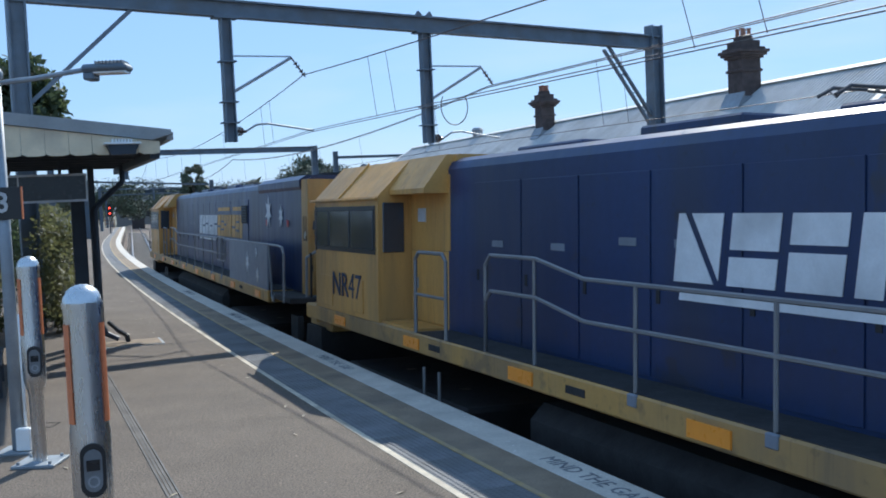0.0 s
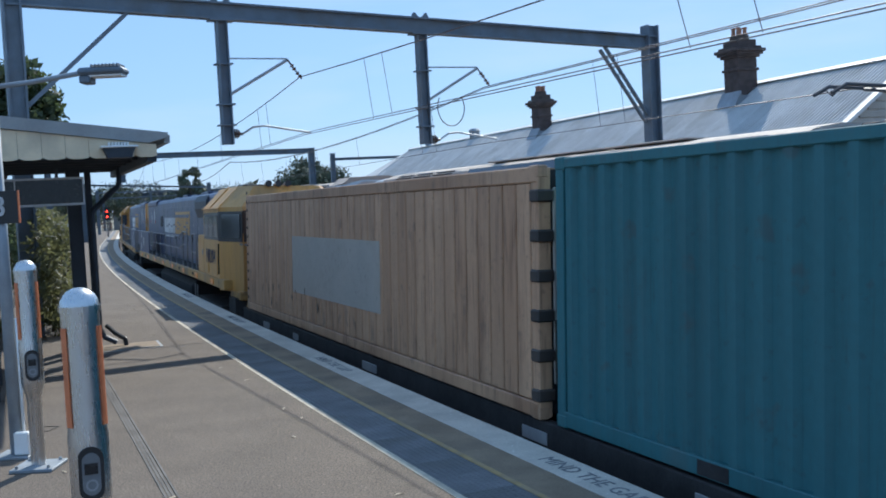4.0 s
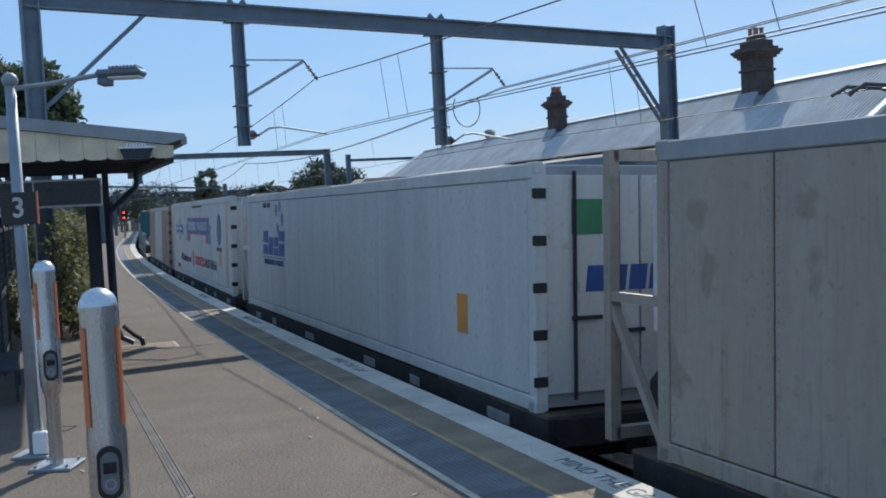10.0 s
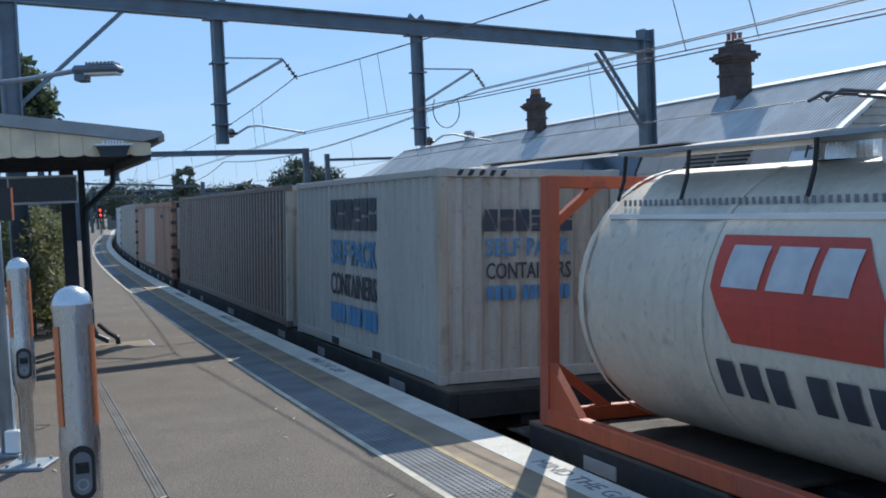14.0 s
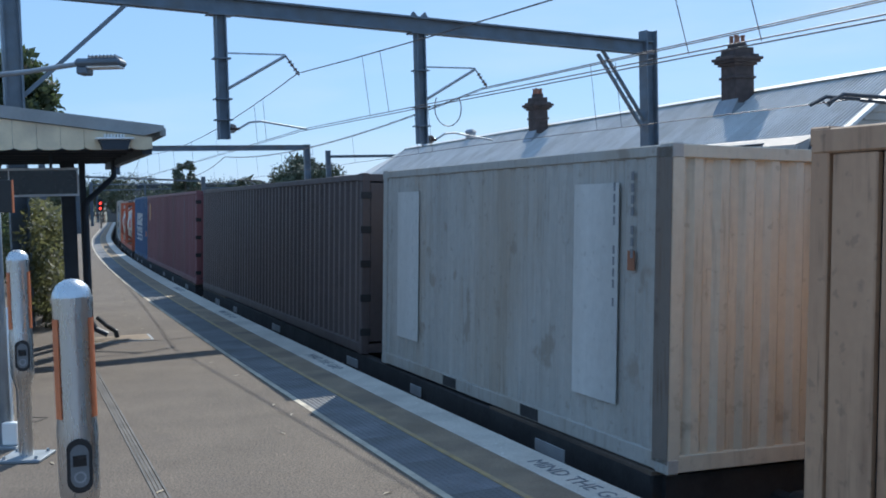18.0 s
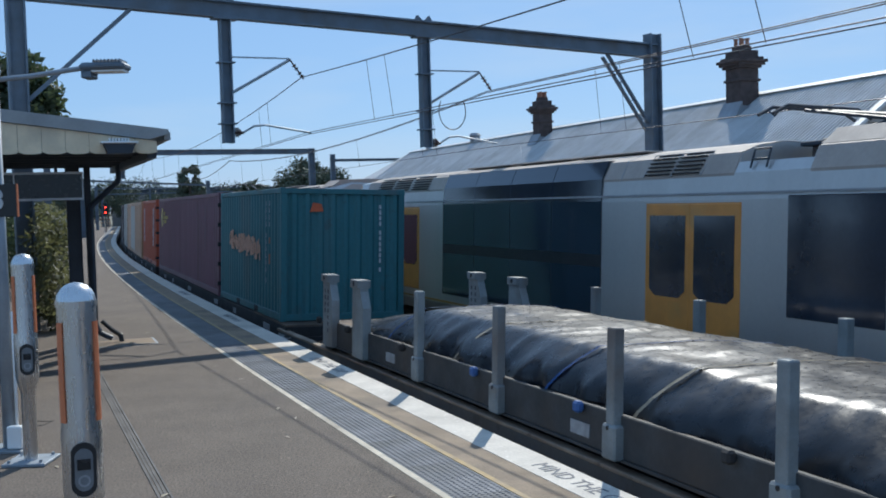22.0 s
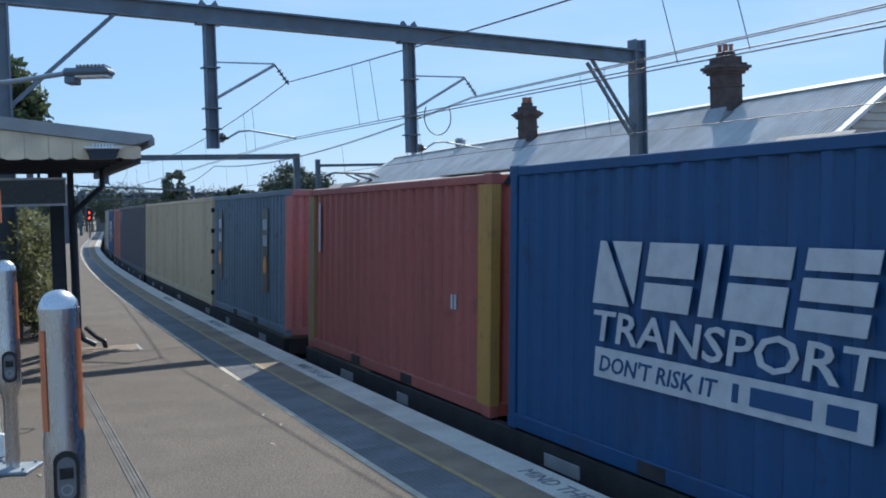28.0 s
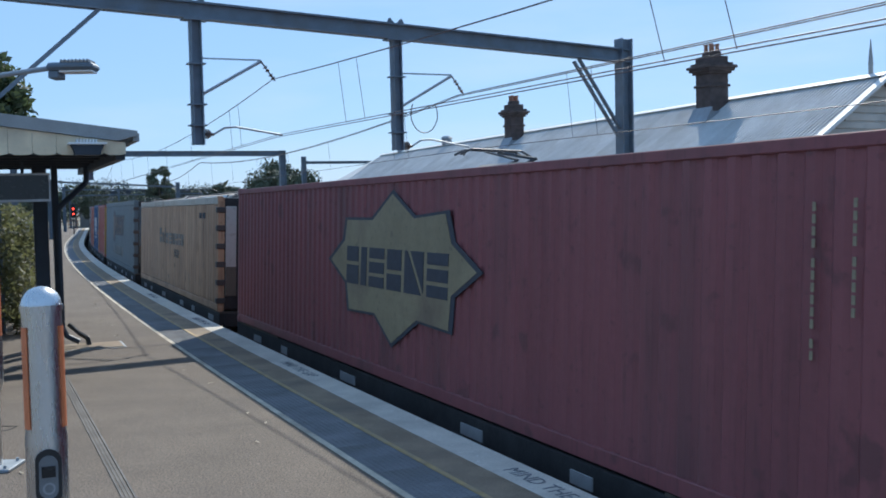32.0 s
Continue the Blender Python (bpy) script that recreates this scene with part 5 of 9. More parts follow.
def steel_box(u_f, u_r, label, col, name="shipping_container", ends=None, frame_col=None, pitch=0.278, doors=False, top=TOP, z0=DECK + 0.03, deep=0.045, end_front=None, rib=None):
    t, L = train_thing(name, u_f, u_r, label, "container", "containers on the freight train")
    frame_col = frame_col or col
    z1 = top
    for sx in (-1, 1):
        bm = B()
        corrugated(bm, sx * (HW - 0.012), -L / 2 + 0.12, L / 2 - 0.12, z0 + 0.14, z1 - 0.09, pitch, deep, sx)
        wall = part("side_wall", bm, col, t, "corrugated steel side")
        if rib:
            # paler colour on the proud rib faces paints in the light they catch
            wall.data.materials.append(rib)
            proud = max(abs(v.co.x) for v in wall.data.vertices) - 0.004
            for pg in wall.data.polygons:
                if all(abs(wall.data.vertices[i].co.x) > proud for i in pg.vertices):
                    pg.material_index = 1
        for z, h in ((z0, 0.14), (z1 - 0.09, 0.09)):
            part("side_rail", box(B(), min(sx * HW, sx * (HW - 0.07)), max(sx * HW, sx * (HW - 0.07)), -L / 2 + 0.1, L / 2 - 0.1, z, z + h, 0.008), frame_col, t)
        for sy in (-1, 1):
            part("corner_post", box(B(), min(sx * HW, sx * (HW - 0.12)), max(sx * HW, sx * (HW - 0.12)), min(sy * L / 2, sy * (L / 2 - 0.13)), max(sy * L / 2, sy * (L / 2 - 0.13)), z0, z1, 0.01), frame_col if not (sy < 0 and ends) else ends, t)
    e = ends or col
    if doors:
        door_end(t, -L / 2 + 0.03, z0, z1, e, M["under"])
    else:
        part("end_wall", corrugated_end(B(), -L / 2 + 0.02, -HW + 0.1, HW - 0.1, z0 + 0.12, z1 - 0.1), e, t, "corrugated steel end")
    part("end_wall", box(B(), -HW + 0.1, HW - 0.1, L / 2 - 0.06, L / 2 - 0.02, z0, z1 - 0.05), end_front or col, t)
    for sy in (-1, 1):
        for z, h in ((z0, 0.13), (z1 - 0.1, 0.1)):
            part("end_rail", box(B(), -HW + 0.1, HW - 0.1, min(sy * L / 2, sy * (L / 2 - 0.06)), max(sy * L / 2, sy * (L / 2 - 0.06)), z, z + h, 0.006), e if sy < 0 else frame_col, t)
    part("roof", box(B(), -HW + 0.06, HW - 0.06, -L / 2 + 0.06, L / 2 - 0.06, z1 - 0.05, z1 - 0.02), col, t)
    part("floor", box(B(), -HW + 0.06, HW - 0.06, -L / 2 + 0.06, L / 2 - 0.06, z0 + 0.02, z0 + 0.1), M["under"], t)
    for y in (-0.95, 0.95):
        if L < 8:
            part("fork_pocket", box(B(), -HW - 0.003, -HW + 0.03, y - 0.18, y + 0.18, z0 + 0.012, z0 + 0.125), M["under"], t, "dark fork pocket")
    casting(t, L, z0, z1, frame_col)
    return t, L


def panel_box(u_f, u_r, label, zones, name="freight_container", panel=0.5, gap=0.042, groove=None, end=None, hinges=None, top=TOP, z0=DECK + 0.03, frame=None, cap=None, front_frame=None, rivets=False, corner=True, foot=0.16):
    """A box with flat upright panels and dark recessed joints. zones: (share of the length from the front, material)."""
    t, L = train_thing(name, u_f, u_r, label, "container", "containers on the freight train")
    groove = groove or M["under"]
    frame = frame or zones[0][1]
    z1 = top
    part("core", box(B(), -HW + 0.05, HW - 0.05, -L / 2 + 0.04, L / 2 - 0.04, z0 + 0.03, z1 - 0.03), groove, t, "dark recessed joints")
    ins = 0.16
    n = max(1, round((L - 2 * ins) / panel))
    p = (L - 2 * ins) / n
    bm = B()
    box(bm, 0, 0.055, gap / 2, p - gap / 2, 0, z1 - z0 - foot - 0.16, 0.01)
    me = {}
    for k in range(n):
        y = -L / 2 + ins + k * p
        f = 1 - (y + p / 2 + L / 2) / L
        acc, m_ = 0, zones[-1][1]
        for share, z_m in zones:
            acc += share
            if f <= acc:
                m_ = z_m
                break
        if m_.name not in me:
            c = bm.copy()
            me[m_.name] = mesh_of(c, "side_panel", m_)
        part("side_panel", me[m_.name], None, t, m=Matrix.Translation((-HW, y, z0 + foot)))
    bm.free()
    part("far_side", box(B(), HW - 0.05, HW, -L / 2 + ins, L / 2 - ins, z0 + foot, z1 - 0.16), zones[0][1], t)
    capm = cap or frame
    for sx in (-1, 1):
        part("top_rail", box(B(), min(sx * (HW + 0.01), sx * (HW - 0.08)), max(sx * (HW + 0.01), sx * (HW - 0.08)), -L / 2 + 0.02, L / 2 - 0.02, z1 - 0.155, z1, 0.012), capm, t)
        part("bottom_rail", box(B(), min(sx * (HW + 0.006), sx * (HW - 0.08)), max(sx * (HW + 0.006), sx * (HW - 0.08)), -L / 2 + 0.02, L / 2 - 0.02, z0, z0 + foot - 0.01, 0.012), frame, t)
        for sy in (-1, 1):
            m_ = zones[0][1] if sy > 0 else zones[-1][1]
            part("corner_post", box(B(), min(sx * HW, sx * (HW - 0.14)), max(sx * HW, sx * (HW - 0.14)), min(sy * L / 2, sy * (L / 2 - ins + 0.01)), max(sy * L / 2, sy * (L / 2 - ins + 0.01)), z0, z1 - 0.01, 0.01), m_, t)
    part("roof", box(B(), -HW + 0.07, HW - 0.07, -L / 2 + 0.05, L / 2 - 0.05, z1 - 0.06, z1 - 0.015), capm, t)
    if front_frame:
        door_end(t, -L / 2 + 0.03, z0, z1, end or zones[-1][1], hinges or M["under"])
    else:
        insulated_end(t, -L / 2 + 0.03, z0, z1, end or zones[-1][1], M["under"], hinges not in (M["galv"], M["plate"]))
    part("front_wall", box(B(), -HW + 0.1, HW - 0.1, L / 2 - 0.05, L / 2 - 0.01, z0, z1 - 0.05), zones[0][1], t)
    if rivets:
        bm = B()
        for k in range(n + 1):
            y = -L / 2 + ins + k * p
            for j in range(26):
                z = z0 + foot + 0.06 + j * (z1 - z0 - foot - 0.28) / 25
                for dy in (-0.05, 0.05):
                    q = [bm.verts.new((-HW - 0.004, y + dy + a, z + b)) for a, b in ((-0.009, 0), (0, -0.009), (0.009, 0), (0, 0.009))]
                    bm.faces.new(q)
        part("rivets", bm, M["text_grey"], t, "lines of small rivets")
    if front_frame:
        d = front_frame
        bm = B()
        for sx in (-1, 1):
            beam(bm, (sx * 1.16, L / 2 + d, z0), (sx * 1.16, L / 2 + d, z1 - 0.02), 0.1, 0.1, (0, 1, 0))
            beam(bm, (sx * 1.16, L / 2 + d, z0 + 1.25), (sx * 1.16, L / 2, z0 + 1.25), 0.08, 0.08)
            beam(bm, (sx * 1.16, L / 2, z0 + 0.1), (sx * 1.16, L / 2 + d, z0 + 1.2), 0.07, 0.07)
        beam(bm, (-1.16, L / 2 + d, z1 - 0.06), (1.16, L / 2 + d, z1 - 0.06), 0.1, 0.1)
        beam(bm, (-1.16, L / 2 + d, z0 + 0.06), (1.16, L / 2 + d, z0 + 0.06), 0.1, 0.1)
        part("front_frame", bm, frame, t, "open steel frame round the cooling unit")
        un = part("cooling_unit", box(B(), -0.85, 0.85, L / 2, L / 2 + d - 0.12, z0 + 0.9, z1 - 0.25, 0.05), M["loco_white"], t, "white refrigeration unit")
        part("grille", box(B(), -0.6, 0.6, L / 2 + d - 0.12, L / 2 + d - 0.1, z0 + 1.1, z0 + 1.9), M["under"], un)
        part("fuel_tank", box(B(), -0.9, 0.9, L / 2 + 0.02, L / 2 + d - 0.1, z0 + 0.1, z0 + 0.6, 0.08), M["under"], t)
    if corner:
        casting(t, L, z0, z1, frame)
    return t, L


def bogie(t, y, n="bogie"):
    b = part(n, box(box(B(), -1.05, -0.9, y - 1.25, y + 1.25, 0.35, 0.62, 0.04), 0.9, 1.05, y - 1.25, y + 1.25, 0.35, 0.62, 0.04), M["under"], t, "cast steel bogie")
    part("bolster", box(B(), -1.0, 1.0, y - 0.2, y + 0.2, 0.45, 0.8, 0.03), M["under"], b)
    for dy in (-0.9, 0.9):
        bm = B()
        for x in (-0.76, 0.76):
            rod(bm, (x - 0.06, y + dy, 0.46), (x + 0.06, y + dy, 0.46), 0.45, n=20)
        rod(bm, (-0.76, y + dy, 0.46), (0.76, y + dy, 0.46), 0.08, n=8)
        part("wheelset", bm, M["wheel"], b, "worn steel wheelset")
    return b


def wagon(u_f, u_r, plates=(), label="sooty steel container flat wagon", top=DECK, plated=True):
    t, L = train_thing("flat_wagon", u_f, u_r, label, "wagon", "wagons of the freight train")
    for sx in (-1, 1):
        part("side_beam", box(B(), sx * 1.14 - 0.06, sx * 1.14 + 0.06, -L / 2 + 0.5, L / 2 - 0.5, 0.72, top, 0.015), M["under"], t, "black side beam")
    part("spine", box(B(), -0.3, 0.3, -L / 2 + 0.5, L / 2 - 0.5, 0.62, top - 0.02, 0.02), M["under"], t, "black spine beam")
    k = max(2, int(L / 2.4))
    for i in range(k + 1):
        y = -L / 2 + 0.55 + (L - 1.1) * i / k
        part("cross_member", box(B(), -1.1, 1.1, y - 0.1, y + 0.1, 0.78, top - 0.01 if plated else top - 0.1), M["under"], t)
    for sy in (-1, 1):
        if plated:
            part("deck_plate", box(B(), -1.2, 1.2, min(sy * (L / 2 - 0.5), sy * (L / 2 - 3.4)), max(sy * (L / 2 - 0.5), sy * (L / 2 - 3.4)), DECK - 0.01, DECK + 0.02), M["deck_dark"], t, "dark deck plate")
        bogie(t, sy * (L / 2 - 2.4))
        bm = B()
        rod(bm, (0, sy * (L / 2 - 0.55), 0.75), (0, sy * (L / 2 + 0.1), 0.75), 0.1, n=8)
        box(bm, -0.16, 0.16, sy * (L / 2) - 0.18, sy * (L / 2) + 0.18, 0.6, 0.92, 0.04)
        part("coupler", bm, M["under"], t)
    for f, w in plates:
        part("data_plate", box(B(), -1.215, -1.2, -L / 2 + L * (1 - f) - w / 2, -L / 2 + L * (1 - f) + w / 2, 0.84, 0.96, 0.003), M["plate"], t, "pale stencilled plate on the sill")
    return t, L


M["text_slate"] = mat("slate_fleet_number", (0.03, 0.042, 0.085), 0.6, var=0.15)
# darkened loco yellow with soot blotches: the recess's shade is in the colour
M["loco_shade"] = mat("shaded_yellow_recess", (0.3, 0.17, 0.06), 0.7, var=0.3, dirt=(0.08, 0.06, 0.04), dirt_amount=0.5)
M["text_teal"] = mat("teal_lettering", (0.06, 0.25, 0.24), 0.5)
M["stencil_brown"] = mat("faded_stencil", (0.3, 0.25, 0.16), 0.7)
M["cream_strip"] = mat("pale_yellow_strip", (0.5, 0.46, 0.36), 0.6)
M["grille_grey"] = mat("dull_lamp_glass", (0.3, 0.28, 0.22), 0.3)
M["kick_grime"] = paint("grimy_panel", (0.13, 0.11, 0.08), (0.09, 0.075, 0.055), 0.5)
M["sill_yellow"] = paint("dirty_yellow_sill", (0.58, 0.33, 0.09), (0.2, 0.14, 0.08), 0.5)
M["sill_grey"] = paint("grimy_wagon_sill", (0.1, 0.105, 0.11), (0.06, 0.055, 0.05), 0.4)
M["pale_yellow"] = mat("pale_yellow_lettering", (0.6, 0.45, 0.14), 0.6)
M["deck"] = mat("rusty_deck_plate", (0.33, 0.255, 0.185), 0.85, 0.0, var=0.3, scale=2, dirt=(0.2, 0.14, 0.1), bump=0.003, bscale=30, spots=(0.1, 0.07, 0.05), spot_amount=0.04)
M["deck_dark"] = mat("dark_deck_plate", (0.085, 0.066, 0.052), 0.85, 0.0, var=0.4, scale=2.5, dirt=(0.15, 0.105, 0.07), dirt_amount=0.3, bump=0.006, bscale=20)
M["rack_grey"] = mat("grimy_rack_steel", (0.055, 0.058, 0.06), 0.75, 0.1, var=0.3, dirt=(0.07, 0.055, 0.045), dirt_amount=0.4)
M["stake_head"] = mat("pale_stake_cap", (0.55, 0.55, 0.53), 0.6, var=0.15)
M["hinge_brown"] = paint("grimy_hinge", (0.055, 0.048, 0.044), (0.085, 0.065, 0.052), 0.4)
M["strap_pale"] = mat("pale_strap", (0.55, 0.52, 0.45), 0.7)
PL = ((0.12, 0.5), (0.22, 0.35), (0.4, 0.6), (0.62, 0.5), (0.74, 0.35), (0.9, 0.55))


# ---- locomotives ----
def locomotive(u_f, u_r, label, number, reverse=False, white_at=(0, 0), yellow_at=(0, 0), number_at=(1.5, 1.93, 0), shield=None, grilles=((6.0, 0.34, 2.85, 3.26),), rule_gap=0.14, hd=0.0):
    t, L = train_thing("locomotive", u_f, u_r, label, "locomotive", "locomotives at the head")
    f = -1 if reverse else 1          # which end carries the cab
    H = L / 2

    def cab_y(c):                     # distance from the cab end
        return f * (H - c)

    def end_y(e):                     # distance from the hood end
        return -f * (H - e)

    def span_y(a, b):
        return min(a, b), max(a, b)
    blue, yel, X = M["loco_blue"], M["loco_yellow"], -0.98
    CB, CH = (3.63, 4.8) if reverse else (4.05, 5.24)    # back of the cab side, start of the hood
    SB, ST = 1.41, 1.64               # frame sill
    sill = part("sill", box(B(), -1.46, 1.46, *span_y(end_y(1.25), cab_y(0.6)), SB, ST, 0.02), M["sill_yellow"], t, "scuffed dirty yellow frame sill")
    part("end_deck", box(B(), -1.42, 1.42, *span_y(end_y(-0.45), end_y(1.25)), SB + 0.1, ST - 0.02, 0.02), M["under"], t, "sooty end walkway")
    part("walkway", box(B(), -1.44, 1.44, *span_y(end_y(1.25), cab_y(5.3)), ST, ST + 0.008), M["under"], t, "sooty walkway plate")
    for k in range(8):
        y = cab_y(2.4 + k * 2.8)
        part("marker", box(B(), -1.475, -1.455, y - 0.24, y + 0.24, SB + 0.04, ST - 0.06), M["amber"], sill, "amber marker on the sill")
    for c in (5.9, 9.0, L - 4.0):
        part("sill_slot", box(B(), -1.466, -1.455, cab_y(c) - 0.16, cab_y(c) + 0.16, SB + 0.08, ST - 0.08), M["under"], sill)
    part("fuel_tank", box(B(), -1.25, 1.25, -4.5, 4.5, 0.35, 1.2, 0.15), M["under"], t, "sooty belly fuel tank")
    # long hood with its doors, grilles and flared radiator
    hood = part("hood", prism(B(), [(X, ST), (X, 3.58), (X + 0.05, 3.67), (X + 0.16, 3.72), (-X - 0.16, 3.72), (-X - 0.05, 3.67), (-X, 3.58), (-X, ST)], "y", *span_y(end_y(0.35), cab_y(CH - 0.04))), blue, t, "long deep blue engine hood")
    part("radiator", prism(B(), [(X - 0.002, 3.5), (X - 0.03, 3.56), (X - 0.03, 3.68), (X + 0.1, 3.77), (-X - 0.1, 3.77), (-X + 0.03, 3.68), (-X + 0.03, 3.56), (-X + 0.002, 3.5)], "y", *span_y(end_y(0.5), end_y(4.3))), blue, t, "slightly flared radiator housing")
    n = int((L - 11.5) / 1.15)
    for k in range(n):
        a, b = span_y(cab_y(6.0 + k * 1.15), cab_y(6.0 + k * 1.15 + 1.12))
        d = part("hood_door", box(B(), X - 0.014, X, a, b, ST + 0.04, 3.4, 0.004), blue, t, "blue hood access door")
        part("latch", box(B(), X - 0.022, X - 0.014, b - 0.12, b - 0.07, 2.3, 2.42), M["under"], d)
    for e, w, z0, z1 in grilles:
        gr = part("grille", box(B(), X - 0.03, X - 0.012, *span_y(end_y(e - w), end_y(e + w)), z0, z1), M["under"], t)
        for k in range(6):
            z = z0 + 0.05 + k * (z1 - z0 - 0.1) / 5
            part("slat", box(B(), X - 0.04, X - 0.03, *span_y(end_y(e - w), end_y(e + w)), z - 0.012, z + 0.012), M["dark_steel"], gr)
    if reverse:
        part("intake_panel", prism(B(), [(X - 0.01, 3.02), (X - 0.09, 3.3), (X - 0.09, 3.5), (X - 0.01, 3.66), (X, 3.66), (X, 3.02)], "y", *span_y(cab_y(5.9), cab_y(8.2))), M["dark_steel"], t, "dark blue air intake panel")
    for c, z in ((6.6, 2.72), (7.9, 2.72), (9.1, 2.8), (9.9, 2.8)):
        part("notice", box(B(), X - 0.022, X - 0.014, cab_y(c) - 0.13, cab_y(c) + 0.13, z - 0.035, z + 0.035), M["loco_grey"], t)
    for k in range(5):
        y = cab_y(7.0 + k * 2.4)
        part("roof_hatch", box(B(), -0.6, 0.6, y - 0.7, y + 0.7, 3.73, 3.79 + 0.04 * (k % 2), 0.02), blue, t)
    for e in (1.15, 2.4, 3.6):
        part("roof_fan", rod(B(), (0, end_y(e), 3.74), (0, end_y(e), 3.83), 0.52, 0.48, n=20), M["under"], t, "round roof fan")
    # yellow hood end with chamfered corners
    a, b = end_y(0.47 + hd), end_y(0.02 + hd)
    en = part("end_hood", prism(B(), [(X - 0.004, a), (X - 0.004, b), (-X + 0.004, b), (-X + 0.004, a)], "z", ST - 0.02, 3.68), yel, t, "yellow hood end with chipped paint")
    sg = -f
    for x in (-0.3, -0.06):
        part("headlight", rod(B(), (x, b - sg * 0.02, 3.2), (x, b + sg * 0.05, 3.2), 0.1, n=14), M["grille_grey"], en)
    part("number_box", box(B(), -0.78, -0.46, b - 0.04, b + 0.04, 3.11, 3.29, 0.03), M["black"], en)
    part("end_frame", box(B(), -0.99, -0.94, b - 0.03, b + 0.03, 1.72, 3.6, 0.01), yel, en)
    rc = part("side_recess", box(B(), X - 0.012, X + 0.01, *span_y(end_y(0.07 + hd), end_y(0.36 + hd)), 2.58, 3.02), M["loco_shade"], en, "flat lamp recess in the hood side with its shade painted in")
    part("recess_lamp", rod(B(), (X - 0.03, end_y(0.13 + hd), 2.68), (X - 0.01, end_y(0.13 + hd), 2.68), 0.07, n=10), M["grille_grey"], rc)
    part("end_bar", box(B(), -0.93, 0.93, b - 0.045, b + 0.045, 2.66, 2.69, 0.006), yel, en)
    for x0_, z0_ in ((-0.72, 2.28), (-0.16, 2.3)):
        part("paint_chip", prism(B(), [(x0_ - 0.12, z0_), (x0_ + 0.14, z0_ + 0.02), (x0_ + 0.12, z0_ - 0.09), (x0_ - 0.02, z0_ - 0.13)], "y", *span_y(b, b + sg * 0.008)), M["under"], en, "chipped patch of dark primer")
    blocks(en, M["pale_yellow"], -0.58, b + sg * 0.004, 1.98, 0.5, [(0.34, 1, "h")], 0, 0, end=True, name="ghost_block", label="pale ghost of an old painted mark")
    blocks(en, M["text_dark"], -0.5, b + sg * 0.01, 2.86, 0.16, [0.13, 0.12, 0.12, 0.05, 0.08, 0.05, 0.12], 0.02, 0.14, end=True)
    part("end_rule", box(B(), -0.88, 0.4, b - 0.03, b + 0.03, 2.72, 2.735), M["text_dark"], en)
    for x, z in ((-0.9, 2.1), (-0.12, 1.95), (-0.12, 1.82)):
        part("rust_patch", rod(B(), (x, b - sg * 0.02, z), (x, b + sg * 0.012, z), 0.06, n=7), M["under"], en)
    part("end_door", box(B(), -0.9, 0.9, b - 0.035, b + 0.03, 1.74, 2.34, 0.01), yel, en)
    part("end_rail", pipe(B(), [(-1.1, b + sg * 0.35, 1.5), (-1.1, b + sg * 0.35, 2.3), (-0.9, b + sg * 0.35, 2.42), (0.9, b + sg * 0.35, 2.42), (1.1, b + sg * 0.35, 2.3), (1.1, b + sg * 0.35, 1.5)], 0.025), M["handrail"], t, "bent end handrail")
    part("step_frame", box(box(B(), -1.3, -1.2, *span_y(b, b + sg * 0.5), 0.55, 1.3), -1.3, -0.9, *span_y(b, b + sg * 0.5), 0.5, 0.56), M["under"], t, "sooty end steps")
    # cab
    prof = [(-1.46, ST), (-1.46, 3.28), (-1.0, 3.76), (1.0, 3.76), (1.46, 3.28), (1.46, ST)]
    cab = part("cab", prism(B(), prof, "y", *span_y(cab_y(1.2), cab_y(CB))), yel, t, "yellow driver's cab with slanted roof")
    part("roof_seam", prism(B(), [(-1.47, 3.25), (-1.49, 3.28), (-1.01, 3.79), (-1.0, 3.74)], "y", *span_y(cab_y(2.4), cab_y(2.46))), yel, cab)
    nose = B()
    lo = [(-1.46, cab_y(1.2)), (-1.1, cab_y(0.08)), (1.1, cab_y(0.08)), (1.46, cab_y(1.2))]
    rings = []
    for z, back, sc in ((1.38, 0, 1), (2.52, 0, 1), (3.28, 0.15, 0.985), (3.76, 0.5, 0.68)):
        rings.append([nose.verts.new((x * sc, y - (f * back if i in (1, 2) else 0), z)) for i, (x, y) in enumerate(lo)])
    for r0, r1 in zip(rings[:-1], rings[1:]):
        for i in range(4):
            nose.faces.new((r0[i], r0[(i + 1) % 4], r1[(i + 1) % 4], r1[i]))
    nose.faces.new(rings[-1])
    nose.faces.new(rings[0][::-1])
    bmesh.ops.recalc_face_normals(nose, faces=nose.faces)
    ns = part("nose", nose, yel, t, "blunt yellow nose")
    yn = cab_y(0.08)
    part("rain_gutter", box(B(), -1.5, -1.46, *span_y(cab_y(1.0), cab_y(CB)), 3.235, 3.27, 0.008), yel, cab)
    part("screen_surround", prism(B(), [(yn + f * 0.008, 2.5), (yn - f * 0.118, 3.2), (yn - f * 0.2, 3.2), (yn - f * 0.08, 2.5)], "x", -1.085, 1.085), M["black"], ns, "black band round the windscreen")
    part("corner_surround", prism(B(), [(-1.475, cab_y(1.24)), (-1.462, cab_y(1.17)), (-1.122, cab_y(0.09)), (-1.06, cab_y(0.14)), (-1.38, cab_y(1.24))], "z", 2.5, 3.18), M["black"], ns, "black band round the corner")
    for x0, x1 in ((-1.02, -0.06), (0.06, 1.02)):
        g = part("windscreen", prism(B(), [(yn + f * 0.012, 2.6), (yn - f * 0.125, 3.16), (yn - f * 0.2, 3.16), (yn - f * 0.08, 2.6)], "x", x0, x1), M["glass"], ns, "dark windscreen pane")
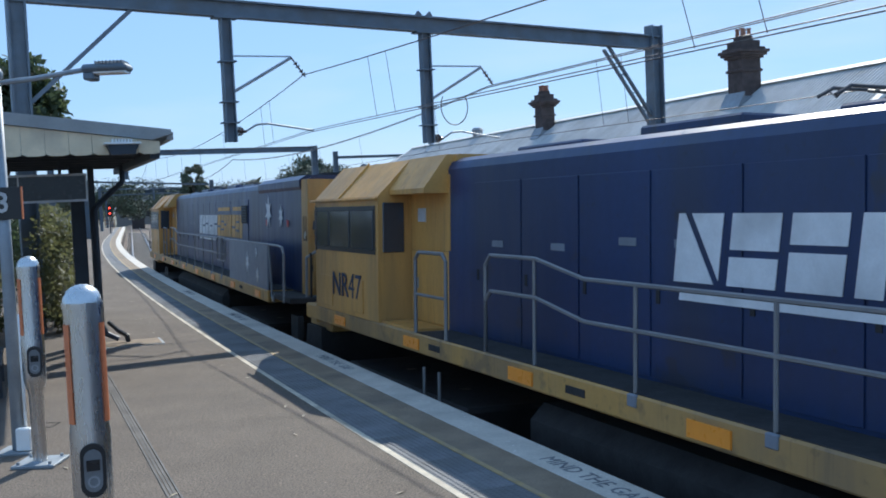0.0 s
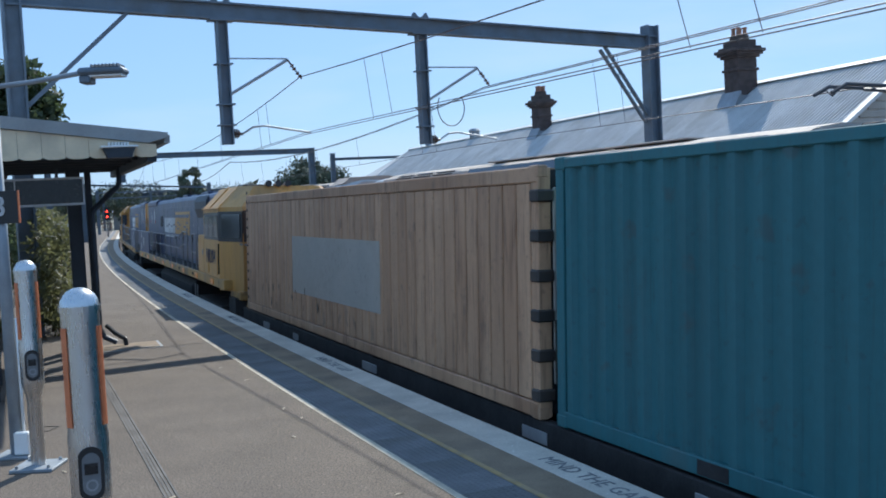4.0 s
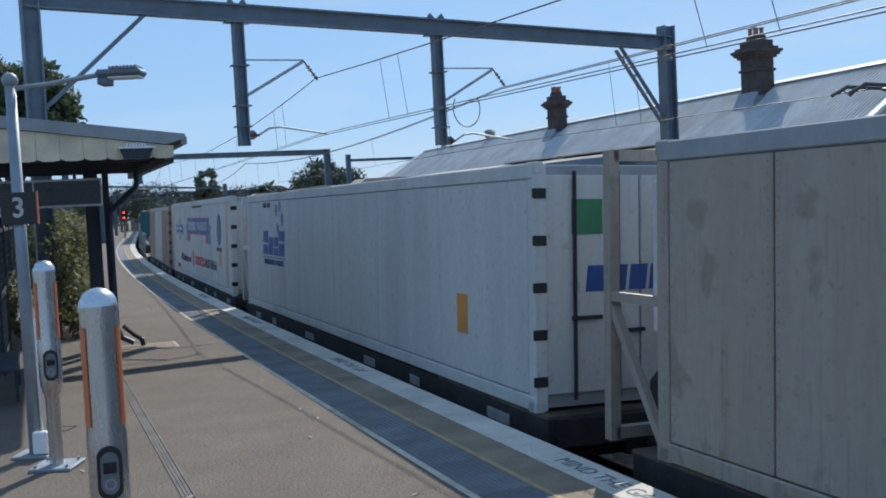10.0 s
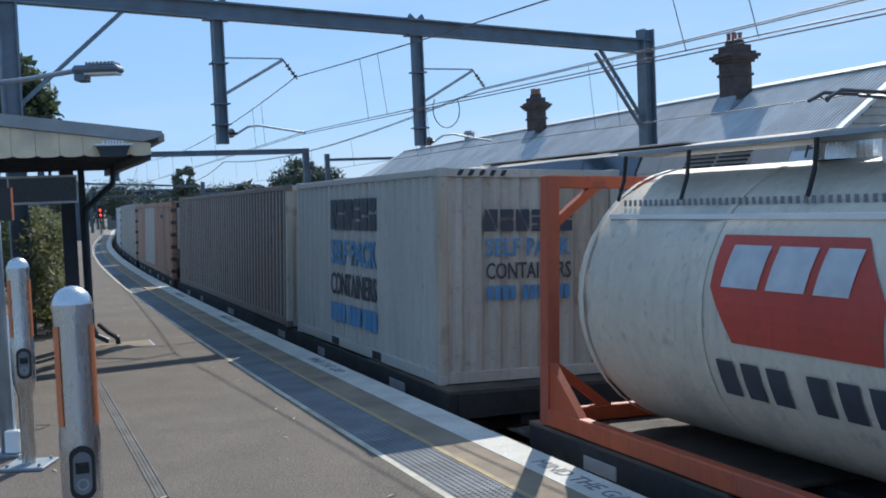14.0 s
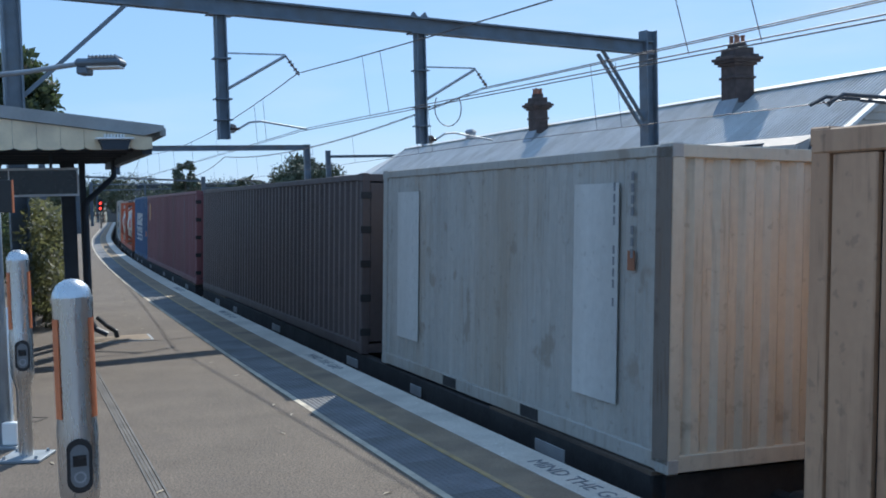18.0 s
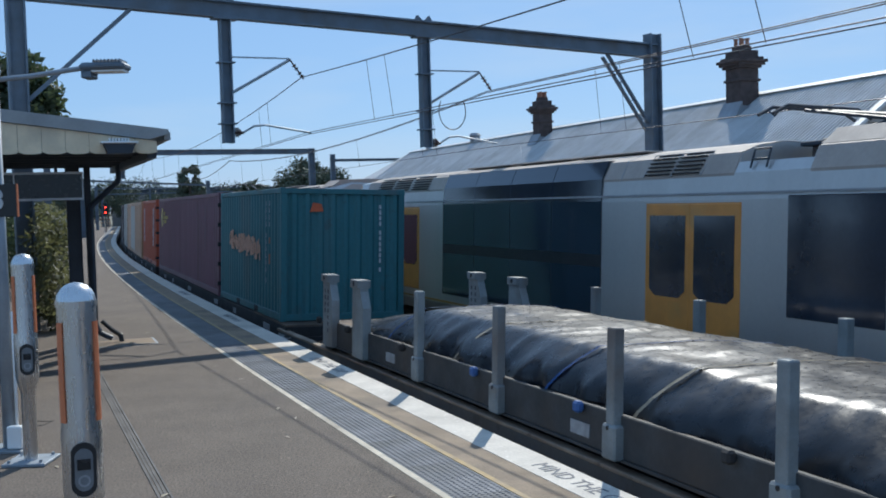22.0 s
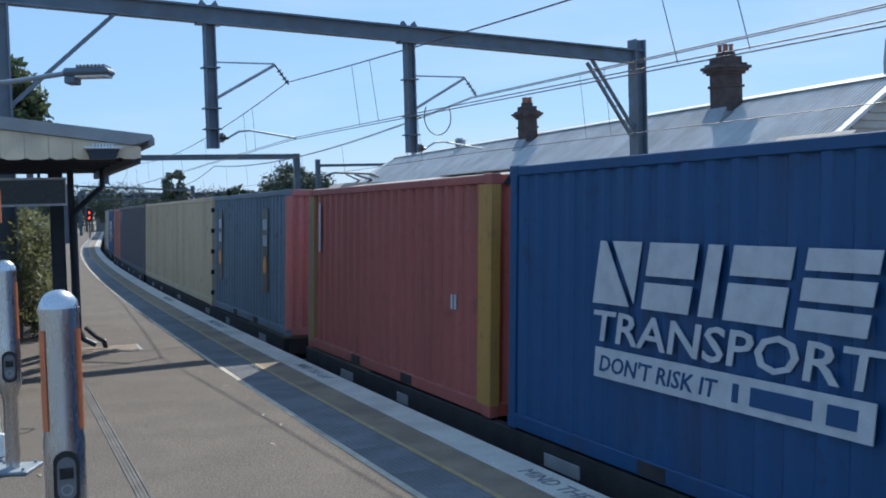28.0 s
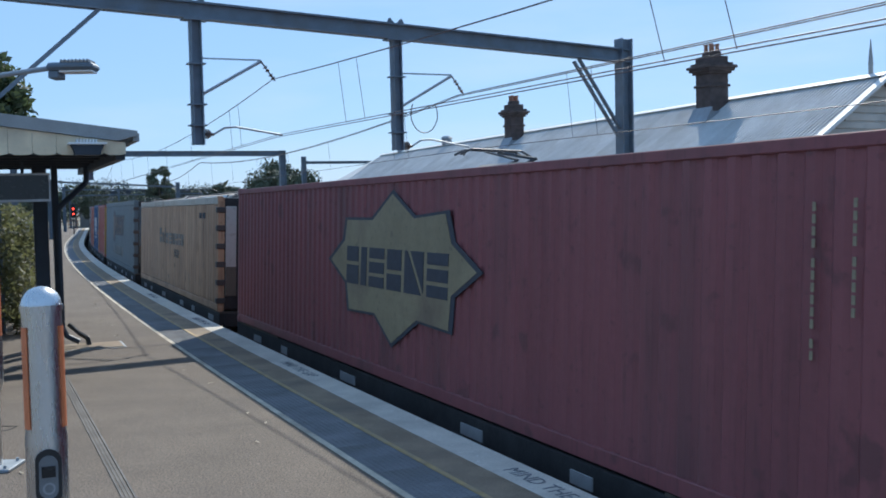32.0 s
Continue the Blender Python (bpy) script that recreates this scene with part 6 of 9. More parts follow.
        part("wiper", rod(B(), (x0 + 0.2, yn + f * 0.03, 2.6), (x0 + 0.6, yn - f * 0.06, 3.0), 0.012, n=5), M["black"], g)
    part("corner_window", prism(B(), [(-1.432, cab_y(1.04)), (-1.165, cab_y(0.165)), (-1.1, cab_y(0.2)), (-1.38, cab_y(1.1))], "z", 2.58, 3.12), M["glass"], ns)
    part("nose_rail", pipe(B(), [(-1.15, yn - f * 0.1, 2.45), (-0.9, yn + f * 0.14, 2.42), (0.9, yn + f * 0.14, 2.42), (1.15, yn - f * 0.1, 2.45)], 0.028), M["handrail"], ns)
    blocks(ns, M["text_blue"], 0, yn + f * 0.006, 2.0, 0.26, [0.24, 0.22, 0.22, 0.1, 0.14, 0.1, 0.22], 0.04, 0.14, end=True)
    part("number_box", box(B(), -0.75, -0.3, *span_y(yn - f * 0.45, yn - f * 0.2), 3.3, 3.5, 0.02), M["black"], ns)
    part("pilot", prism(B(), [(cab_y(0.1), 1.25), (cab_y(-0.1), 0.5), (cab_y(0.05), 0.42), (cab_y(0.9), 0.5), (cab_y(0.9), 1.25)], "x", -1.3, 1.3), M["under"], t, "sooty pilot plate")
    for x0_ in (-1.24, -0.7, 0.3, 0.84):
        part("pilot_stripe", prism(B(), [(x0_, 0.5), (x0_ + 0.2, 0.5), (x0_ + 0.42, 1.2), (x0_ + 0.22, 1.2)], "y", *span_y(cab_y(-0.12), cab_y(0.12))), M["sill_yellow"], t, "dirty yellow stripe on the pilot")
    part("buffer_beam", box(B(), -1.22, 1.22, *span_y(cab_y(0.02), cab_y(1.17)), 1.2, 1.4, 0.03), M["sill_yellow"], t, "scuffed yellow buffer beam")
    for x in (-0.42, -0.2, 0.02):
        part("horn", rod(B(), (x, cab_y(1.0), 3.78), (x, cab_y(0.5), 3.81), 0.03, 0.075, n=12), M["black"], cab, "dark air horn")
    band = part("window_band", box(B(), -1.468, -1.45, *span_y(cab_y(1.27), cab_y(CB - 0.1)), 2.52, 3.16), M["black"], cab, "dark cab window surround")
    for a, b in ((1.33, 1.9), (2.0, 0.5 * CB + 0.85), (0.5 * CB + 0.95, CB - 0.17)):
        part("side_window", box(B(), -1.478, -1.466, *span_y(cab_y(a), cab_y(b)), 2.58, 3.1, 0.01), M["glass"], band)
    for c in (1.75, 3.15):
        part("hatch", box(B(), -1.474, -1.458, *span_y(cab_y(c - 0.3), cab_y(c + 0.3)), 1.7, 2.15, 0.006), yel, cab)
    part("grab_iron", pipe(B(), [(-1.5, cab_y(1.05), 1.75), (-1.5, cab_y(1.05), 2.45)], 0.018), M["under"], cab)
    if number_at[2]:
        fitted(number, number_at[2], 0.34, M["text_slate"], t, -1.475, H - number_at[0], number_at[1], label="dark slate fleet number")
    if not reverse:
        # on this side the cab ends in an open rear wall with its own window, under a sloping roof
        part("rear_roof", prism(B(), [(-1.3, 3.36), (-1.0, 3.765), (1.0, 3.765), (1.3, 3.36), (1.3, 3.3), (-1.3, 3.3)], "y", *span_y(cab_y(CB + 0.01), cab_y(CH))), yel, cab, "sloping yellow roof behind the cab")
        part("rear_window", box(B(), -1.4, -1.1, *span_y(cab_y(CB), cab_y(CB + 0.02)), 2.55, 3.2, 0.01), M["glass"], cab, "dark rear cab window")
        part("step_well", box(B(), -1.42, -0.99, *span_y(cab_y(CB + 0.01), cab_y(CH - 0.04)), ST - 0.05, ST + 0.03), yel, cab)
    case = part("equipment_case", box(B(), -1.44 if reverse else -1.0, 1.44, *span_y(cab_y(CB), cab_y(CH)), ST, 2.6, 0.02), yel, t, "yellow equipment cabinet behind the cab")
    xc = -1.438 if reverse else -0.998
    part("cabinet_door", box(B(), xc - 0.017, xc, *span_y(cab_y(CB + 0.1), cab_y(CH - 0.06)), ST + 0.05, 2.54, 0.006), yel, case)
    part("cabinet_lock", box(B(), xc - 0.027, xc - 0.014, *span_y(cab_y(CB + 0.2), cab_y(CB + 0.3)), 2.1, 2.24), M["galv"], case)
    back = part("cab_back", prism(B(), [(X - 0.01, 2.6), (X - 0.01, 3.5), (-0.87, 3.77), (0.87, 3.77), (-X, 3.5), (-X, 2.6)], "y", *span_y(cab_y(CB), cab_y(CH + 0.06))), yel, t, "yellow bulkhead behind the cab")
    part("notice", box(B(), X - 0.02, X - 0.008, *span_y(cab_y(CB + 0.25), cab_y(CB + 0.5)), 2.95, 3.12), M["text_white"], back)
    # emblem blocks on the hood
    def row(m_, d0, d1, z, h, ws, hs, lab):
        k = (d1 - d0) / (sum(ws) + 0.19 * (len(ws) - 1))
        blocks(t, m_, X - 0.02, H - (d0 + d1) / 2, z, h, [(w * k, 1, s_) for w, s_ in zip(ws, hs)], 0.19 * k, 0.14, label=lab)
    w0, w1 = white_at
    y0, y1 = yellow_at
    row(M["loco_white"], w0, w1, 2.77, 0.54, [1, 0.95, 0.95, 0.42, 0.6, 0.42, 0.95], ("o", "n", "u", "block", "n", "block", "u"), "white slanted emblem block")
    row(M["loco_yellow"], y0, y1, 2.77, 0.55, [1, 0.95, 0.65, 0.42, 0.95, 1, 0.95, 0.5], ("n", "h", "u", "block", "o", "n", "h", "block"), "yellow slanted emblem block")
    blocks(t, M["loco_white"], X - 0.02, H - (w0 + w1) / 2 + 0.1, 2.4, 0.09, [(w1 - w0) * 0.92], 0, 0.14, name="rule")
    blocks(t, M["loco_yellow"], X - 0.02, H - (y0 + y1) / 2 - 0.15, 3.19, 0.09, [(y1 - y0) * 0.5, (y1 - y0) * (0.51 - rule_gap)], (y1 - y0) * rule_gap, 0.14, name="rule")
    blocks(t, M["loco_yellow"], X - 0.02, H - y1 - 0.06, 2.86, 0.74, [0.14], 0, 0.14, name="rule")

    def star(x, e, z, r):
        pts = [((r if i % 2 == 0 else r * 0.42) * math.sin(math.tau * i / 14), (r if i % 2 == 0 else r * 0.42) * math.cos(math.tau * i / 14) * 1.15) for i in range(14)]
        emblem(t, pts, M["loco_white"], x, end_y(e), z, label="white star emblem", name="star")
    star(X - 0.02, 3.3, 3.08, 0.3)
    star(X - 0.02, 2.12, 3.01, 0.2)
    for e in (1.55, 3.5):
        part("notice", box(B(), X - 0.022, X - 0.014, end_y(e) - 0.07, end_y(e) + 0.07, 2.82, 2.94), M["text_red"], t)
    part("shield_panel", box(B(), -1.45, -1.42, *span_y(end_y(1.3), end_y(5.45)), ST, 2.48, 0.005), shield, t, "flush shield panel under the rail")
    star(-1.458, 3.26, 2.07, 0.19)
    star(-1.458, 2.31, 2.32, 0.1)
    star(-1.458, 2.22, 1.87, 0.14)
    # handrails on the walkway
    for k in range(6):
        y = cab_y(9.86 + k * 1.57)
        bm = B()
        rod(bm, (-1.43, y, ST - 0.06), (-1.43, y, 2.49), 0.018, n=6)
        po = part("handrail_post", bm, M["handrail"], t)
        part("post_foot", box(B(), -1.475, -1.43, y - 0.06, y + 0.06, ST - 0.1, ST + 0.0, 0.008), M["loco_grey"], po)
    for z in (2.49, 2.13):
        part("handrail", pipe(B(), [(-1.43, end_y(6.0), z), (-1.43, cab_y(9.1), z), (-1.43, cab_y(8.25), z + 0.14), (-1.43, cab_y(7.3), z + 0.14), (-1.43, cab_y(7.18), z + 0.04), (-1.43, cab_y(7.18), ST)], 0.02), M["handrail"], t, "pale tubular handrail")
    for e0, e1 in ((6.05, 6.5), (6.6, 7.1)):
        part("grab_loop", pipe(B(), [(-1.45, end_y(e0), 1.98), (-1.45, end_y(e0), 2.42), (-1.45, end_y(e0 + 0.08), 2.52), (-1.45, end_y(e1 - 0.08), 2.52), (-1.45, end_y(e1), 2.42), (-1.45, end_y(e1), 1.98), (-1.45, end_y(e0), 1.98)], 0.018), M["handrail"], t, "pale rounded grab loop")
    part("handrail_post", rod(B(), (-1.43, cab_y(8.22), ST - 0.06), (-1.43, cab_y(8.22), 2.62), 0.018, n=6), M["handrail"], t)
    part("handrail", pipe(B(), [(-1.43, end_y(6.0), 2.49), (-1.43, end_y(0.4), 2.49), (-1.43, end_y(0.12), 2.47), (-1.43, end_y(0.0), 2.36), (-1.43, end_y(0.0), 1.5)], 0.024), M["handrail"], t, "pale tubular handrail")
    part("handrail", pipe(B(), [(-1.43, end_y(1.25), 2.49), (-1.43, end_y(1.0), 1.55), (-1.43, end_y(0.85), 1.46), (-1.43, end_y(0.8), 1.6)], 0.02), M["handrail"], t, "sloping pale brace of the handrail")
    part("handrail", pipe(B(), [(-1.43, cab_y(6.17), ST), (-1.43, cab_y(6.17), 2.52), (-1.43, cab_y(6.07), 2.6), (-1.43, cab_y(5.37), 2.6), (-1.43, cab_y(5.27), 2.52), (-1.43, cab_y(5.27), ST)], 0.022), M["handrail"], t, "pale tubular handrail")
    part("handrail", rod(B(), (-1.43, cab_y(6.17), 2.1), (-1.43, cab_y(5.27), 2.1), 0.018, n=6), M["handrail"], t)
    part("ladder", pipe(pipe(B(), [(-1.4, cab_y(5.9), 0.45), (-1.4, cab_y(5.9), 1.25)], 0.02), [(-1.4, cab_y(5.45), 0.45), (-1.4, cab_y(5.45), 1.25)], 0.02), M["handrail"], t)
    for sy in (-1, 1):
        bg = bogie(t, sy * (H - 4.3))
        part("truck_frame", box(B(), -1.3, 1.3, sy * (H - 4.3) - 2.1, sy * (H - 4.3) + 2.1, 0.4, 0.9, 0.05), M["under"], bg)
    part("coupler", box(rod(B(), (0, end_y(0.3), 0.8), (0, end_y(-0.6), 0.8), 0.12, n=8), -0.2, 0.2, *span_y(end_y(-0.3), end_y(-0.75)), 0.6, 1.0, 0.03), M["under"], t)
    return t


locomotive(37.0, 12.8, "deep blue and yellow diesel locomotive leading the train", "NR", white_at=(11, 14.2), yellow_at=(14.3, 17.8), shield=M["loco_grey"])
locomotive(11.8, -12.5, "deep blue diesel locomotive with yellow cab and sill", "NR47", hd=0.2, white_at=(9.8, 13.3), yellow_at=(13.42, 16.75), number_at=(2.75, 2.05, 1.28), shield=M["loco_blue"], grilles=())
locomotive(-13.5, -37.9, "deep blue diesel locomotive with its yellow cab trailing", "NR104", True, white_at=(7.2, 10.42), yellow_at=(10.54, 14.28), number_at=(21.97, 2.12, 1.42), shield=M["loco_blue"], rule_gap=0.0, grilles=((6.1, 0.34, 2.7, 3.1),), hd=-0.25)

# ---- containers, front to rear ----
P = paint
tan = P("faded_tan_paint", (0.6, 0.365, 0.215), (0.42, 0.235, 0.13), 0.45, dscale=0.6, spots=(0.2, 0.13, 0.09), spot_amount=0.05, each=0.08, runs=(0.22, 0.11, 0.06), run_amount=0.6)
rust = P("rust_brown_paint", (0.46, 0.22, 0.115), (0.44, 0.3, 0.21), 0.36, dscale=1.3, var=0.32, spots=(0.13, 0.08, 0.06), spot_amount=0.08, each=0.2, runs=(0.16, 0.075, 0.04), run_amount=0.7)
M["scuff_brown"] = P("scuffed_brown_paint", (0.26, 0.16, 0.105), (0.3, 0.17, 0.1), 0.4)
M["scuff_tan"] = P("scuffed_tan_paint", (0.36, 0.26, 0.175), (0.45, 0.31, 0.2), 0.4)
M["arrow_rust"] = mat("faded_rust_stencil", (0.3, 0.13, 0.07), 0.8, var=0.2)
M["pink_louvre"] = P("faded_pink_paint", (0.5, 0.24, 0.17), (0.4, 0.22, 0.16), 0.2)
sand = P("weathered_brown_paint", (0.38, 0.215, 0.13), (0.26, 0.145, 0.09), 0.4, dscale=1.1, var=0.25, spots=(0.14, 0.1, 0.075), spot_amount=0.07, each=0.1, runs=(0.15, 0.075, 0.045), run_amount=0.65)
offwhite = P("off_white_paint", (0.46, 0.435, 0.385), (0.41, 0.37, 0.31), 0.05, var=0.08, spots=(0.3, 0.25, 0.2), spot_amount=-0.06, runs=(0.28, 0.2, 0.14), run_amount=0.2)
white = P("cool_white_paint", (0.6, 0.59, 0.555), (0.48, 0.46, 0.42), 0.15, spots=(0.4, 0.37, 0.33), spot_amount=-0.02, run_amount=0.12)
teal = P("teal_paint", (0.04, 0.165, 0.185), (0.08, 0.13, 0.13), 0.2)
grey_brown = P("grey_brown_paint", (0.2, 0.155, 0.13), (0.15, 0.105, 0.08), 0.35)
cream = P("cream_paint", (0.55, 0.5, 0.42), (0.35, 0.28, 0.2), 0.25)
maroon = P("maroon_paint", (0.21, 0.075, 0.085), (0.15, 0.08, 0.08), 0.3)
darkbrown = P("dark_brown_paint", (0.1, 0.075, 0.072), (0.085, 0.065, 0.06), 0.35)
orange = P("orange_paint", (0.44, 0.09, 0.035), (0.3, 0.1, 0.05), 0.18)
blue = P("strong_blue_paint", (0.011, 0.07, 0.19), (0.025, 0.05, 0.115), 0.15)
red = P("red_orange_paint", (0.39, 0.105, 0.08), (0.3, 0.09, 0.07), 0.15)
navy = P("dark_navy_paint", (0.06, 0.055, 0.075), (0.085, 0.06, 0.065), 0.35)
bluegrey = P("blue_grey_paint", (0.17, 0.22, 0.27), (0.12, 0.14, 0.15), 0.2)
slate = P("slate_teal_paint", (0.115, 0.155, 0.18), (0.08, 0.1, 0.11), 0.35)
darkred = P("dark_red_paint", (0.27, 0.083, 0.088), (0.15, 0.06, 0.06), 0.3)

def scuffs(t, y0, y1, seed, n, mats, z1=1.6):
    """Worn, dirty and repainted patches low on a box's near side."""
    r_ = random.Random(seed)
    for k in range(n):
        y, z = r_.uniform(y0, y1), DECK + r_.uniform(0.3, z1)
        a, b = r_.uniform(0.015, 0.06), r_.uniform(0.02, 0.09)
        ring = [(a * math.cos(q * math.tau / 15) * w_, b * math.sin(q * math.tau / 15) * w_) for q, w_ in ((q, r_.uniform(0.45, 1.25)) for q in range(15))]
        emblem(t, ring, r_.choice(mats), -HW - 0.012, y, z, name="scuff", thick=0.002)


t, L = panel_box(-38.5, -51.8, "rust-streaked tan container with a white patch", [(1, tan)], panel=0.31, gap=0.03, end=offwhite, top=3.5)
emblem(t, [(-2.39, -0.5), (2.39, -0.5), (2.39, 0.5), (-2.39, 0.5)], offwhite, -HW - 0.004, L / 2 - 6.31, 2.2, label="faded white painted patch", name="paint_patch")
scuffs(t, L / 2 - 6, L / 2 - 0.5, 8, 12, (M["scuff_brown"], M["kick_grime"]), 0.7)
for k in range(14):
    part("bolt_plate", box(B(), -HW - 0.012, -HW + 0.0, L / 2 - 0.13, L / 2 - 0.05, DECK + 0.25 + k * 0.185, DECK + 0.31 + k * 0.185, 0.004), M["under"], t, "dark bolt plate on the corner post")
for sx in (-1, 1):
    part("end_post", box(B(), sx * 1.1 - 0.05, sx * 1.1 + 0.05, L / 2 + 0.28, L / 2 + 0.38, DECK, TOP - 0.2, 0.01), tan, t, "pale bracing post at the container end")
    part("end_brace", beam(B(), (sx * 1.1, L / 2 + 0.33, DECK + 1.1), (sx * 1.1, L / 2, DECK + 0.2), 0.07, 0.07), tan, t)
    part("end_brace", beam(B(), (sx * 1.1, L / 2 + 0.33, TOP - 0.3), (sx * 1.1, L / 2, DECK + 1.2), 0.06, 0.06), tan, t)
steel_box(-52.1, -58.5, "teal corrugated steel container", teal, top=3.55)
t, L = panel_box(-88.2, -101.5, "rust-brown container with a broad white middle", [(0.32, sand), (0.36, offwhite), (0.32, sand)], panel=0.325, gap=0.024, cap=offwhite, end=cream, hinges=M["under"], top=3.55)
emblem(t, [(-2.38, -1.2), (2.38, -1.2), (2.38, 1.15), (-2.38, 1.15)], offwhite, -HW - 0.006, L / 2 - 6.61, 2.35, label="broad plain white panel", name="paint_patch")
scuffs(t, L / 2 - 8.6, L / 2 - 4.6, 21, 9, (M["scuff_brown"], M["kick_grime"]), 0.6)
scuffs(t, -L / 2 + 0.4, -L / 2 + 4.4, 5, 8, (M["scuff_brown"], M["kick_grime"]))
t, L = panel_box(-103.6, -117.9, "white refrigerated container with blue and red emblems", [(1, white)], panel=1.18, gap=0.012, groove=M["plate"], rivets=True, front_frame=0.85, hinges=M["under"], end=white)
for y in (L / 2 - 0.42, L / 2 - 13.48):
    part("yellow_stripe", box(B(), -HW - 0.006, -HW + 0.0, y - 0.1, y + 0.1, DECK + 0.2, TOP - 0.16), M["train_yellow"], t, "upright yellow stripe")
bx = -HW - 0.006
emblem(t, [(-2.7, -0.27), (2.7, -0.27), (2.7, 0.27), (-2.7, 0.27)], M["text_red"], bx + 0.001, L / 2 - 7.32, 2.81, name="banner_edge")
emblem(t, [(-2.67, -0.24), (2.67, -0.24), (2.67, 0.24), (-2.67, 0.24)], M["text_blue"], bx - 0.003, L / 2 - 7.32, 2.81, label="dark blue banner", name="banner")
for sg_ in (-1, 1):
    emblem(t, [(sg_ * 2.4, -0.52), (sg_ * 3.1, -0.5), (sg_ * 2.95, -0.22), (sg_ * 3.1, 0.06), (sg_ * 2.4, 0.04)][::sg_], M["text_midblue"], bx, L / 2 - 7.32, 2.81, name="banner_tail")
    emblem(t, [(sg_ * 2.0, -0.5), (sg_ * 2.4, -0.5), (sg_ * 2.68, -0.27), (sg_ * 2.0, -0.27)][::sg_], M["text_red"], bx - 0.001, L / 2 - 7.32, 2.81, name="banner_fold")
fitted("TRANSPORT", 2.6, 0.27, M["text_white"], t, bx - 0.007, L / 2 - 8.45, 2.81, bold=0.02)
blocks(t, M["text_white"], bx - 0.007, L / 2 - 5.9, 2.81, 0.28, [(0.24, 1, "u"), 0.1, (0.28, 1, "n"), (0.28, 1, "o"), (0.26, 1, "h"), (0.3, 1, "n"), (0.28, 1, "u")], 0.04, label="pale banner block")
for k in range(4):
    a0, a1 = 1 - k * 0.3, 1 - k * 0.3 - 0.1
    ring = [(0.36 * a0 * math.cos(a), 0.39 * math.sin(a)) for a in [i * math.tau / 28 for i in range(28)]]
    emblem(t, ring, M["text_teal"] if k % 2 == 0 else white, bx - 0.001 * k, L / 2 - 2.19, 2.68, label="teal globe emblem" if k == 0 else "", name="globe_ring")
emblem(t, [(-1.1, -0.2), (-0.55, -0.12), (0, -0.09), (0.55, -0.12), (1.1, -0.2), (1.02, 0.0), (1.12, 0.17), (0.55, 0.13), (0, 0.15), (-0.55, 0.13), (-1.12, 0.17), (-1.02, 0.0)], M["text_blue"], bx - 0.006, L / 2 - 2.22, 2.68, name="ribbon", label="dark blue ribbon across the globe")
blocks(t, M["text_white"], bx - 0.011, L / 2 - 2.22, 2.7, 0.1, [0.55, 0.42, 0.62], 0.08)
fitted("All Divisions of", 2.95, 0.27, M["text_dark"], t, bx, L / 2 - 4.03, 1.72)
emblem(t, [(0.24 * math.cos(a), 0.26 * math.sin(a)) for a in [k * math.tau / 20 for k in range(20)]], M["text_red"], bx, L / 2 - 6.12, 1.76, label="red round emblem")
emblem(t, [(-0.2, -0.02), (0.05, 0.14), (0.08, 0.1), (-0.16, -0.1)], white, bx - 0.005, L / 2 - 6.12, 1.76)
blocks(t, M["text_red"], bx, L / 2 - 7.85, 1.72, 0.28, [(0.27, 1, "u"), 0.12, (0.31, 1, "n"), (0.31, 1, "o"), (0.3, 1, "h"), (0.32, 1, "n"), (0.31, 1, "u")], 0.06, label="red emblem block")
fitted("AUSTRALIA", 2.5, 0.26, M["text_dark"], t, bx, L / 2 - 10.32, 1.72, bold=0.01)
emblem(t, [(0.4 * math.cos(a), 0.43 * math.sin(a)) for a in [k * math.tau / 24 for k in range(24)]], M["text_blue"], bx, L / 2 - 12.07, 2.74, label="dark oval emblem")
emblem(t, [(0.16 * math.cos(a), 0.34 * math.sin(a)) for a in [k * math.tau / 24 for k in range(24)]], M["green_logo"], bx - 0.005, L / 2 - 12.1, 2.74)
blocks(t, M["text_dark"], bx, L / 2 - 12.07, 2.2, 0.1, [0.5, 0.35], 0.1)
lettering("46'6\" x 9'10\"", 0.19, M["text_red"], t, bx, L / 2 - 1.9, 1.36)
part("warning_strip", box(B(), bx + 0.002, -HW, L / 2 - 8.5, L / 2 - 5.85, 3.37, 3.48), M["cream_strip"], t, "pale yellow warning strip")
lettering("DO NOT STACK IV CONTAINERS ON ROOF", 0.1, M["stencil_brown"], t, bx, L / 2 - 7.17, 3.425, squeeze=1.18)
part("warning_plate", box(B(), -HW - 0.008, -HW, -L / 2 + 1.9, -L / 2 + 2.25, 1.75, 2.2), M["train_yellow"], t, "orange warning plate")
blocks(t, M["text_red"], -0.35, -L / 2 + 0.005, 2.85, 0.5, [0.35, 0.15, 0.35], 0.06, end=True)
part("caution_plate", box(B(), -0.75, -0.35, -L / 2 - 0.002, -L / 2 + 0.012, 1.5, 1.95), M["train_yellow"], t, "yellow caution plate on the door")

t, L = panel_box(-120.1, -134.8, "white refrigerated container with blue emblem and stars", [(1, white)], panel=2.4, gap=0.008, groove=M["plate"], front_frame=0.72, end=white, hinges=M["under"], top=3.56)
blocks(t, M["text_blue"], -HW - 0.006, L / 2 - 2.81, 2.53, 0.5, [(0.44, 1, "n"), (0.4, 0.74, "o"), (0.4, 0.74, "n"), (0.46, 1, "u")], 0.09, 0.12, label="dark blue slanted emblem blocks")
part("rule", box(B(), -HW - 0.006, -HW, L / 2 - 3.88, L / 2 - 1.74, 2.22, 2.235), M["text_blue"], t)
fitted("REFRIGERATED LOGISTICS", 1.82, 0.11, M["text_blue"], t, -HW - 0.006, L / 2 - 2.81, 2.13)
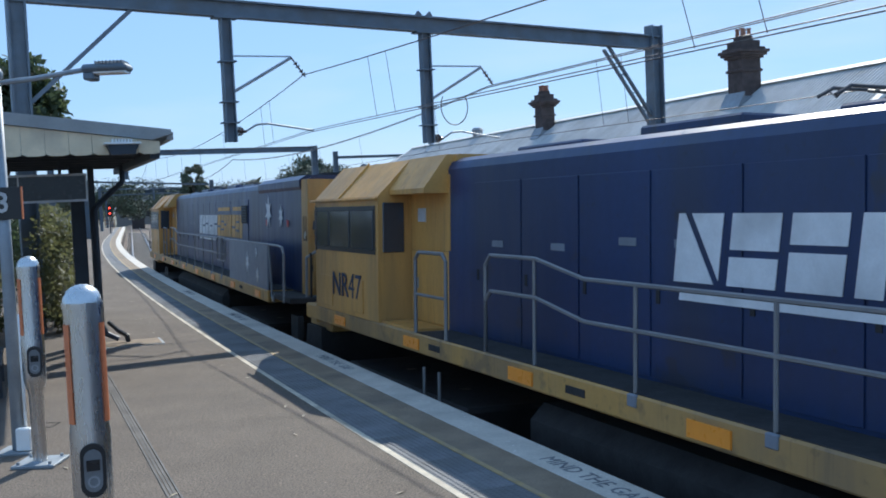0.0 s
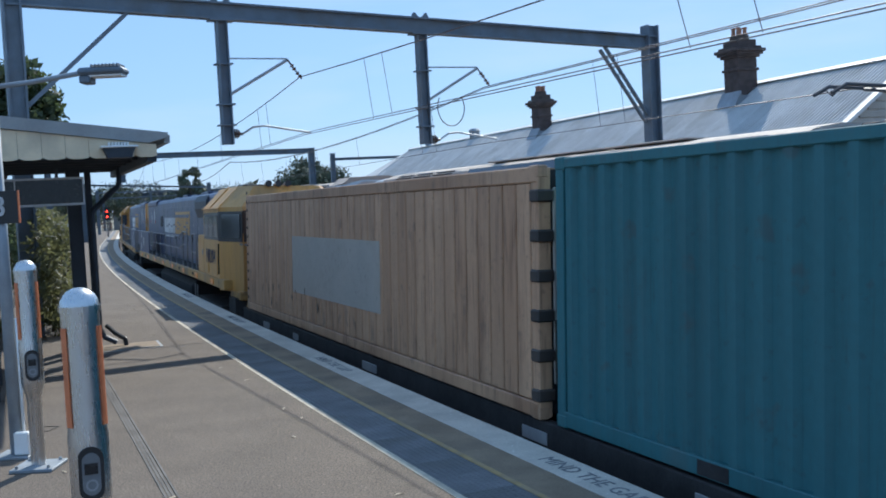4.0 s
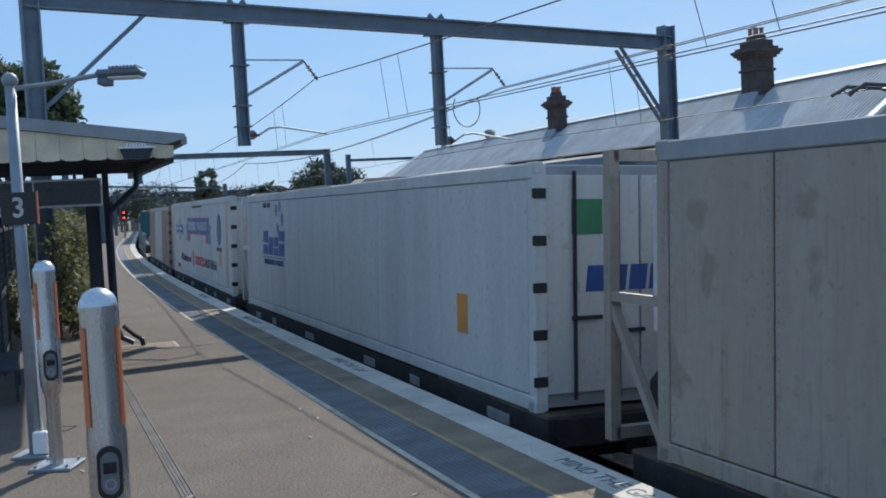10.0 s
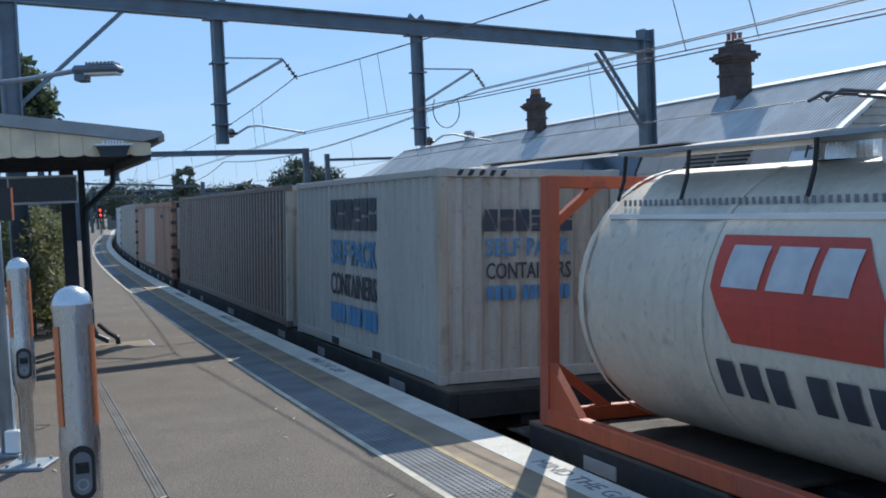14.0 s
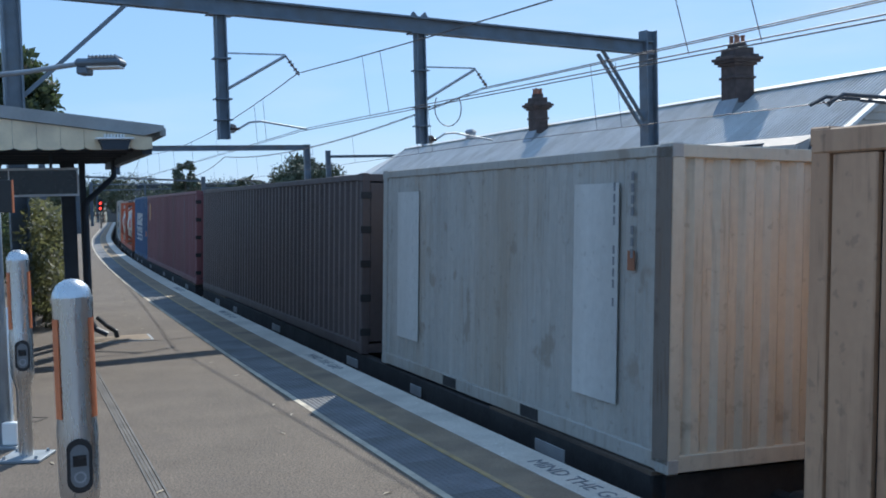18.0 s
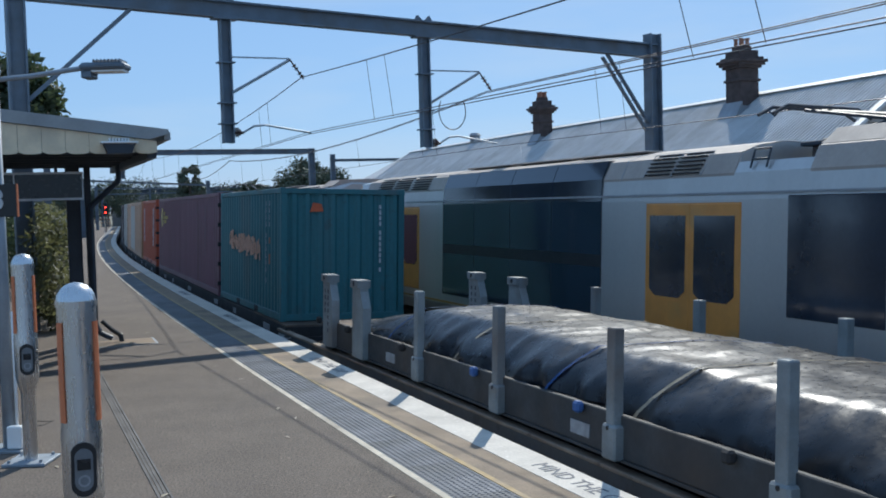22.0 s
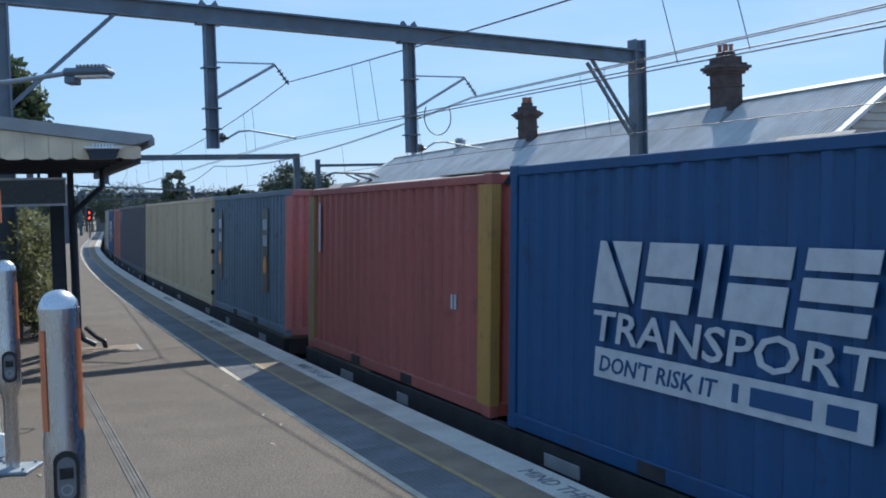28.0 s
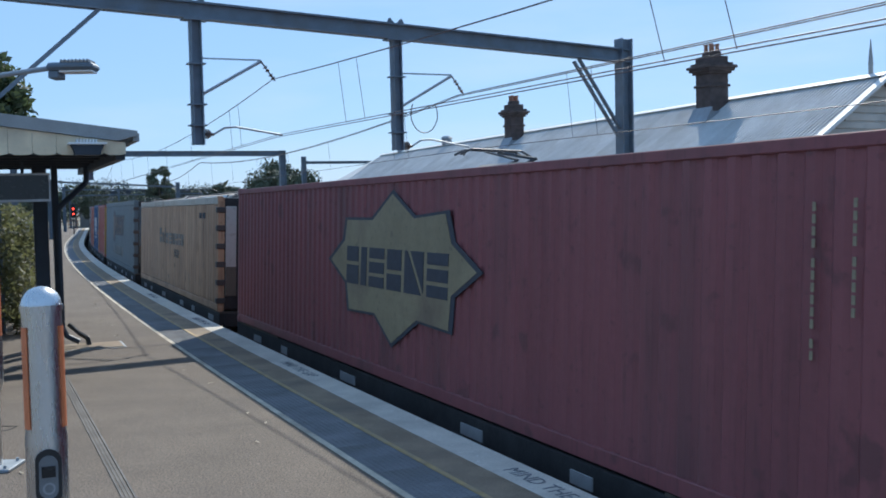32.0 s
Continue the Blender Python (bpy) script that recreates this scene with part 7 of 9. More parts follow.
for dy, z in ((3.10, 3.25), (3.42, 3.32), (3.62, 3.07), (3.22, 2.87)):
    pts = [((0.13 if i % 2 == 0 else 0.055) * math.sin(math.tau * i / 14), (0.13 if i % 2 == 0 else 0.055) * math.cos(math.tau * i / 14)) for i in range(14)]
    emblem(t, pts, M["text_midblue"], -HW - 0.006, L / 2 - dy, z - 0.05, label="blue star", name="star")
blocks(t, M["text_dark"], -HW - 0.006, L / 2 - 2.19, 3.32, 0.1, [0.055, 0.055, 0.055, 0.055, -0.06, 0.055, 0.055, 0.055, 0.055], 0.02, name="code_bar")
blocks(t, M["text_blue"], -0.15, -L / 2 + 0.005, 2.4, 0.26, [0.22, 0.2, 0.2, 0.22], 0.04, 0.12, end=True)
part("green_sticker", box(B(), -0.8, -0.45, -L / 2 - 0.002, -L / 2 + 0.012, 2.85, 3.2), M["green_logo"], t, "green sticker on the door")
part("warning_plate", box(B(), -HW - 0.008, -HW, -L / 2 + 1.7, -L / 2 + 2.0, 1.7, 2.15), M["train_yellow"], t)

t, L = panel_box(-136.9, -151.5, "plain greyed-tan refrigerated container with rivet lines", [(1, P("greyed_white_paint", (0.41, 0.345, 0.275), (0.29, 0.235, 0.18), 0.35))], panel=1.2, gap=0.02, groove=M["grey_paint"], rivets=True, front_frame=0.75, end=offwhite, cap=M["grey_paint"], hinges=M["under"])
code_column(t, M["text_grey"], -HW - 0.006, -L / 2 + 0.75, 3.35)
blocks(t, M["text_grey"], -HW - 0.006, -L / 2 + 1.9, 1.75, 0.4, [0.05, 0.05, 0.05], 0.02, name="code_bar")
t, L = panel_box(-152.8, -166.1, "rust and off-white three-part old container", [(0.28, rust), (0.29, offwhite), (0.43, rust)], panel=0.385, end=offwhite, cap=sand, top=3.535)
scuffs(t, -L / 2 + 0.3, -L / 2 + 5.4, 11, 14, (M["scuff_brown"], M["scuff_brown"], M["kick_grime"]))
scuffs(t, -L / 2 + 5.8, L / 2 - 4.0, 12, 9, (M["scuff_brown"], M["scuff_tan"], M["kick_grime"]), 1.2)
blocks(t, M["text_dark"], -HW - 0.006, -L / 2 + 3.1, 3.06, 0.13, [0.055, 0.055, 0.055, 0.055, -0.06, 0.055, 0.055, 0.055, 0.055], 0.03, name="code_bar")
# the rib colour is a lighter grey-brown, for light on the proud faces
steel_box(-168.0, -181.6, "grey-brown corrugated steel container", grey_brown, ends=cream, pitch=0.282, rib=P("lit_rib_grey_brown_paint", (0.4, 0.34, 0.29), (0.28, 0.21, 0.16), 0.3))
t, L = steel_box(-182.2, -188.5, "off-white corrugated container with dark and blue lettering", offwhite, ends=cream)
blocks(t, M["text_dark"], -HW - 0.006, L / 2 - 3.07, 3.08, 0.45, [(0.3, 1, "o"), (0.3, 1, "u"), (0.3, 1, "o"), (0.3, 1, "h"), (0.26, 1, "n"), (0.28, 1, "u")], 0.07, label="dark emblem block")
fitted("SELF PACK", 2.1, 0.38, M["text_midblue"], t, -HW - 0.006, L / 2 - 3.07, 2.52, bold=0.015)
fitted("CONTAINERS", 2.1, 0.34, M["text_dark"], t, -HW - 0.006, L / 2 - 3.07, 2.04, bold=0.015)
blocks(t, M["text_midblue"], -HW - 0.006, L / 2 - 3.07, 1.61, 0.28, [0.1, 0.18, 0.18, 0.18, -0.06, 0.18, 0.18, 0.18, -0.06, 0.18, 0.18, 0.18], 0.025, name="number_bar")
ye = -L / 2 - 0.006
blocks(t, M["text_dark"], -0.05, ye, 3.0, 0.26, [(0.17, 1, "o"), (0.17, 1, "u"), (0.17, 1, "o"), (0.17, 1, "h"), (0.14, 1, "n"), (0.16, 1, "u")], 0.04, end=True)
fitted("SELF PACK", 1.15, 0.22, M["text_midblue"], t, -0.05, ye, 2.68, end=True, bold=0.01)
fitted("CONTAINERS", 1.15, 0.2, M["text_dark"], t, -0.05, ye, 2.4, end=True, bold=0.01)
blocks(t, M["text_midblue"], -0.05, ye, 2.14, 0.17, [0.07] * 4 + [-0.04] + [0.07] * 3 + [-0.04] + [0.07] * 3, 0.03, end=True, name="number_bar")
for k in range(5):
    part("hazard_mark", prism(B(), [(-1.0 + k * 0.14, TOP - 0.085), (-0.94 + k * 0.14, TOP - 0.085), (-0.9 + k * 0.14, TOP - 0.015), (-0.96 + k * 0.14, TOP - 0.015)], "y", -L / 2 - 0.004, -L / 2), M["black"], t)


def tank(u_f, u_r, codes=False):
    t, L = train_thing("tank_container", u_f, u_r, "cream tank container in an orange-red steel frame", "tank container", "tank containers")
    z0, z1 = DECK + 0.03, 3.43
    fr = P("orange_red_frame_paint", (0.5, 0.1, 0.035), (0.28, 0.08, 0.05), 0.2)
    for sy in (-1, 1):
        y = sy * (L / 2 - 0.07)
        for sx in (-1, 1):
            part("corner_post", box(B(), sx * 1.15 - 0.07, sx * 1.15 + 0.07, y - 0.07, y + 0.07, z0, z1, 0.01), fr, t)
        part("end_beam", box(B(), -1.15, 1.15, y - 0.05, y + 0.05, z1 - 0.12, z1, 0.01), fr, t)
        part("end_beam", box(B(), -1.15, 1.15, y - 0.05, y + 0.05, z0, z0 + 0.14, 0.01), fr, t)
        for sx in (-1, 1):
            part("corner_brace", beam(B(), (sx * 1.1, y, z0 + 0.55), (sx * 0.5, y, z0 + 0.1), 0.08, 0.08), fr, t)
            part("corner_brace", beam(B(), (sx * 1.1, y, z1 - 0.45), (sx * 0.6, y, z1 - 0.06), 0.08, 0.08), fr, t)
    for sx in (-1, 1):
        part("bottom_rail", box(B(), sx * 1.15 - 0.06, sx * 1.15 + 0.06, -L / 2 + 0.1, L / 2 - 0.1, z0, z0 + 0.16, 0.01), fr, t)
        for sy in (-1, 1):
            part("gusset", prism(B(), [(sy * (L / 2 - 0.1), z0 + 0.62), (sy * (L / 2 - 0.1), z0 + 0.12), (sy * (L / 2 - 0.72), z0 + 0.12), (sy * (L / 2 - 0.62), z0 + 0.2)][::sy], "x", sx * 1.15 - 0.04, sx * 1.15 + 0.04), fr, t, "orange-red corner gusset plate")
    zc, R = (z0 + z1) / 2 + 0.06, 1.16
    bm = B()
    prof = [(-L / 2 + 0.1, 0.0), (-L / 2 + 0.12, 0.45), (-L / 2 + 0.22, 0.85), (-L / 2 + 0.42, 1.06), (-L / 2 + 0.75, R), (L / 2 - 0.75, R), (L / 2 - 0.42, 1.06), (L / 2 - 0.22, 0.85), (L / 2 - 0.12, 0.45), (L / 2 - 0.1, 0.0)]
    rings = []
    for y, r in prof:
        rings.append([bm.verts.new((max(r, 0.01) * math.cos(a), y, zc + max(r, 0.01) * math.sin(a))) for a in [k * math.tau / 36 for k in range(36)]])
    for r0, r1 in zip(rings[:-1], rings[1:]):
        for k in range(36):
            bm.faces.new((r0[k], r0[(k + 1) % 36], r1[(k + 1) % 36], r1[k]))
    bmesh.ops.recalc_face_normals(bm, faces=bm.faces)
    sh = part("tank_shell", bm, P("tank_cream_paint", (0.66, 0.58, 0.46), (0.4, 0.36, 0.3), 0.15), t, "cream cylindrical tank shell", smooth=True)
    for y in (-2.6, -1.1, 0.95, 2.6):
        bm = B()
        pts = [(math.cos(a), math.sin(a)) for a in [k * math.tau / 36 for k in range(36)]]
        for r0, r1, w in ((R + 0.006, R + 0.006, 0.03),):
            v0 = [bm.verts.new(((R + 0.006) * c, y - w, zc + (R + 0.006) * s)) for c, s in pts]
            v1 = [bm.verts.new(((R + 0.006) * c, y + w, zc + (R + 0.006) * s)) for c, s in pts]
            for k in range(36):
                bm.faces.new((v0[k], v0[(k + 1) % 36], v1[(k + 1) % 36], v1[k]))
        part("cladding_band", bm, P("tank_cream_paint", (0.66, 0.58, 0.46)), t, smooth=True)

    def curved(name, pts, material, yc, zc2, label="", lift=0.01):
        bm = B()
        vs = []
        for a, b in pts:
            z = zc2 + b - zc
            x = -math.sqrt(max(0.01, (R + lift) ** 2 - z * z))
            vs.append(bm.verts.new((x, yc - a, zc2 + b)))
        bm.faces.new(vs)
        bmesh.ops.triangulate(bm, faces=bm.faces)
        part(name, bm, material, t, label)

    def curved_rect(name, a0, a1, b0, b1, material, yc, zc2, label="", lift=0.01, slant=0.0, cut=0):
        bm = B()
        n = 8
        cols = []
        for i in range(n + 1):
            b = b0 + (b1 - b0) * i / n
            z = zc2 + b - zc
            x = -math.sqrt(max(0.01, (R + lift) ** 2 - z * z))
            l = a0 + (cut * max(0, 0.5 - i / n) if cut else 0) + slant * b
            r = a1 - (cut * max(0, i / n - 0.5) if cut else 0) + slant * b
            cols.append((bm.verts.new((x, yc - l, zc2 + b)), bm.verts.new((x, yc - r, zc2 + b))))
        for (p0, p1), (q0, q1) in zip(cols[:-1], cols[1:]):
            bm.faces.new((p0, p1, q1, q0))
        part(name, bm, material, t, label)
    curved_rect("emblem_panel", -0.84, 0.76, -0.38, 0.38, P("emblem_red", (0.52, 0.06, 0.035), (0.4, 0.09, 0.05), 0.1), 0.0, 2.53, "red emblem panel with cut corners", cut=0.5)
    for a, w in ((-0.7, 0.38), (-0.24, 0.36), (0.2, 0.3)):
        curved_rect("emblem_block", a, a + w, -0.14, 0.16, M["text_white"], 0.0, 2.68, lift=0.016, slant=0.14)
    for k in range(6):
        a = -0.8 + k * 0.26 + (0.12 if k > 2 else 0)
        curved_rect("number_bar", a, a + 0.18, -0.13, 0.13, M["text_dark"], 0.0, 1.88, lift=0.012)
    # ledge, walkway and fittings along the top
    for s_ in (-1, 1):
        ang = math.radians(38)
        part("spill_ledge", beam(B(), (s_ * (R + 0.012) * math.cos(ang), -2.5, zc + (R + 0.012) * math.sin(ang)), (s_ * (R + 0.012) * math.cos(ang), 2.5, zc + (R + 0.012) * math.sin(ang)), 0.03, 0.04), M["white_trim"], t, "pale ledge along the tank")
    for k in range(46):
        y = 2.4 - k * 0.075
        part("vent_slot", box(B(), -R * 0.72, -R * 0.715, y - 0.016, y + 0.016, zc + R * 0.70, zc + R * 0.745), M["text_grey"], t)
    wk = part("walkway", box(B(), -0.78, -0.26, -1.5, 2.6, zc + R + 0.1, zc + R + 0.13), M["galv"], t, "thin grey mesh walkway")
    for y in (-1.3, 0.2, 1.6, 2.5):
        part("walkway_bracket", pipe(B(), [(-0.76, y, zc + R + 0.1), (-0.78, y, zc + R - 0.12), (-0.84, y, zc + R - 0.3)], 0.018, 6), M["under"], wk)
    part("manhole", rod(B(), (0, 0.6, zc + R - 0.02), (0, 0.6, zc + R + 0.16), 0.3, n=16), M["stainless"], t)
    part("valve_box", box(B(), -0.62, 0.2, -1.0, -0.2, zc + R - 0.1, zc + R + 0.09, 0.03), M["white_plastic"], t, "white valve box under the walkway")
    if codes:
        curved_rect("bare_patch", 1.78, 2.66, -0.3, 0.3, M["plate"], 0.0, 2.47, "rough grey bare metal patch")
        for z, n_, w, h in ((2.88, 11, 0.05, 0.09), (2.72, 4, 0.06, 0.09), (2.61, 6, 0.04, 0.05), (2.53, 9, 0.04, 0.045), (2.45, 10, 0.04, 0.045)):
            for k in range(n_):
                a = 1.3 + k * (w + 0.022)
                curved_rect("code_bar", a, a + w, -h / 2, h / 2, M["text_dark"], 0.0, z, lift=0.018)
        curved("warning_triangle", [(1.42, -0.1), (1.66, -0.1), (1.54, 0.11)], M["text_dark"], 0.0, 2.24, "yellow warning triangle", lift=0.014)
        curved("warning_face", [(1.455, -0.08), (1.625, -0.08), (1.54, 0.07)], M["train_yellow"], 0.0, 2.24, lift=0.02)
        curved_rect("warning_plate", 1.24, 1.36, -0.09, 0.09, M["train_yellow"], 0.0, 2.24)
        curved("no_entry_ring", [(1.5 + 0.12 * math.cos(q * math.tau / 18), 0.1 * math.sin(q * math.tau / 18)) for q in range(18)], M["text_dark"], 0.0, 1.84, "round prohibition sign", lift=0.014)
        curved("no_entry_face", [(1.5 + 0.09 * math.cos(q * math.tau / 18), 0.075 * math.sin(q * math.tau / 18)) for q in range(18)], offwhite, 0.0, 1.84, lift=0.02)
    return t


tank(-190.9, -197.4, True)
tank(-197.5, -204.0)


def transport_box(u_f, u_r):
    t, L = steel_box(u_f, u_r, "strong blue corrugated container with white emblem blocks", blue, doors=True, deep=0.03)
    x = -HW - 0.006
    c = L / 2 - 3.03
    blocks(t, M["text_white"], x, c, 2.665, 0.52, [(0.58, 1, "o"), (0.58, 1, "n"), 0.16, (0.58, 1, "u"), (0.58, 1, "h")], 0.11, 0.22, label="white slanted emblem block")
    fitted("TRANSPORT", 3.05, 0.26, M["text_white"], t, x, c - 0.03, 2.22, shear=0.12, bold=0.012)
    blocks(t, M["text_white"], x, c, 1.915, 0.25, [2.95], 0, 0.1, name="strapline")
    fitted("DON'T RISK IT", 1.5, 0.14, blue, t, x - 0.005, c + 0.65, 1.915, shear=0.2, bold=0.01)
    blocks(t, blue, x - 0.005, c - 0.8, 1.915, 0.13, [0.06, 0.56, 0.24], 0.12, 0.1, name="strapline_bar")
    code_column(t, M["text_faded"], x, -L / 2 + 1.1, 3.45, w=0.028)
    part("sticker", box(B(), -HW - 0.008, -HW + 0.02, -L / 2 + 0.75, -L / 2 + 0.85, 2.0, 2.2), M["orange_strip"], t)
    part("placard", box(B(), -0.95, -0.75, -L / 2 - 0.005, -L / 2 + 0.01, 1.7, 1.95), M["orange_strip"], t, "orange placard on the door")
    return t


transport_box(-206.1, -213.2)
t, L = steel_box(-213.4, -227.0, "maroon corrugated container with a yellow oval emblem", maroon, doors=True)
emblem(t, [(0.26 * math.cos(a), 0.33 * math.sin(a)) for a in [k * math.tau / 22 for k in range(22)]], M["train_yellow"], -HW - 0.006, L / 2 - 1.1, 3.0, label="yellow oval emblem")
blocks(t, M["text_dark"], -HW - 0.012, L / 2 - 1.1, 3.0, 0.36, [0.16], 0, 0.3)
code_column(t, M["text_grey"], -HW - 0.006, -L / 2 + 2.4, 3.35)
blocks(t, M["text_white"], 0.75, -L / 2 - 0.005, 2.9, 0.12, [0.2, 0.3], 0.1, end=True, name="code_bar")
blocks(t, M["text_white"], 0.7, -L / 2 - 0.005, 2.3, 0.5, [0.3], 0.1, end=True, name="code_bar")
# rib faces get a lighter brown in place of caught light
steel_box(-228.2, -241.4, "dark brown corrugated steel container", darkbrown, doors=True, rib=P("lit_rib_brown_paint", (0.14, 0.105, 0.095), (0.11, 0.08, 0.07), 0.3))
t, L = steel_box(-242.2, -248.55, "pale cream-grey container with white patches", P("pale_grey_cream_paint", (0.44, 0.42, 0.38), (0.3, 0.25, 0.19), 0.3), ends=P("pale_cream_paint", (0.62, 0.55, 0.42), (0.4, 0.32, 0.22), 0.25), deep=0.015)
for y in (L / 2 - 0.92, L / 2 - 5.28):
    part("white_patch", box(B(), -HW - 0.008, -HW, y - 0.35, y + 0.35, 1.5, 3.33), white, t, "upright white painted patch")
code_column(t, M["text_grey"], -HW - 0.006, -L / 2 + 0.78, 3.30, 4, 0.07, 0.03)
code_column(t, M["text_grey"], -HW - 0.006, -L / 2 + 0.78, 2.78, 5, 0.07, 0.03)
code_column(t, M["text_grey"], -HW - 0.006, -L / 2 + 0.52, 3.38, 7, 0.07, 0.035)
part("rust_frame", box(B(), -HW - 0.006, -HW, -L / 2 + 0.48, -L / 2 + 0.58, 2.62, 2.78), M["arrow_rust"], t, "small rust-red stencil")
part("stained_post", box(B(), -HW - 0.006, -HW, -L / 2 + 0.0, -L / 2 + 0.2, DECK + 0.1, TOP - 0.02), P("stained_post_paint", (0.2, 0.165, 0.135), (0.1, 0.075, 0.06), 0.5, runs=(0.16, 0.09, 0.05), run_amount=0.6), t, "dark rust-stained corner post")
t, L = panel_box(-250.0, -263.1, "tan and off-white ribbed container with rust stains", [(0.28, tan), (0.3, offwhite), (0.42, P("stained_tan_paint", (0.54, 0.31, 0.165), (0.38, 0.19, 0.095), 0.5, dscale=0.7, each=0.1, runs=(0.2, 0.1, 0.055), run_amount=0.65))], panel=0.385, end=white, hinges=M["galv"])
scuffs(t, -L / 2 + 0.3, -L / 2 + 5.0, 13, 10, (M["scuff_tan"], M["kick_grime"]), 0.7)
for k in range(12):
    # small rust-red arrows in a column
    emblem(t, [(-0.06, -0.02), (0.0, -0.02), (0.0, -0.05), (0.07, 0.0), (0.0, 0.05), (0.0, 0.02), (-0.06, 0.02)], M["arrow_rust"], -HW - 0.004, -L / 2 + 0.62, DECK + 0.5 + k * 0.19, label="small faded arrow", name="arrow")
part("louvre_panel", box(B(), -1.0, 1.0, -L / 2 - 0.1, -L / 2 - 0.02, TOP - 0.95, TOP - 0.2, 0.02), M["pink_louvre"], t, "faded pink louvre panel")
for k in range(3):
    part("louvre_slot", box(B(), -0.98, 0.98, -L / 2 - 0.108, -L / 2 - 0.098, TOP - 0.78 + k * 0.2, TOP - 0.765 + k * 0.2), M["under"], t)
code_column(t, M["text_dark"], -HW - 0.008, -L / 2 + 0.95, 3.40)
part("gas_unit", rod(B(), (-0.45, -L / 2 - 0.3, 1.3), (-0.45, -L / 2 - 0.3, 2.5), 0.45, n=20), M["galv"], t, "grey upright cylinder on the container end", smooth=False)
t, L = steel_box(-263.9, -270.3, "orange corrugated container with white notice strips", orange, doors=True)
for y, zc, h in ((L / 2 - 0.78, 2.6, 1.4), (L / 2 - 5.18, 2.55, 1.5)):
    st = part("notice_strip", box(B(), -HW - 0.008, -HW, y - 0.13, y + 0.13, zc - h / 2, zc + h / 2), M["text_white"], t, "upright white notice strip")
    blocks(t, M["text_dark"], -HW - 0.012, y, zc + h * 0.3, 0.07, [0.18], 0, name="notice_bar")
    blocks(t, M["text_dark"], -HW - 0.012, y, zc, 0.07, [0.18], 0, name="notice_bar")
    blocks(t, M["text_dark"], -HW - 0.012, y, zc - h * 0.3, 0.07, [0.18], 0, name="notice_bar")
part("notice", box(B(), -1.0, -0.35, -L / 2 - 0.005, -L / 2 + 0.01, 3.05, 3.4), M["text_white"], t, "white door notice")
blocks(t, M["text_dark"], -0.68, -L / 2 - 0.01, 3.2, 0.1, [0.4], 0, end=True, name="notice_bar")
code_column(t, M["text_faded"], -HW - 0.006, -L / 2 + 0.75, 3.40, w=0.028)
t, L = steel_box(-271.8, -285.4, "dark maroon corrugated container with yellow emblem", P("dark_maroon_paint", (0.18, 0.08, 0.105), (0.12, 0.055, 0.065), 0.3), doors=True, deep=0.03)
emblem(t, [(0.3 * math.cos(a), 0.34 * math.sin(a)) for a in [k * math.tau / 22 for k in range(22)]], M["pale_yellow"], -HW - 0.006, L / 2 - 1.15, 2.95, label="yellow oval emblem")
for dz in (-0.1, 0.03, 0.16):
    emblem(t, [(-0.02, -0.05), (0.22, 0.07), (0.22, 0.12), (-0.02, 0.0)], navy, -HW - 0.012, L / 2 - 1.15, 2.9 + dz)
blocks(t, M["pale_yellow"], -HW - 0.006, L / 2 - 1.83, 3.1, 0.1, [0.07, 0.07, 0.07, 0.07], 0.025)
fitted("SPECIALIZED", 1.15, 0.11, M["pale_yellow"], t, -HW - 0.006, L / 2 - 2.22, 2.955, bold=0.01)
fitted("LEASING", 0.74, 0.11, M["pale_yellow"], t, -HW - 0.006, L / 2 - 2.02, 2.815, bold=0.01)
code_column(t, M["text_grey"], -HW - 0.006, -L / 2 + 2.2, 3.25)
t, L = steel_box(-285.6, -291.9, "teal-green corrugated container with worn orange marks", teal, deep=0.03, top=3.58)
rnd = random.Random(31)
M["peeled"] = paint("peeled_salmon_paint", (0.58, 0.31, 0.2), (0.4, 0.18, 0.1), 0.35)
ed = M["text_dark"]
for k in range(26):
    # ragged upright flakes left of an old painted word
    f = k / 25
    h = rnd.uniform(0.26, 0.44)
    w, lean = rnd.uniform(0.025, 0.065), rnd.uniform(-0.02, 0.07)
    zc = 2.5 - 0.12 * f + rnd.uniform(-0.06, 0.05)
    left_ = [(-w + rnd.uniform(-0.03, 0.02) + lean * i / 6, h * (i / 6 - 0.5)) for i in range(7)]
    right_ = [(w + rnd.uniform(-0.02, 0.035) + lean * i / 6, h * (i / 6 - 0.5) + rnd.uniform(-0.015, 0.015)) for i in range(7)]
    emblem(t, left_[:1] + right_ + left_[:0:-1], M["peeled"], -HW - 0.007, L / 2 - 1.25 - f * 3.2, zc, label="peeled salmon paint flake", name="worn_mark")
for k in range(9):
    w, h = rnd.uniform(0.1, 0.2), rnd.uniform(0.03, 0.065)
    ring = [(w * math.cos(q * math.tau / 13) * rnd.uniform(0.65, 1.15), h * math.sin(q * math.tau / 13) * rnd.uniform(0.55, 1.2)) for q in range(13)]
    emblem(t, ring, M["peeled"], -HW - 0.009, L / 2 - 1.4 - k * 0.34, rnd.choice((2.68, 2.5, 2.32)) - 0.014 * k, label="peeled salmon paint flake", name="worn_mark")
code_column(t, M["text_faded"], -HW - 0.006, -L / 2 + 1.25, 3.3, 11, 0.1, 0.03)
code_column(t, M["text_faded"], -HW - 0.006, -L / 2 + 0.95, 3.3, 4, 0.1, 0.03)
for z0_, z1_ in ((2.52, 2.64), (2.12, 2.32)):
    pl_ = part("yellow_plate", box(B(), -HW - 0.008, -HW, -L / 2 + 0.91, -L / 2 + 1.0, z0_, z1_), M["arrow_rust"], t, "small amber-brown plate")
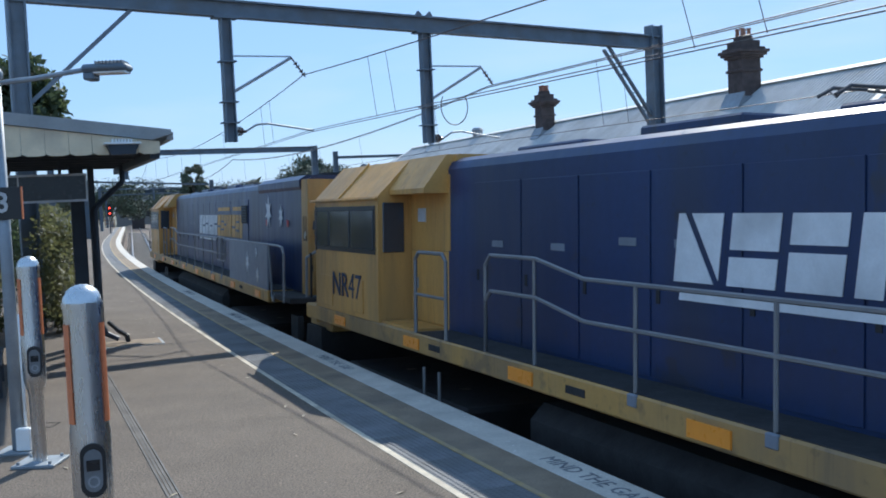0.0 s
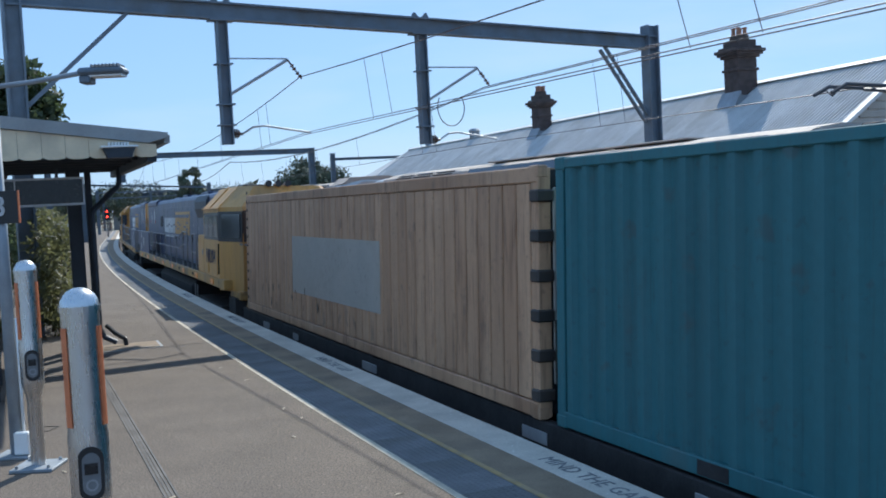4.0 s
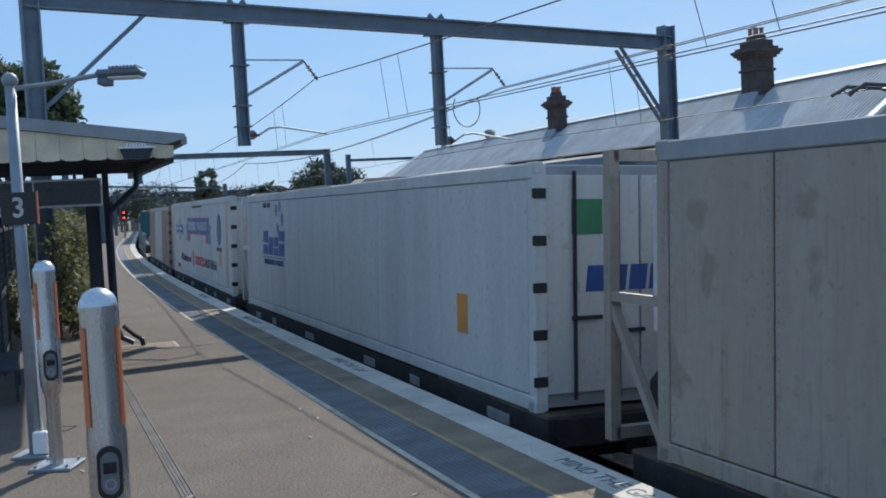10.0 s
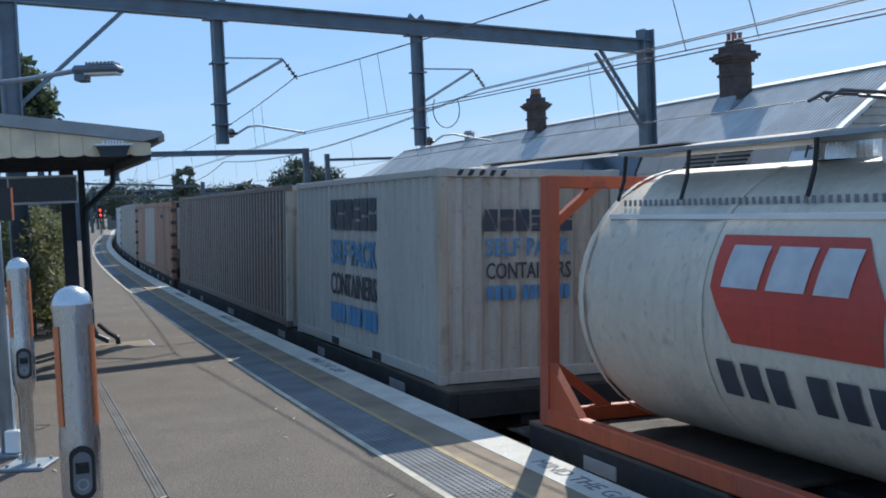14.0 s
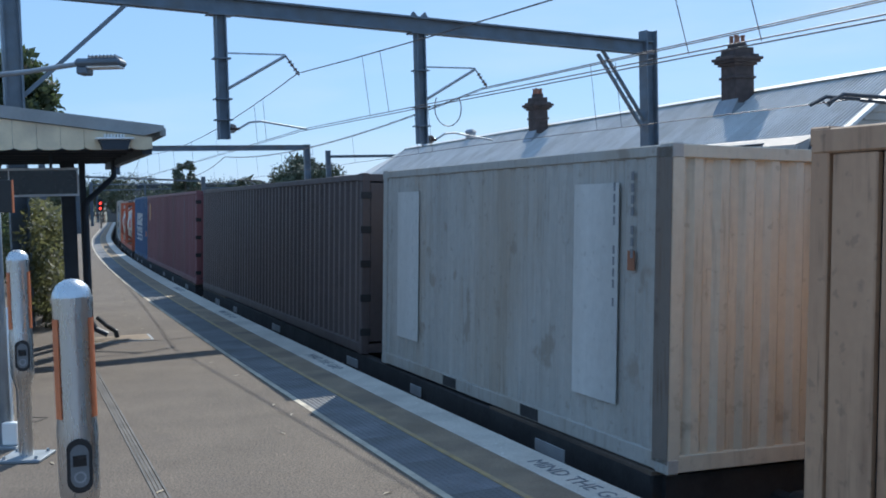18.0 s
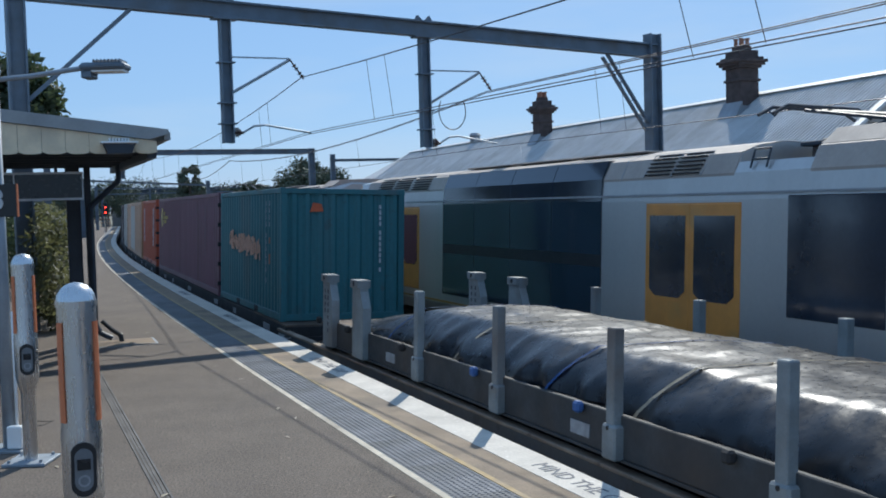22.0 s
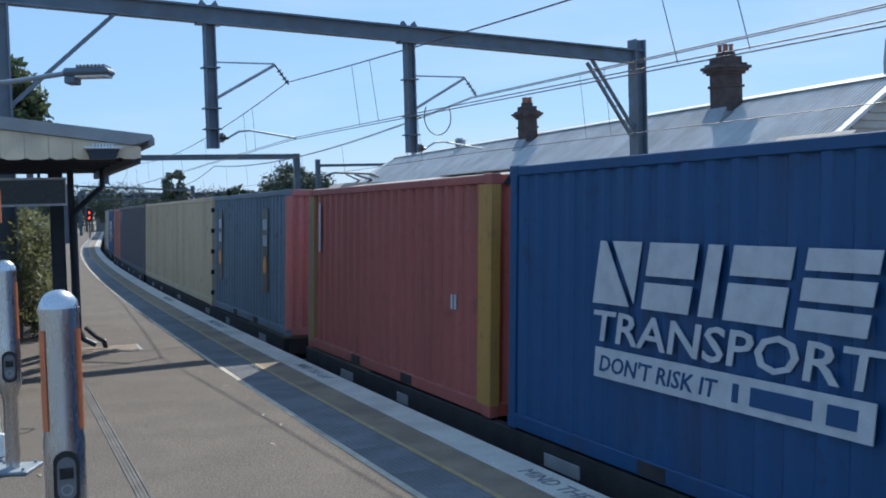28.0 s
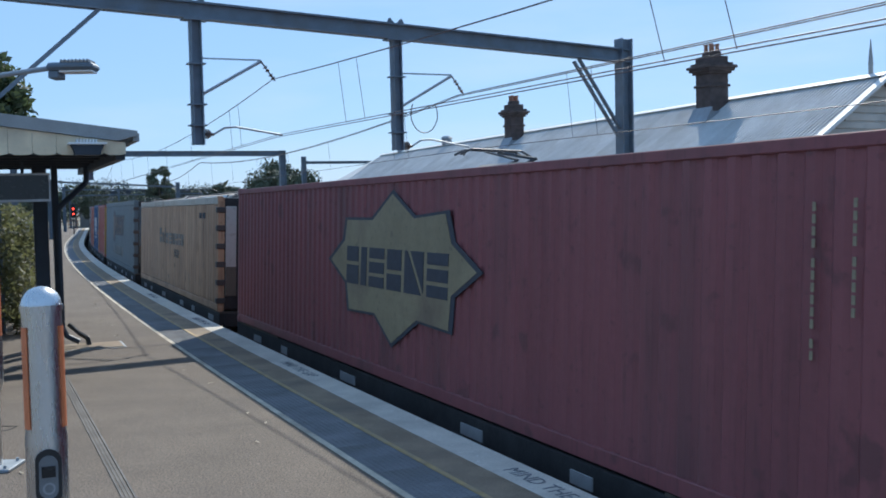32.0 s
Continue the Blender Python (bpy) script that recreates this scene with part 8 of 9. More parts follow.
code_column(t, M["text_white"], 0.72, -L / 2 - 0.006, 3.25, end=True)
emblem(t, [(-0.12, -0.06), (0.14, -0.05), (0.1, 0.09), (-0.06, 0.12)], M["strap_orange"], -0.55, -L / 2 - 0.006, 3.2, end=True, name="worn_mark")
t, L = panel_box(-314.3, -327.8, "grey-cream ribbed container with a red emblem", [(1, P("grey_cream_paint", (0.36, 0.305, 0.245), (0.26, 0.2, 0.145), 0.35))], panel=0.56, end=offwhite, hinges=M["plate"])
for k in range(4):
    part("front_post", box(B(), -HW - 0.012, -HW, L / 2 - 0.2 - k * 0.13, L / 2 - 0.13 - k * 0.13, DECK + 0.2, TOP - 0.16), P("rusty_edge_paint", (0.4, 0.18, 0.1)), t)
emblem(t, [(-0.6, 0.31), (0.38, 0.31), (0.6, 0.12), (0.6, -0.3), (-0.35, -0.3), (-0.6, -0.1)], red, -HW - 0.006, L / 2 - 1.46, 3.05, label="red emblem panel with cut corners", name="emblem_panel")
blocks(t, M["text_white"], -HW - 0.011, L / 2 - 1.43, 3.16, 0.26, [(0.28, 1, "h"), (0.26, 1, "u"), (0.24, 1, "n")], 0.05, 0.12)
fitted("CONTAINER", 1.6, 0.16, M["text_dark"], t, -HW - 0.006, L / 2 - 3.0, 3.05, bold=0.03)
fitted("SOLUTIONS", 1.6, 0.16, M["text_dark"], t, -HW - 0.006, L / 2 - 3.0, 2.82, bold=0.03)
lettering("41'3\" x 9'6\" RF", 0.17, M["text_dark"], t, -HW - 0.006, L / 2 - 1.25, 1.5)
part("vent_box", box(B(), -HW - 0.01, -HW, L / 2 - 1.6, L / 2 - 1.35, 2.2, 2.45), M["plate"], t)
blocks(t, M["text_dark"], -HW - 0.006, -L / 2 + 1.4, 3.05, 0.14, [0.055] * 4 + [-0.05] + [0.055] * 3, 0.03, name="code_bar")
part("warning_plate", box(B(), -HW - 0.008, -HW, -L / 2 + 0.45, -L / 2 + 0.8, 1.5, 1.9), M["train_yellow"], t)
transport_box(-328.3, -334.8)


R_TOP = 3.56


def red_box(u_f, u_r, lab):
    t, L = steel_box(u_f, u_r, lab, red, ends=P("bright_red_paint", (0.5, 0.1, 0.06), (0.4, 0.08, 0.05), 0.1), pitch=0.28, top=R_TOP)
    for sy in (-1, 1):
        part("yellow_post", box(B(), -HW - 0.005, -HW + 0.1, sy * (L / 2 - 0.14) - 0.15, sy * (L / 2 - 0.14) + 0.15, DECK + 0.14, R_TOP - 0.1), P("dull_ochre_paint", (0.45, 0.24, 0.05)), t, "ochre corner stripe")
    part("white_strip", box(B(), -HW - 0.006, -HW, L / 2 - 0.62, L / 2 - 0.54, 2.6, 3.35), M["text_white"], t)
    blocks(t, M["text_white"], -HW - 0.006, -L / 2 + 0.9, 2.2, 0.16, [0.05, 0.05], 0.04, name="code_bar")
    for k in range(8):
        part("hazard_stripe", prism(B(), [(-1.1 + k * 0.28, R_TOP - 0.1), (-0.98 + k * 0.28, R_TOP - 0.1), (-0.9 + k * 0.28, R_TOP), (-1.02 + k * 0.28, R_TOP)], "y", -L / 2 - 0.004, -L / 2), M["black"], t)
    return t


red_box(-335.8, -342.3, "red-orange corrugated container with ochre corners")
t, L = steel_box(-342.6, -355.9, "very dark maroon-black corrugated container", navy, deep=0.03)
blocks(t, M["text_grey"], -HW - 0.006, L / 2 - 1.0, 3.33, 0.12, [0.09] * 11, 0.03, name="code_bar")
emblem(t, [(-0.55, 0.09), (0.55, 0.09), (0.34, -0.08), (-0.34, -0.08)], M["text_grey"], -HW - 0.006, L / 2 - 1.0, 3.08, label="pale winged emblem")
blocks(t, navy, -HW - 0.011, L / 2 - 1.0, 3.08, 0.07, [0.16, 0.44], 0.06)
emblem(t, [(-0.02, -0.17), (0.02, -0.17), (0.0, 0.17)], M["text_grey"], -HW - 0.008, L / 2 - 1.0, 3.08)
steel_box(-356.1, -370.0, "sun-faded cream corrugated container", P("warm_cream_paint", (0.62, 0.48, 0.3), (0.45, 0.33, 0.2), 0.2), doors=True)
t, L = steel_box(-370.2, -376.8, "blue-grey corrugated container with black sign strips", bluegrey, ends=P("pinkish_red_paint", (0.5, 0.2, 0.18), (0.35, 0.2, 0.18), 0.2), pitch=0.26)
for y in (L / 2 - 0.75, -L / 2 + 1.55):
    st = part("sign_strip", box(B(), -HW - 0.01, -HW, y - 0.22, y + 0.22, 1.75, 3.3), M["black"], t, "upright black sign strip")
    for k, z in enumerate((3.0, 2.7)):
        blocks(t, M["text_white"], -HW - 0.014, y, z, 0.2, [0.12, 0.12], 0.04, name="sign_bar")
    emblem(t, [(0.13 * math.cos(a), 0.16 * math.sin(a)) for a in [k * math.tau / 16 for k in range(16)]], M["train_yellow"], -HW - 0.014, y, 2.25)
blocks(t, M["black"], 0.2, -L / 2 - 0.006, 3.05, 0.36, [0.5], 0, end=True)
emblem(t, [(0.14 * math.cos(a), 0.14 * math.sin(a)) for a in [k * math.tau / 16 for k in range(16)]], M["loco_yellow"], 0.2, -L / 2 - 0.012, 3.06, end=True)
red_box(-378.2, -384.7, "red-orange corrugated container on the wagon's front")
transport_box(-385.1, -391.7)
red_box(-391.9, -398.2, "red-orange corrugated container with bright red end")
t, L = panel_box(-399.8, -413.0, "slate-teal ribbed container with faded freight lettering", [(1, slate)], panel=0.43, end=slate, hinges=M["under"])
lettering("FREIGHT", 1.06, M["text_dark"], t, -HW - 0.005, L / 2 - 7.18, 2.64, bold=0.05, squeeze=0.95, label="dark block lettering with rusty fill")
lettering("FREIGHT", 1.0, P("faded_rust_letter", (0.16, 0.1, 0.08)), t, -HW - 0.01, L / 2 - 7.18, 2.64, squeeze=1.02)
part("dark_block", box(B(), -HW - 0.006, -HW, L / 2 - 5.1, L / 2 - 4.2, 2.0, 3.25), M["text_dark"], t, "faded dark emblem block")
part("rust_block", box(B(), -HW - 0.011, -HW - 0.006, L / 2 - 4.95, L / 2 - 4.35, 2.15, 3.1), M["faded_rust_letter"], t)
lettering("RAIL | ROAD | AIR", 0.5, P("faded_pale_letter", (0.3, 0.3, 0.28)), t, -HW - 0.006, L / 2 - 6.67, 1.67, squeeze=1.15)
t, L = panel_box(-415.1, -428.0, "weathered tan container with faded dark lettering", [(1, P("weathered_tan_paint", (0.53, 0.32, 0.18), (0.36, 0.19, 0.1), 0.5, dscale=0.8, each=0.14, runs=(0.18, 0.09, 0.05), run_amount=0.7))], panel=0.31, gap=0.032, end=offwhite, hinges=M["under"], top=3.51, cap=cream)
scuffs(t, -L / 2 + 0.3, L / 2 - 0.5, 14, 16, (M["scuff_brown"], M["kick_grime"], M["scuff_tan"]), 1.2)
blocks(t, P("faded_grey_letter", (0.17, 0.15, 0.13)), -HW - 0.006, L / 2 - 6.4, 2.55, 0.42, [(0.4, 1, "n"), (0.36, 0.7, "o"), 0.12, (0.36, 0.7, "n"), (0.56, 0.7, "h"), (0.36, 0.7, "o"), (0.36, 0.7, "n"), (0.34, 0.7, "u"), (0.36, 0.7, "o")], 0.12)
lettering("FRESH", 0.3, M["faded_grey_letter"], t, -HW - 0.006, L / 2 - 7.4, 2.1)
blocks(t, M["text_dark"], -HW - 0.006, L / 2 - 11.07, 3.11, 0.13, [0.055, 0.055, 0.055, 0.055, -0.06, 0.055, 0.055, 0.055, 0.055], 0.03, name="code_bar")
t, L = steel_box(-430.0, -446.5, "dark red container with a tan star-shaped emblem", darkred, deep=0.025, pitch=0.24)
stars = [(0, 1.15), (0.35, 0.78), (0.8, 0.85), (0.88, 0.45), (1.2, 0.1), (0.88, -0.25), (0.85, -0.72), (0.4, -0.68), (0, -1.12), (-0.3, -0.72), (-0.8, -0.75), (-0.85, -0.3), (-1.2, 0.05), (-0.9, 0.4), (-0.85, 0.75), (-0.35, 0.75)]
ecy, ecz = L / 2 - 8.0, 2.46
stars = [(x * 1.92, y * 0.8) for x, y in stars]
emblem(t, [(x * 1.06, y * 1.06) for x, y in stars], M["text_dark"], -HW - 0.004, ecy, ecz, label="dark outline of the star emblem")
emblem(t, stars, P("khaki_emblem_paint", (0.33, 0.27, 0.16)), -HW - 0.009, ecy, ecz, label="tan star-shaped emblem")
blocks(t, M["text_dark"], -HW - 0.015, ecy, ecz, 0.5, [(0.46, 1, "u"), 0.2, (0.52, 1, "h"), (0.46, 1, "n"), (0.56, 1, "o"), (0.56, 1, "h")], 0.1, 0.05)
code_column(t, M["stencil_brown"], -HW - 0.006, L / 2 - 14.84, 3.18, 12, 0.055, 0.026)
code_column(t, M["stencil_brown"], -HW - 0.006, L / 2 - 15.16, 3.2, 9, 0.055, 0.026)

for a, b in ((-37.6, -60.2), (-87.0, -102.6), (-102.9, -118.6), (-119.2, -135.5), (-136.0, -151.9), (-152.4, -166.8), (-167.2, -189.4), (-190.2, -204.8), (-205.6, -227.4), (-227.8, -248.9), (-249.4, -271.0), (-271.4, -293.0), (-313.6, -334.9), (-335.2, -356.0), (-356.0, -377.3), (-377.7, -398.7), (-399.2, -413.6), (-414.5, -428.6), (-429.4, -446.8)):
    wagon(a, b, PL)


LOW = DECK - 0.09          # top of the open-framed wagons
RACK = DECK + 0.38         # floor of the flat racks that stand on them


def stake_wagon(u_f, u_r, d_end):
    """An open-framed wagon: spine plate, side rails, cross members and dark openings between."""
    t, L = wagon(u_f, u_r, PL, "low open-framed wagon with a buff spine plate", LOW, False)
    z = LOW
    for sx in (-1, 1):
        part("side_rail", box(B(), *sorted((sx * 1.12, sx * 1.25)), -L / 2 + 0.12, L / 2 - 0.12, z - 0.02, z + 0.015, 0.006), M["deck"], t, "buff worn side rail")
        part("side_sill", box(B(), *sorted((sx * 1.2, sx * 1.235)), -L / 2 + 0.12, L / 2 - 0.12, z - 0.3, z - 0.02, 0.006), M["sill_grey"], t)
    part("spine_plate", box(B(), -0.47, 0.47, -L / 2 + 0.3, L / 2 - 0.3, z - 0.03, z + 0.012, 0.006), M["deck"], t, "buff worn spine plate")
    for q in range(2):
        sy = 1 if q else -1
        y0 = sy * L / 2
        part("end_plate", prism(B(), [(-1.25, y0 - sy * 0.06), (-1.25, y0 - sy * 0.42), (-0.4, y0 - sy * 0.6), (0.4, y0 - sy * 0.6), (1.2, y0 - sy * 0.24), (1.2, y0 - sy * 0.16), (0.62, y0 - sy * 0.3), (0.5, y0 - sy * 0.06)], "z", z - 0.02, z + 0.02), M["deck"], t, "buff end plate with a cut corner")
        part("twistlock", rod(B(), (-1.05, y0 - sy * 0.24, z + 0.02), (-1.05, y0 - sy * 0.24, z + 0.035), 0.075, n=12), M["under"], t)
        part("end_sill", box(B(), -1.24, 1.24, *sorted((y0 - sy * 0.04, y0 - sy * 0.12)), z - 0.3, z - 0.021, 0.01), M["under"], t)
        part("end_plaque", box(B(), -1.243, -1.236, *sorted((y0 - sy * 0.14, y0 - sy * 0.5)), z - 0.24, z - 0.06), M["plate"], t, "pale stencilled plaque at the wagon end")
        part("step_handle", pipe(B(), [(-1.24, y0 - sy * 0.62, z - 0.05), (-1.31, y0 - sy * 0.62, z - 0.07), (-1.31, y0 - sy * 1.02, z - 0.07), (-1.24, y0 - sy * 1.02, z - 0.05)], 0.012), M["plate"], t, "pale handle loop")
        part("lever_guide", box(B(), -0.12, 0.12, *sorted((y0 - sy * 0.02, y0 + sy * 0.14)), z - 0.05, z - 0.035), M["plate"], t)
        for sx in (-1, 1):
            part("gap_strip", box(B(), *sorted((sx * 0.6, sx * 0.96)), *sorted((y0 - sy * 2.4, y0 - sy * 3.75)), z - 0.03, z + 0.008), M["deck"], t, "buff deck strip between dark openings")
            part("cross_bar", box(B(), *sorted((sx * 0.47, sx * 1.12)), *sorted((y0 - sy * 2.34, y0 - sy * 2.4)), z - 0.12, z + 0.005), M["deck"], t)
        part("wide_plate", box(B(), -1.12, 1.12, *sorted((y0 - sy * 3.75, y0 - sy * 5.4)), z - 0.03, z + 0.006), M["deck"], t, "full-width buff deck plate")
        part("hose", pipe(B(), [(0.55, y0 - sy * 0.05, z - 0.2), (0.62, y0 + sy * 0.12, z - 0.22), (0.66, y0 + sy * 0.2, z - 0.42), (0.6, y0 + sy * 0.26, z - 0.6)], 0.03), M["under"], t)
    # added black sheet: stands in for the shade inside the openings
    part("pit_floor", box(B(), -1.1, 1.1, -L / 2 + 0.3, L / 2 - 0.3, z - 0.26, z - 0.24), M["under"], t, "black sheet added for the shade under the openings")
    # the flat rack
    ds = (3.4, 4.85, 7.05, 9.22, 11.38, 13.4, 15.5, d_end - 1.3, d_end)
    rk, RL = train_thing("flat_rack", u_f - ds[0] + 0.3, u_f - ds[-1] + 0.3, "grimy grey flat rack with tall steel stakes", "flat rack", "flat racks")
    z0 = LOW + 0.02
    for sx in (-1, 1):
        part("side_beam", box(B(), *sorted((sx * 1.16, sx * 1.225)), -RL / 2, RL / 2, z0 + 0.09, RACK, 0.01), M["rack_grey"], rk, "grimy grey side beam")
        part("lower_flange", box(B(), *sorted((sx * 1.1, sx * 1.24)), -RL / 2, RL / 2, z0 + 0.06, z0 + 0.09, 0.005), M["rack_grey"], rk)
        for sy in (-1, 1):
            part("corner_casting", box(B(), *sorted((sx * 1.08, sx * 1.245)), *sorted((sy * RL / 2, sy * (RL / 2 - 0.18))), z0, z0 + 0.14, 0.012), M["rack_grey"], rk)
        for d in (2.9, 7.7, 11.9):
            part("rack_plate", box(B(), sx * 1.23 - 0.004, sx * 1.23 + 0.004, RL / 2 - d - 0.16, RL / 2 - d + 0.16, z0 + 0.16, z0 + 0.28), M["text_faded"], rk, "small pale plate on the beam")
    part("floor", box(B(), -1.16, 1.16, -RL / 2 + 0.05, RL / 2 - 0.05, RACK - 0.07, RACK - 0.02), M["deck_dark"], rk, "dark rack floor")
    for sy in (-1, 1):
        part("end_beam", box(B(), -1.16, 1.16, *sorted((sy * RL / 2, sy * (RL / 2 - 0.1))), z0 + 0.02, RACK - 0.02, 0.01), M["rack_grey"], rk)
    z = DECK
    for sx in (-1, 1):
        for d in ds:
            y = RL / 2 - d + ds[0] - 0.3 + (0.9 if sx > 0 and d > 17 else 0.0)
            if d < 6 or d > 17:
                # broad plate below, cut back to a narrow head
                out = [(y - 0.26, z + 0.0), (y + 0.2, z + 0.0), (y + 0.2, z + 1.1), (y - 0.14, z + 1.1), (y - 0.14, z + 0.95), (y - 0.26, z + 0.72)]
                st = part("stake", prism(B(), out, "x", sx * 1.25 - 0.06, sx * 1.25 + 0.06), M["stake"], rk, "broad grey steel stake")
                part("stake_head", box(B(), sx * 1.25 - 0.1, sx * 1.25 + 0.1, y - 0.13, y + 0.19, z + 0.99, z + 1.105, 0.01), M["stake_head"] if d == ds[-1] else M["stake"], st)
                part("lifting_hole", rod(B(), (sx * 1.25 - 0.104, y + 0.03, z + 1.05), (sx * 1.25 - 0.09, y + 0.03, z + 1.05), 0.035, n=10), M["under"], st)
                if d == ds[-1] or d == ds[0]:
                    for col, n_ in ((-0.06, 7), (0.09, 4)):
                        for k in range(n_):
                            part("code_bar", box(B(), sx * 1.25 - 0.064, sx * 1.25 - 0.06, y + col - 0.025, y + col + 0.025, z + 0.82 - k * 0.1, z + 0.88 - k * 0.1), M["text_dark"], st)
            else:
                st = part("stake", box(B(), sx * 1.25 - 0.05, sx * 1.25 + 0.05, y - 0.06, y + 0.06, z + 0.02, z + 1.1, 0.01), M["stake"], rk, "narrow grey steel stake")
                part("stake_foot", box(B(), sx * 1.25 - 0.07, sx * 1.25 + 0.07, y - 0.1, y + 0.1, z, z + 0.3, 0.02), M["stake"], st)
                part("pin_hole", rod(B(), (sx * 1.25 - 0.074, y, z + 0.27), (sx * 1.25 - 0.065, y, z + 0.27), 0.02, n=8), M["under"], st)
            part("ratchet", box(B(), sx * 1.27 - 0.04, sx * 1.27 + 0.04, y + 0.5, y + 0.6, z + 0.3, z + 0.4, 0.02), M["strap_blue"] if 9 < d < 12 else M["under"], rk)


stake_wagon(-62.0, -86.4, 19.2)
ld, LL = train_thing("steel_bar_load", -66.2, -81.0, "layered bundles of long steel bars on timber dunnage", "steel bars")
rnd = random.Random(17)
# three stacks that rise like stairs from the near side; each is a packed bundle with single bars proud on top and flank
STACKS = ((-1.1, -0.62, 0.47, 0.55), (-0.62, -0.04, 0.59, 0.3), (-0.04, 1.08, 0.71, 0.0))
for xa, xb, top, short in STACKS:
    ya, yb = -LL / 2 + short + 0.25, LL / 2 - 0.5 - short * 0.6
    part("bar_pack", box(B(), xa + 0.03, xb - 0.01, ya + 0.45, yb - 0.3, RACK + 0.04, DECK + top - 0.03, 0.02), M["bundle"], ld, "tightly packed dark bar stock")
    n_ = int((xb - xa - 0.04) / 0.047)
    for q in range(n_):
        x = xa + 0.05 + q * 0.047
        if q % 5 == 4:
            continue
        sag = rnd.uniform(-0.012, 0.02)
        drift = rnd.uniform(-0.05, 0.05)
        part("steel_bar", rod(B(), (x + drift, ya + rnd.uniform(-0.4, 0.15), DECK + top - 0.012 + sag), (x - drift, yb + rnd.uniform(-0.3, 0.3), DECK + top - 0.012 + sag * 0.3), 0.016, n=6), M["bar_steel"], ld)
    for q in range(int((top - 0.4) / 0.05)):
        z = RACK + 0.05 + q * 0.05
        part("steel_bar", rod(B(), (xa + 0.026, ya + rnd.uniform(-0.3, 0.2), z), (xa + 0.026 + rnd.uniform(-0.012, 0.0), yb + rnd.uniform(-0.2, 0.2), z + rnd.uniform(-0.01, 0.01)), 0.015, n=6), M["bar_steel"], ld)
    for q in range(int((xb - xa - 0.1) / 0.085)):
        for r_ in range(int((top - 0.38) / 0.07)):
            x, z = xa + 0.08 + q * 0.085, RACK + 0.03 + r_ * 0.07
            part("bar_end", rod(B(), (x + rnd.uniform(-0.02, 0.02), ya + rnd.uniform(-0.15, 0.3), z + rnd.uniform(-0.02, 0.02)), (x, ya + 0.55, z), 0.022, n=6), M["bar_steel"], ld)
    for q in range(3 if xb < 0 else 6):
        x = xa + 0.1 + q * (xb - xa - 0.2) / (2 if xb < 0 else 5)
        for tz in ((top - 0.06, top - 0.14) if q % 2 else (top - 0.06,)):
            y = ya - 0.22 + rnd.uniform(-0.12, 0.2)
            part("loose_end", rod(B(), (x, y, DECK + tz + 0.02), (x, ya + 0.2, DECK + tz + 0.02), 0.016, n=6), M["bar_steel"], ld)
            part("end_tag", box(B(), x - 0.025, x + 0.02, y - 0.012, y - 0.004, DECK + tz - 0.06, DECK + tz + 0.02), M["strap_pale"], ld, "pale paper tag on the bundle end")
for k in range(8):
    y = -LL / 2 + 1.5 + k * (LL - 2.8) / 7 + rnd.uniform(-0.2, 0.2)
    part("dunnage", box(B(), -1.14, 1.1, y - 0.05, y + 0.05, RACK - 0.018, RACK + 0.04, 0.012), M["timber"], ld, "timber dunnage block")
    part("dunnage", box(B(), -0.92, -0.5, y + 0.3, y + 0.4, DECK + 0.475, DECK + 0.55, 0.012), M["timber"], ld, "timber dunnage block")


def webbing(bm, pts, w=0.05):
    """A flat strap laid through the points."""
    rows_ = [(bm.verts.new((x, y - w / 2, z)), bm.verts.new((x, y + w / 2, z))) for x, y, z in pts]
    for (a0, a1), (b0, b1) in zip(rows_[:-1], rows_[1:]):
        bm.faces.new((a0, a1, b1, b0))
    bmesh.ops.solidify(bm, geom=bm.faces[:], thickness=0.004)
    return bm


for k in range(10):
    y = -LL / 2 + 0.95 + k * (LL - 2.0) / 9
    mt = "strap_blue" if k == 5 else "strap_buff"
    part("lashing_strap", webbing(B(), [(-1.24, y + 0.34, DECK + 0.2), (-1.16, y + 0.22, DECK + 0.42), (-1.06, y + 0.2, DECK + 0.505), (-0.66, y + 0.08, DECK + 0.52), (-0.58, y + 0.05, DECK + 0.63), (-0.08, y - 0.04, DECK + 0.645), (0.0, y - 0.06, DECK + 0.745), (1.07, y - 0.3, DECK + 0.745), (1.12, y - 0.32, DECK + 0.65), (1.24, y - 0.4, DECK + 0.25)]), M[mt], ld, "flat webbing strap over the bars")
# spilt dirt at the end of the deck
bm = B()
hp_ = []
for j in range(13):
    for i in range(17):
        u, v = i / 8 - 1, j / 6 - 1
        r_ = max(0.0, 1 - u * u - v * v)
        hp_.append(bm.verts.new((0.45 + u * (0.5 + 0.14 * noise.noise(Vector((v * 2, 1.0, 7.0)))), v * 0.45, 0.07 * r_ * (0.6 + noise.noise(Vector((u * 3, v * 3, 2.0)))) + 0.03 * r_ * noise.noise(Vector((u * 11, v * 11, 5.0))))))
for j in range(12):
    for i in range(16):
        bm.faces.new((hp_[j * 17 + i], hp_[j * 17 + i + 1], hp_[j * 17 + i + 18], hp_[j * 17 + i + 17]))
dh, _ = train_thing("dirt_heap", -81.7, -82.7, "low heap of spilt brown dirt on the wagon deck", "dirt")
part("soil", bm, M["soil"], dh, m=Matrix.Translation((-0.1, 0, LOW + 0.004)))
r_ = random.Random(4)
bm = B()
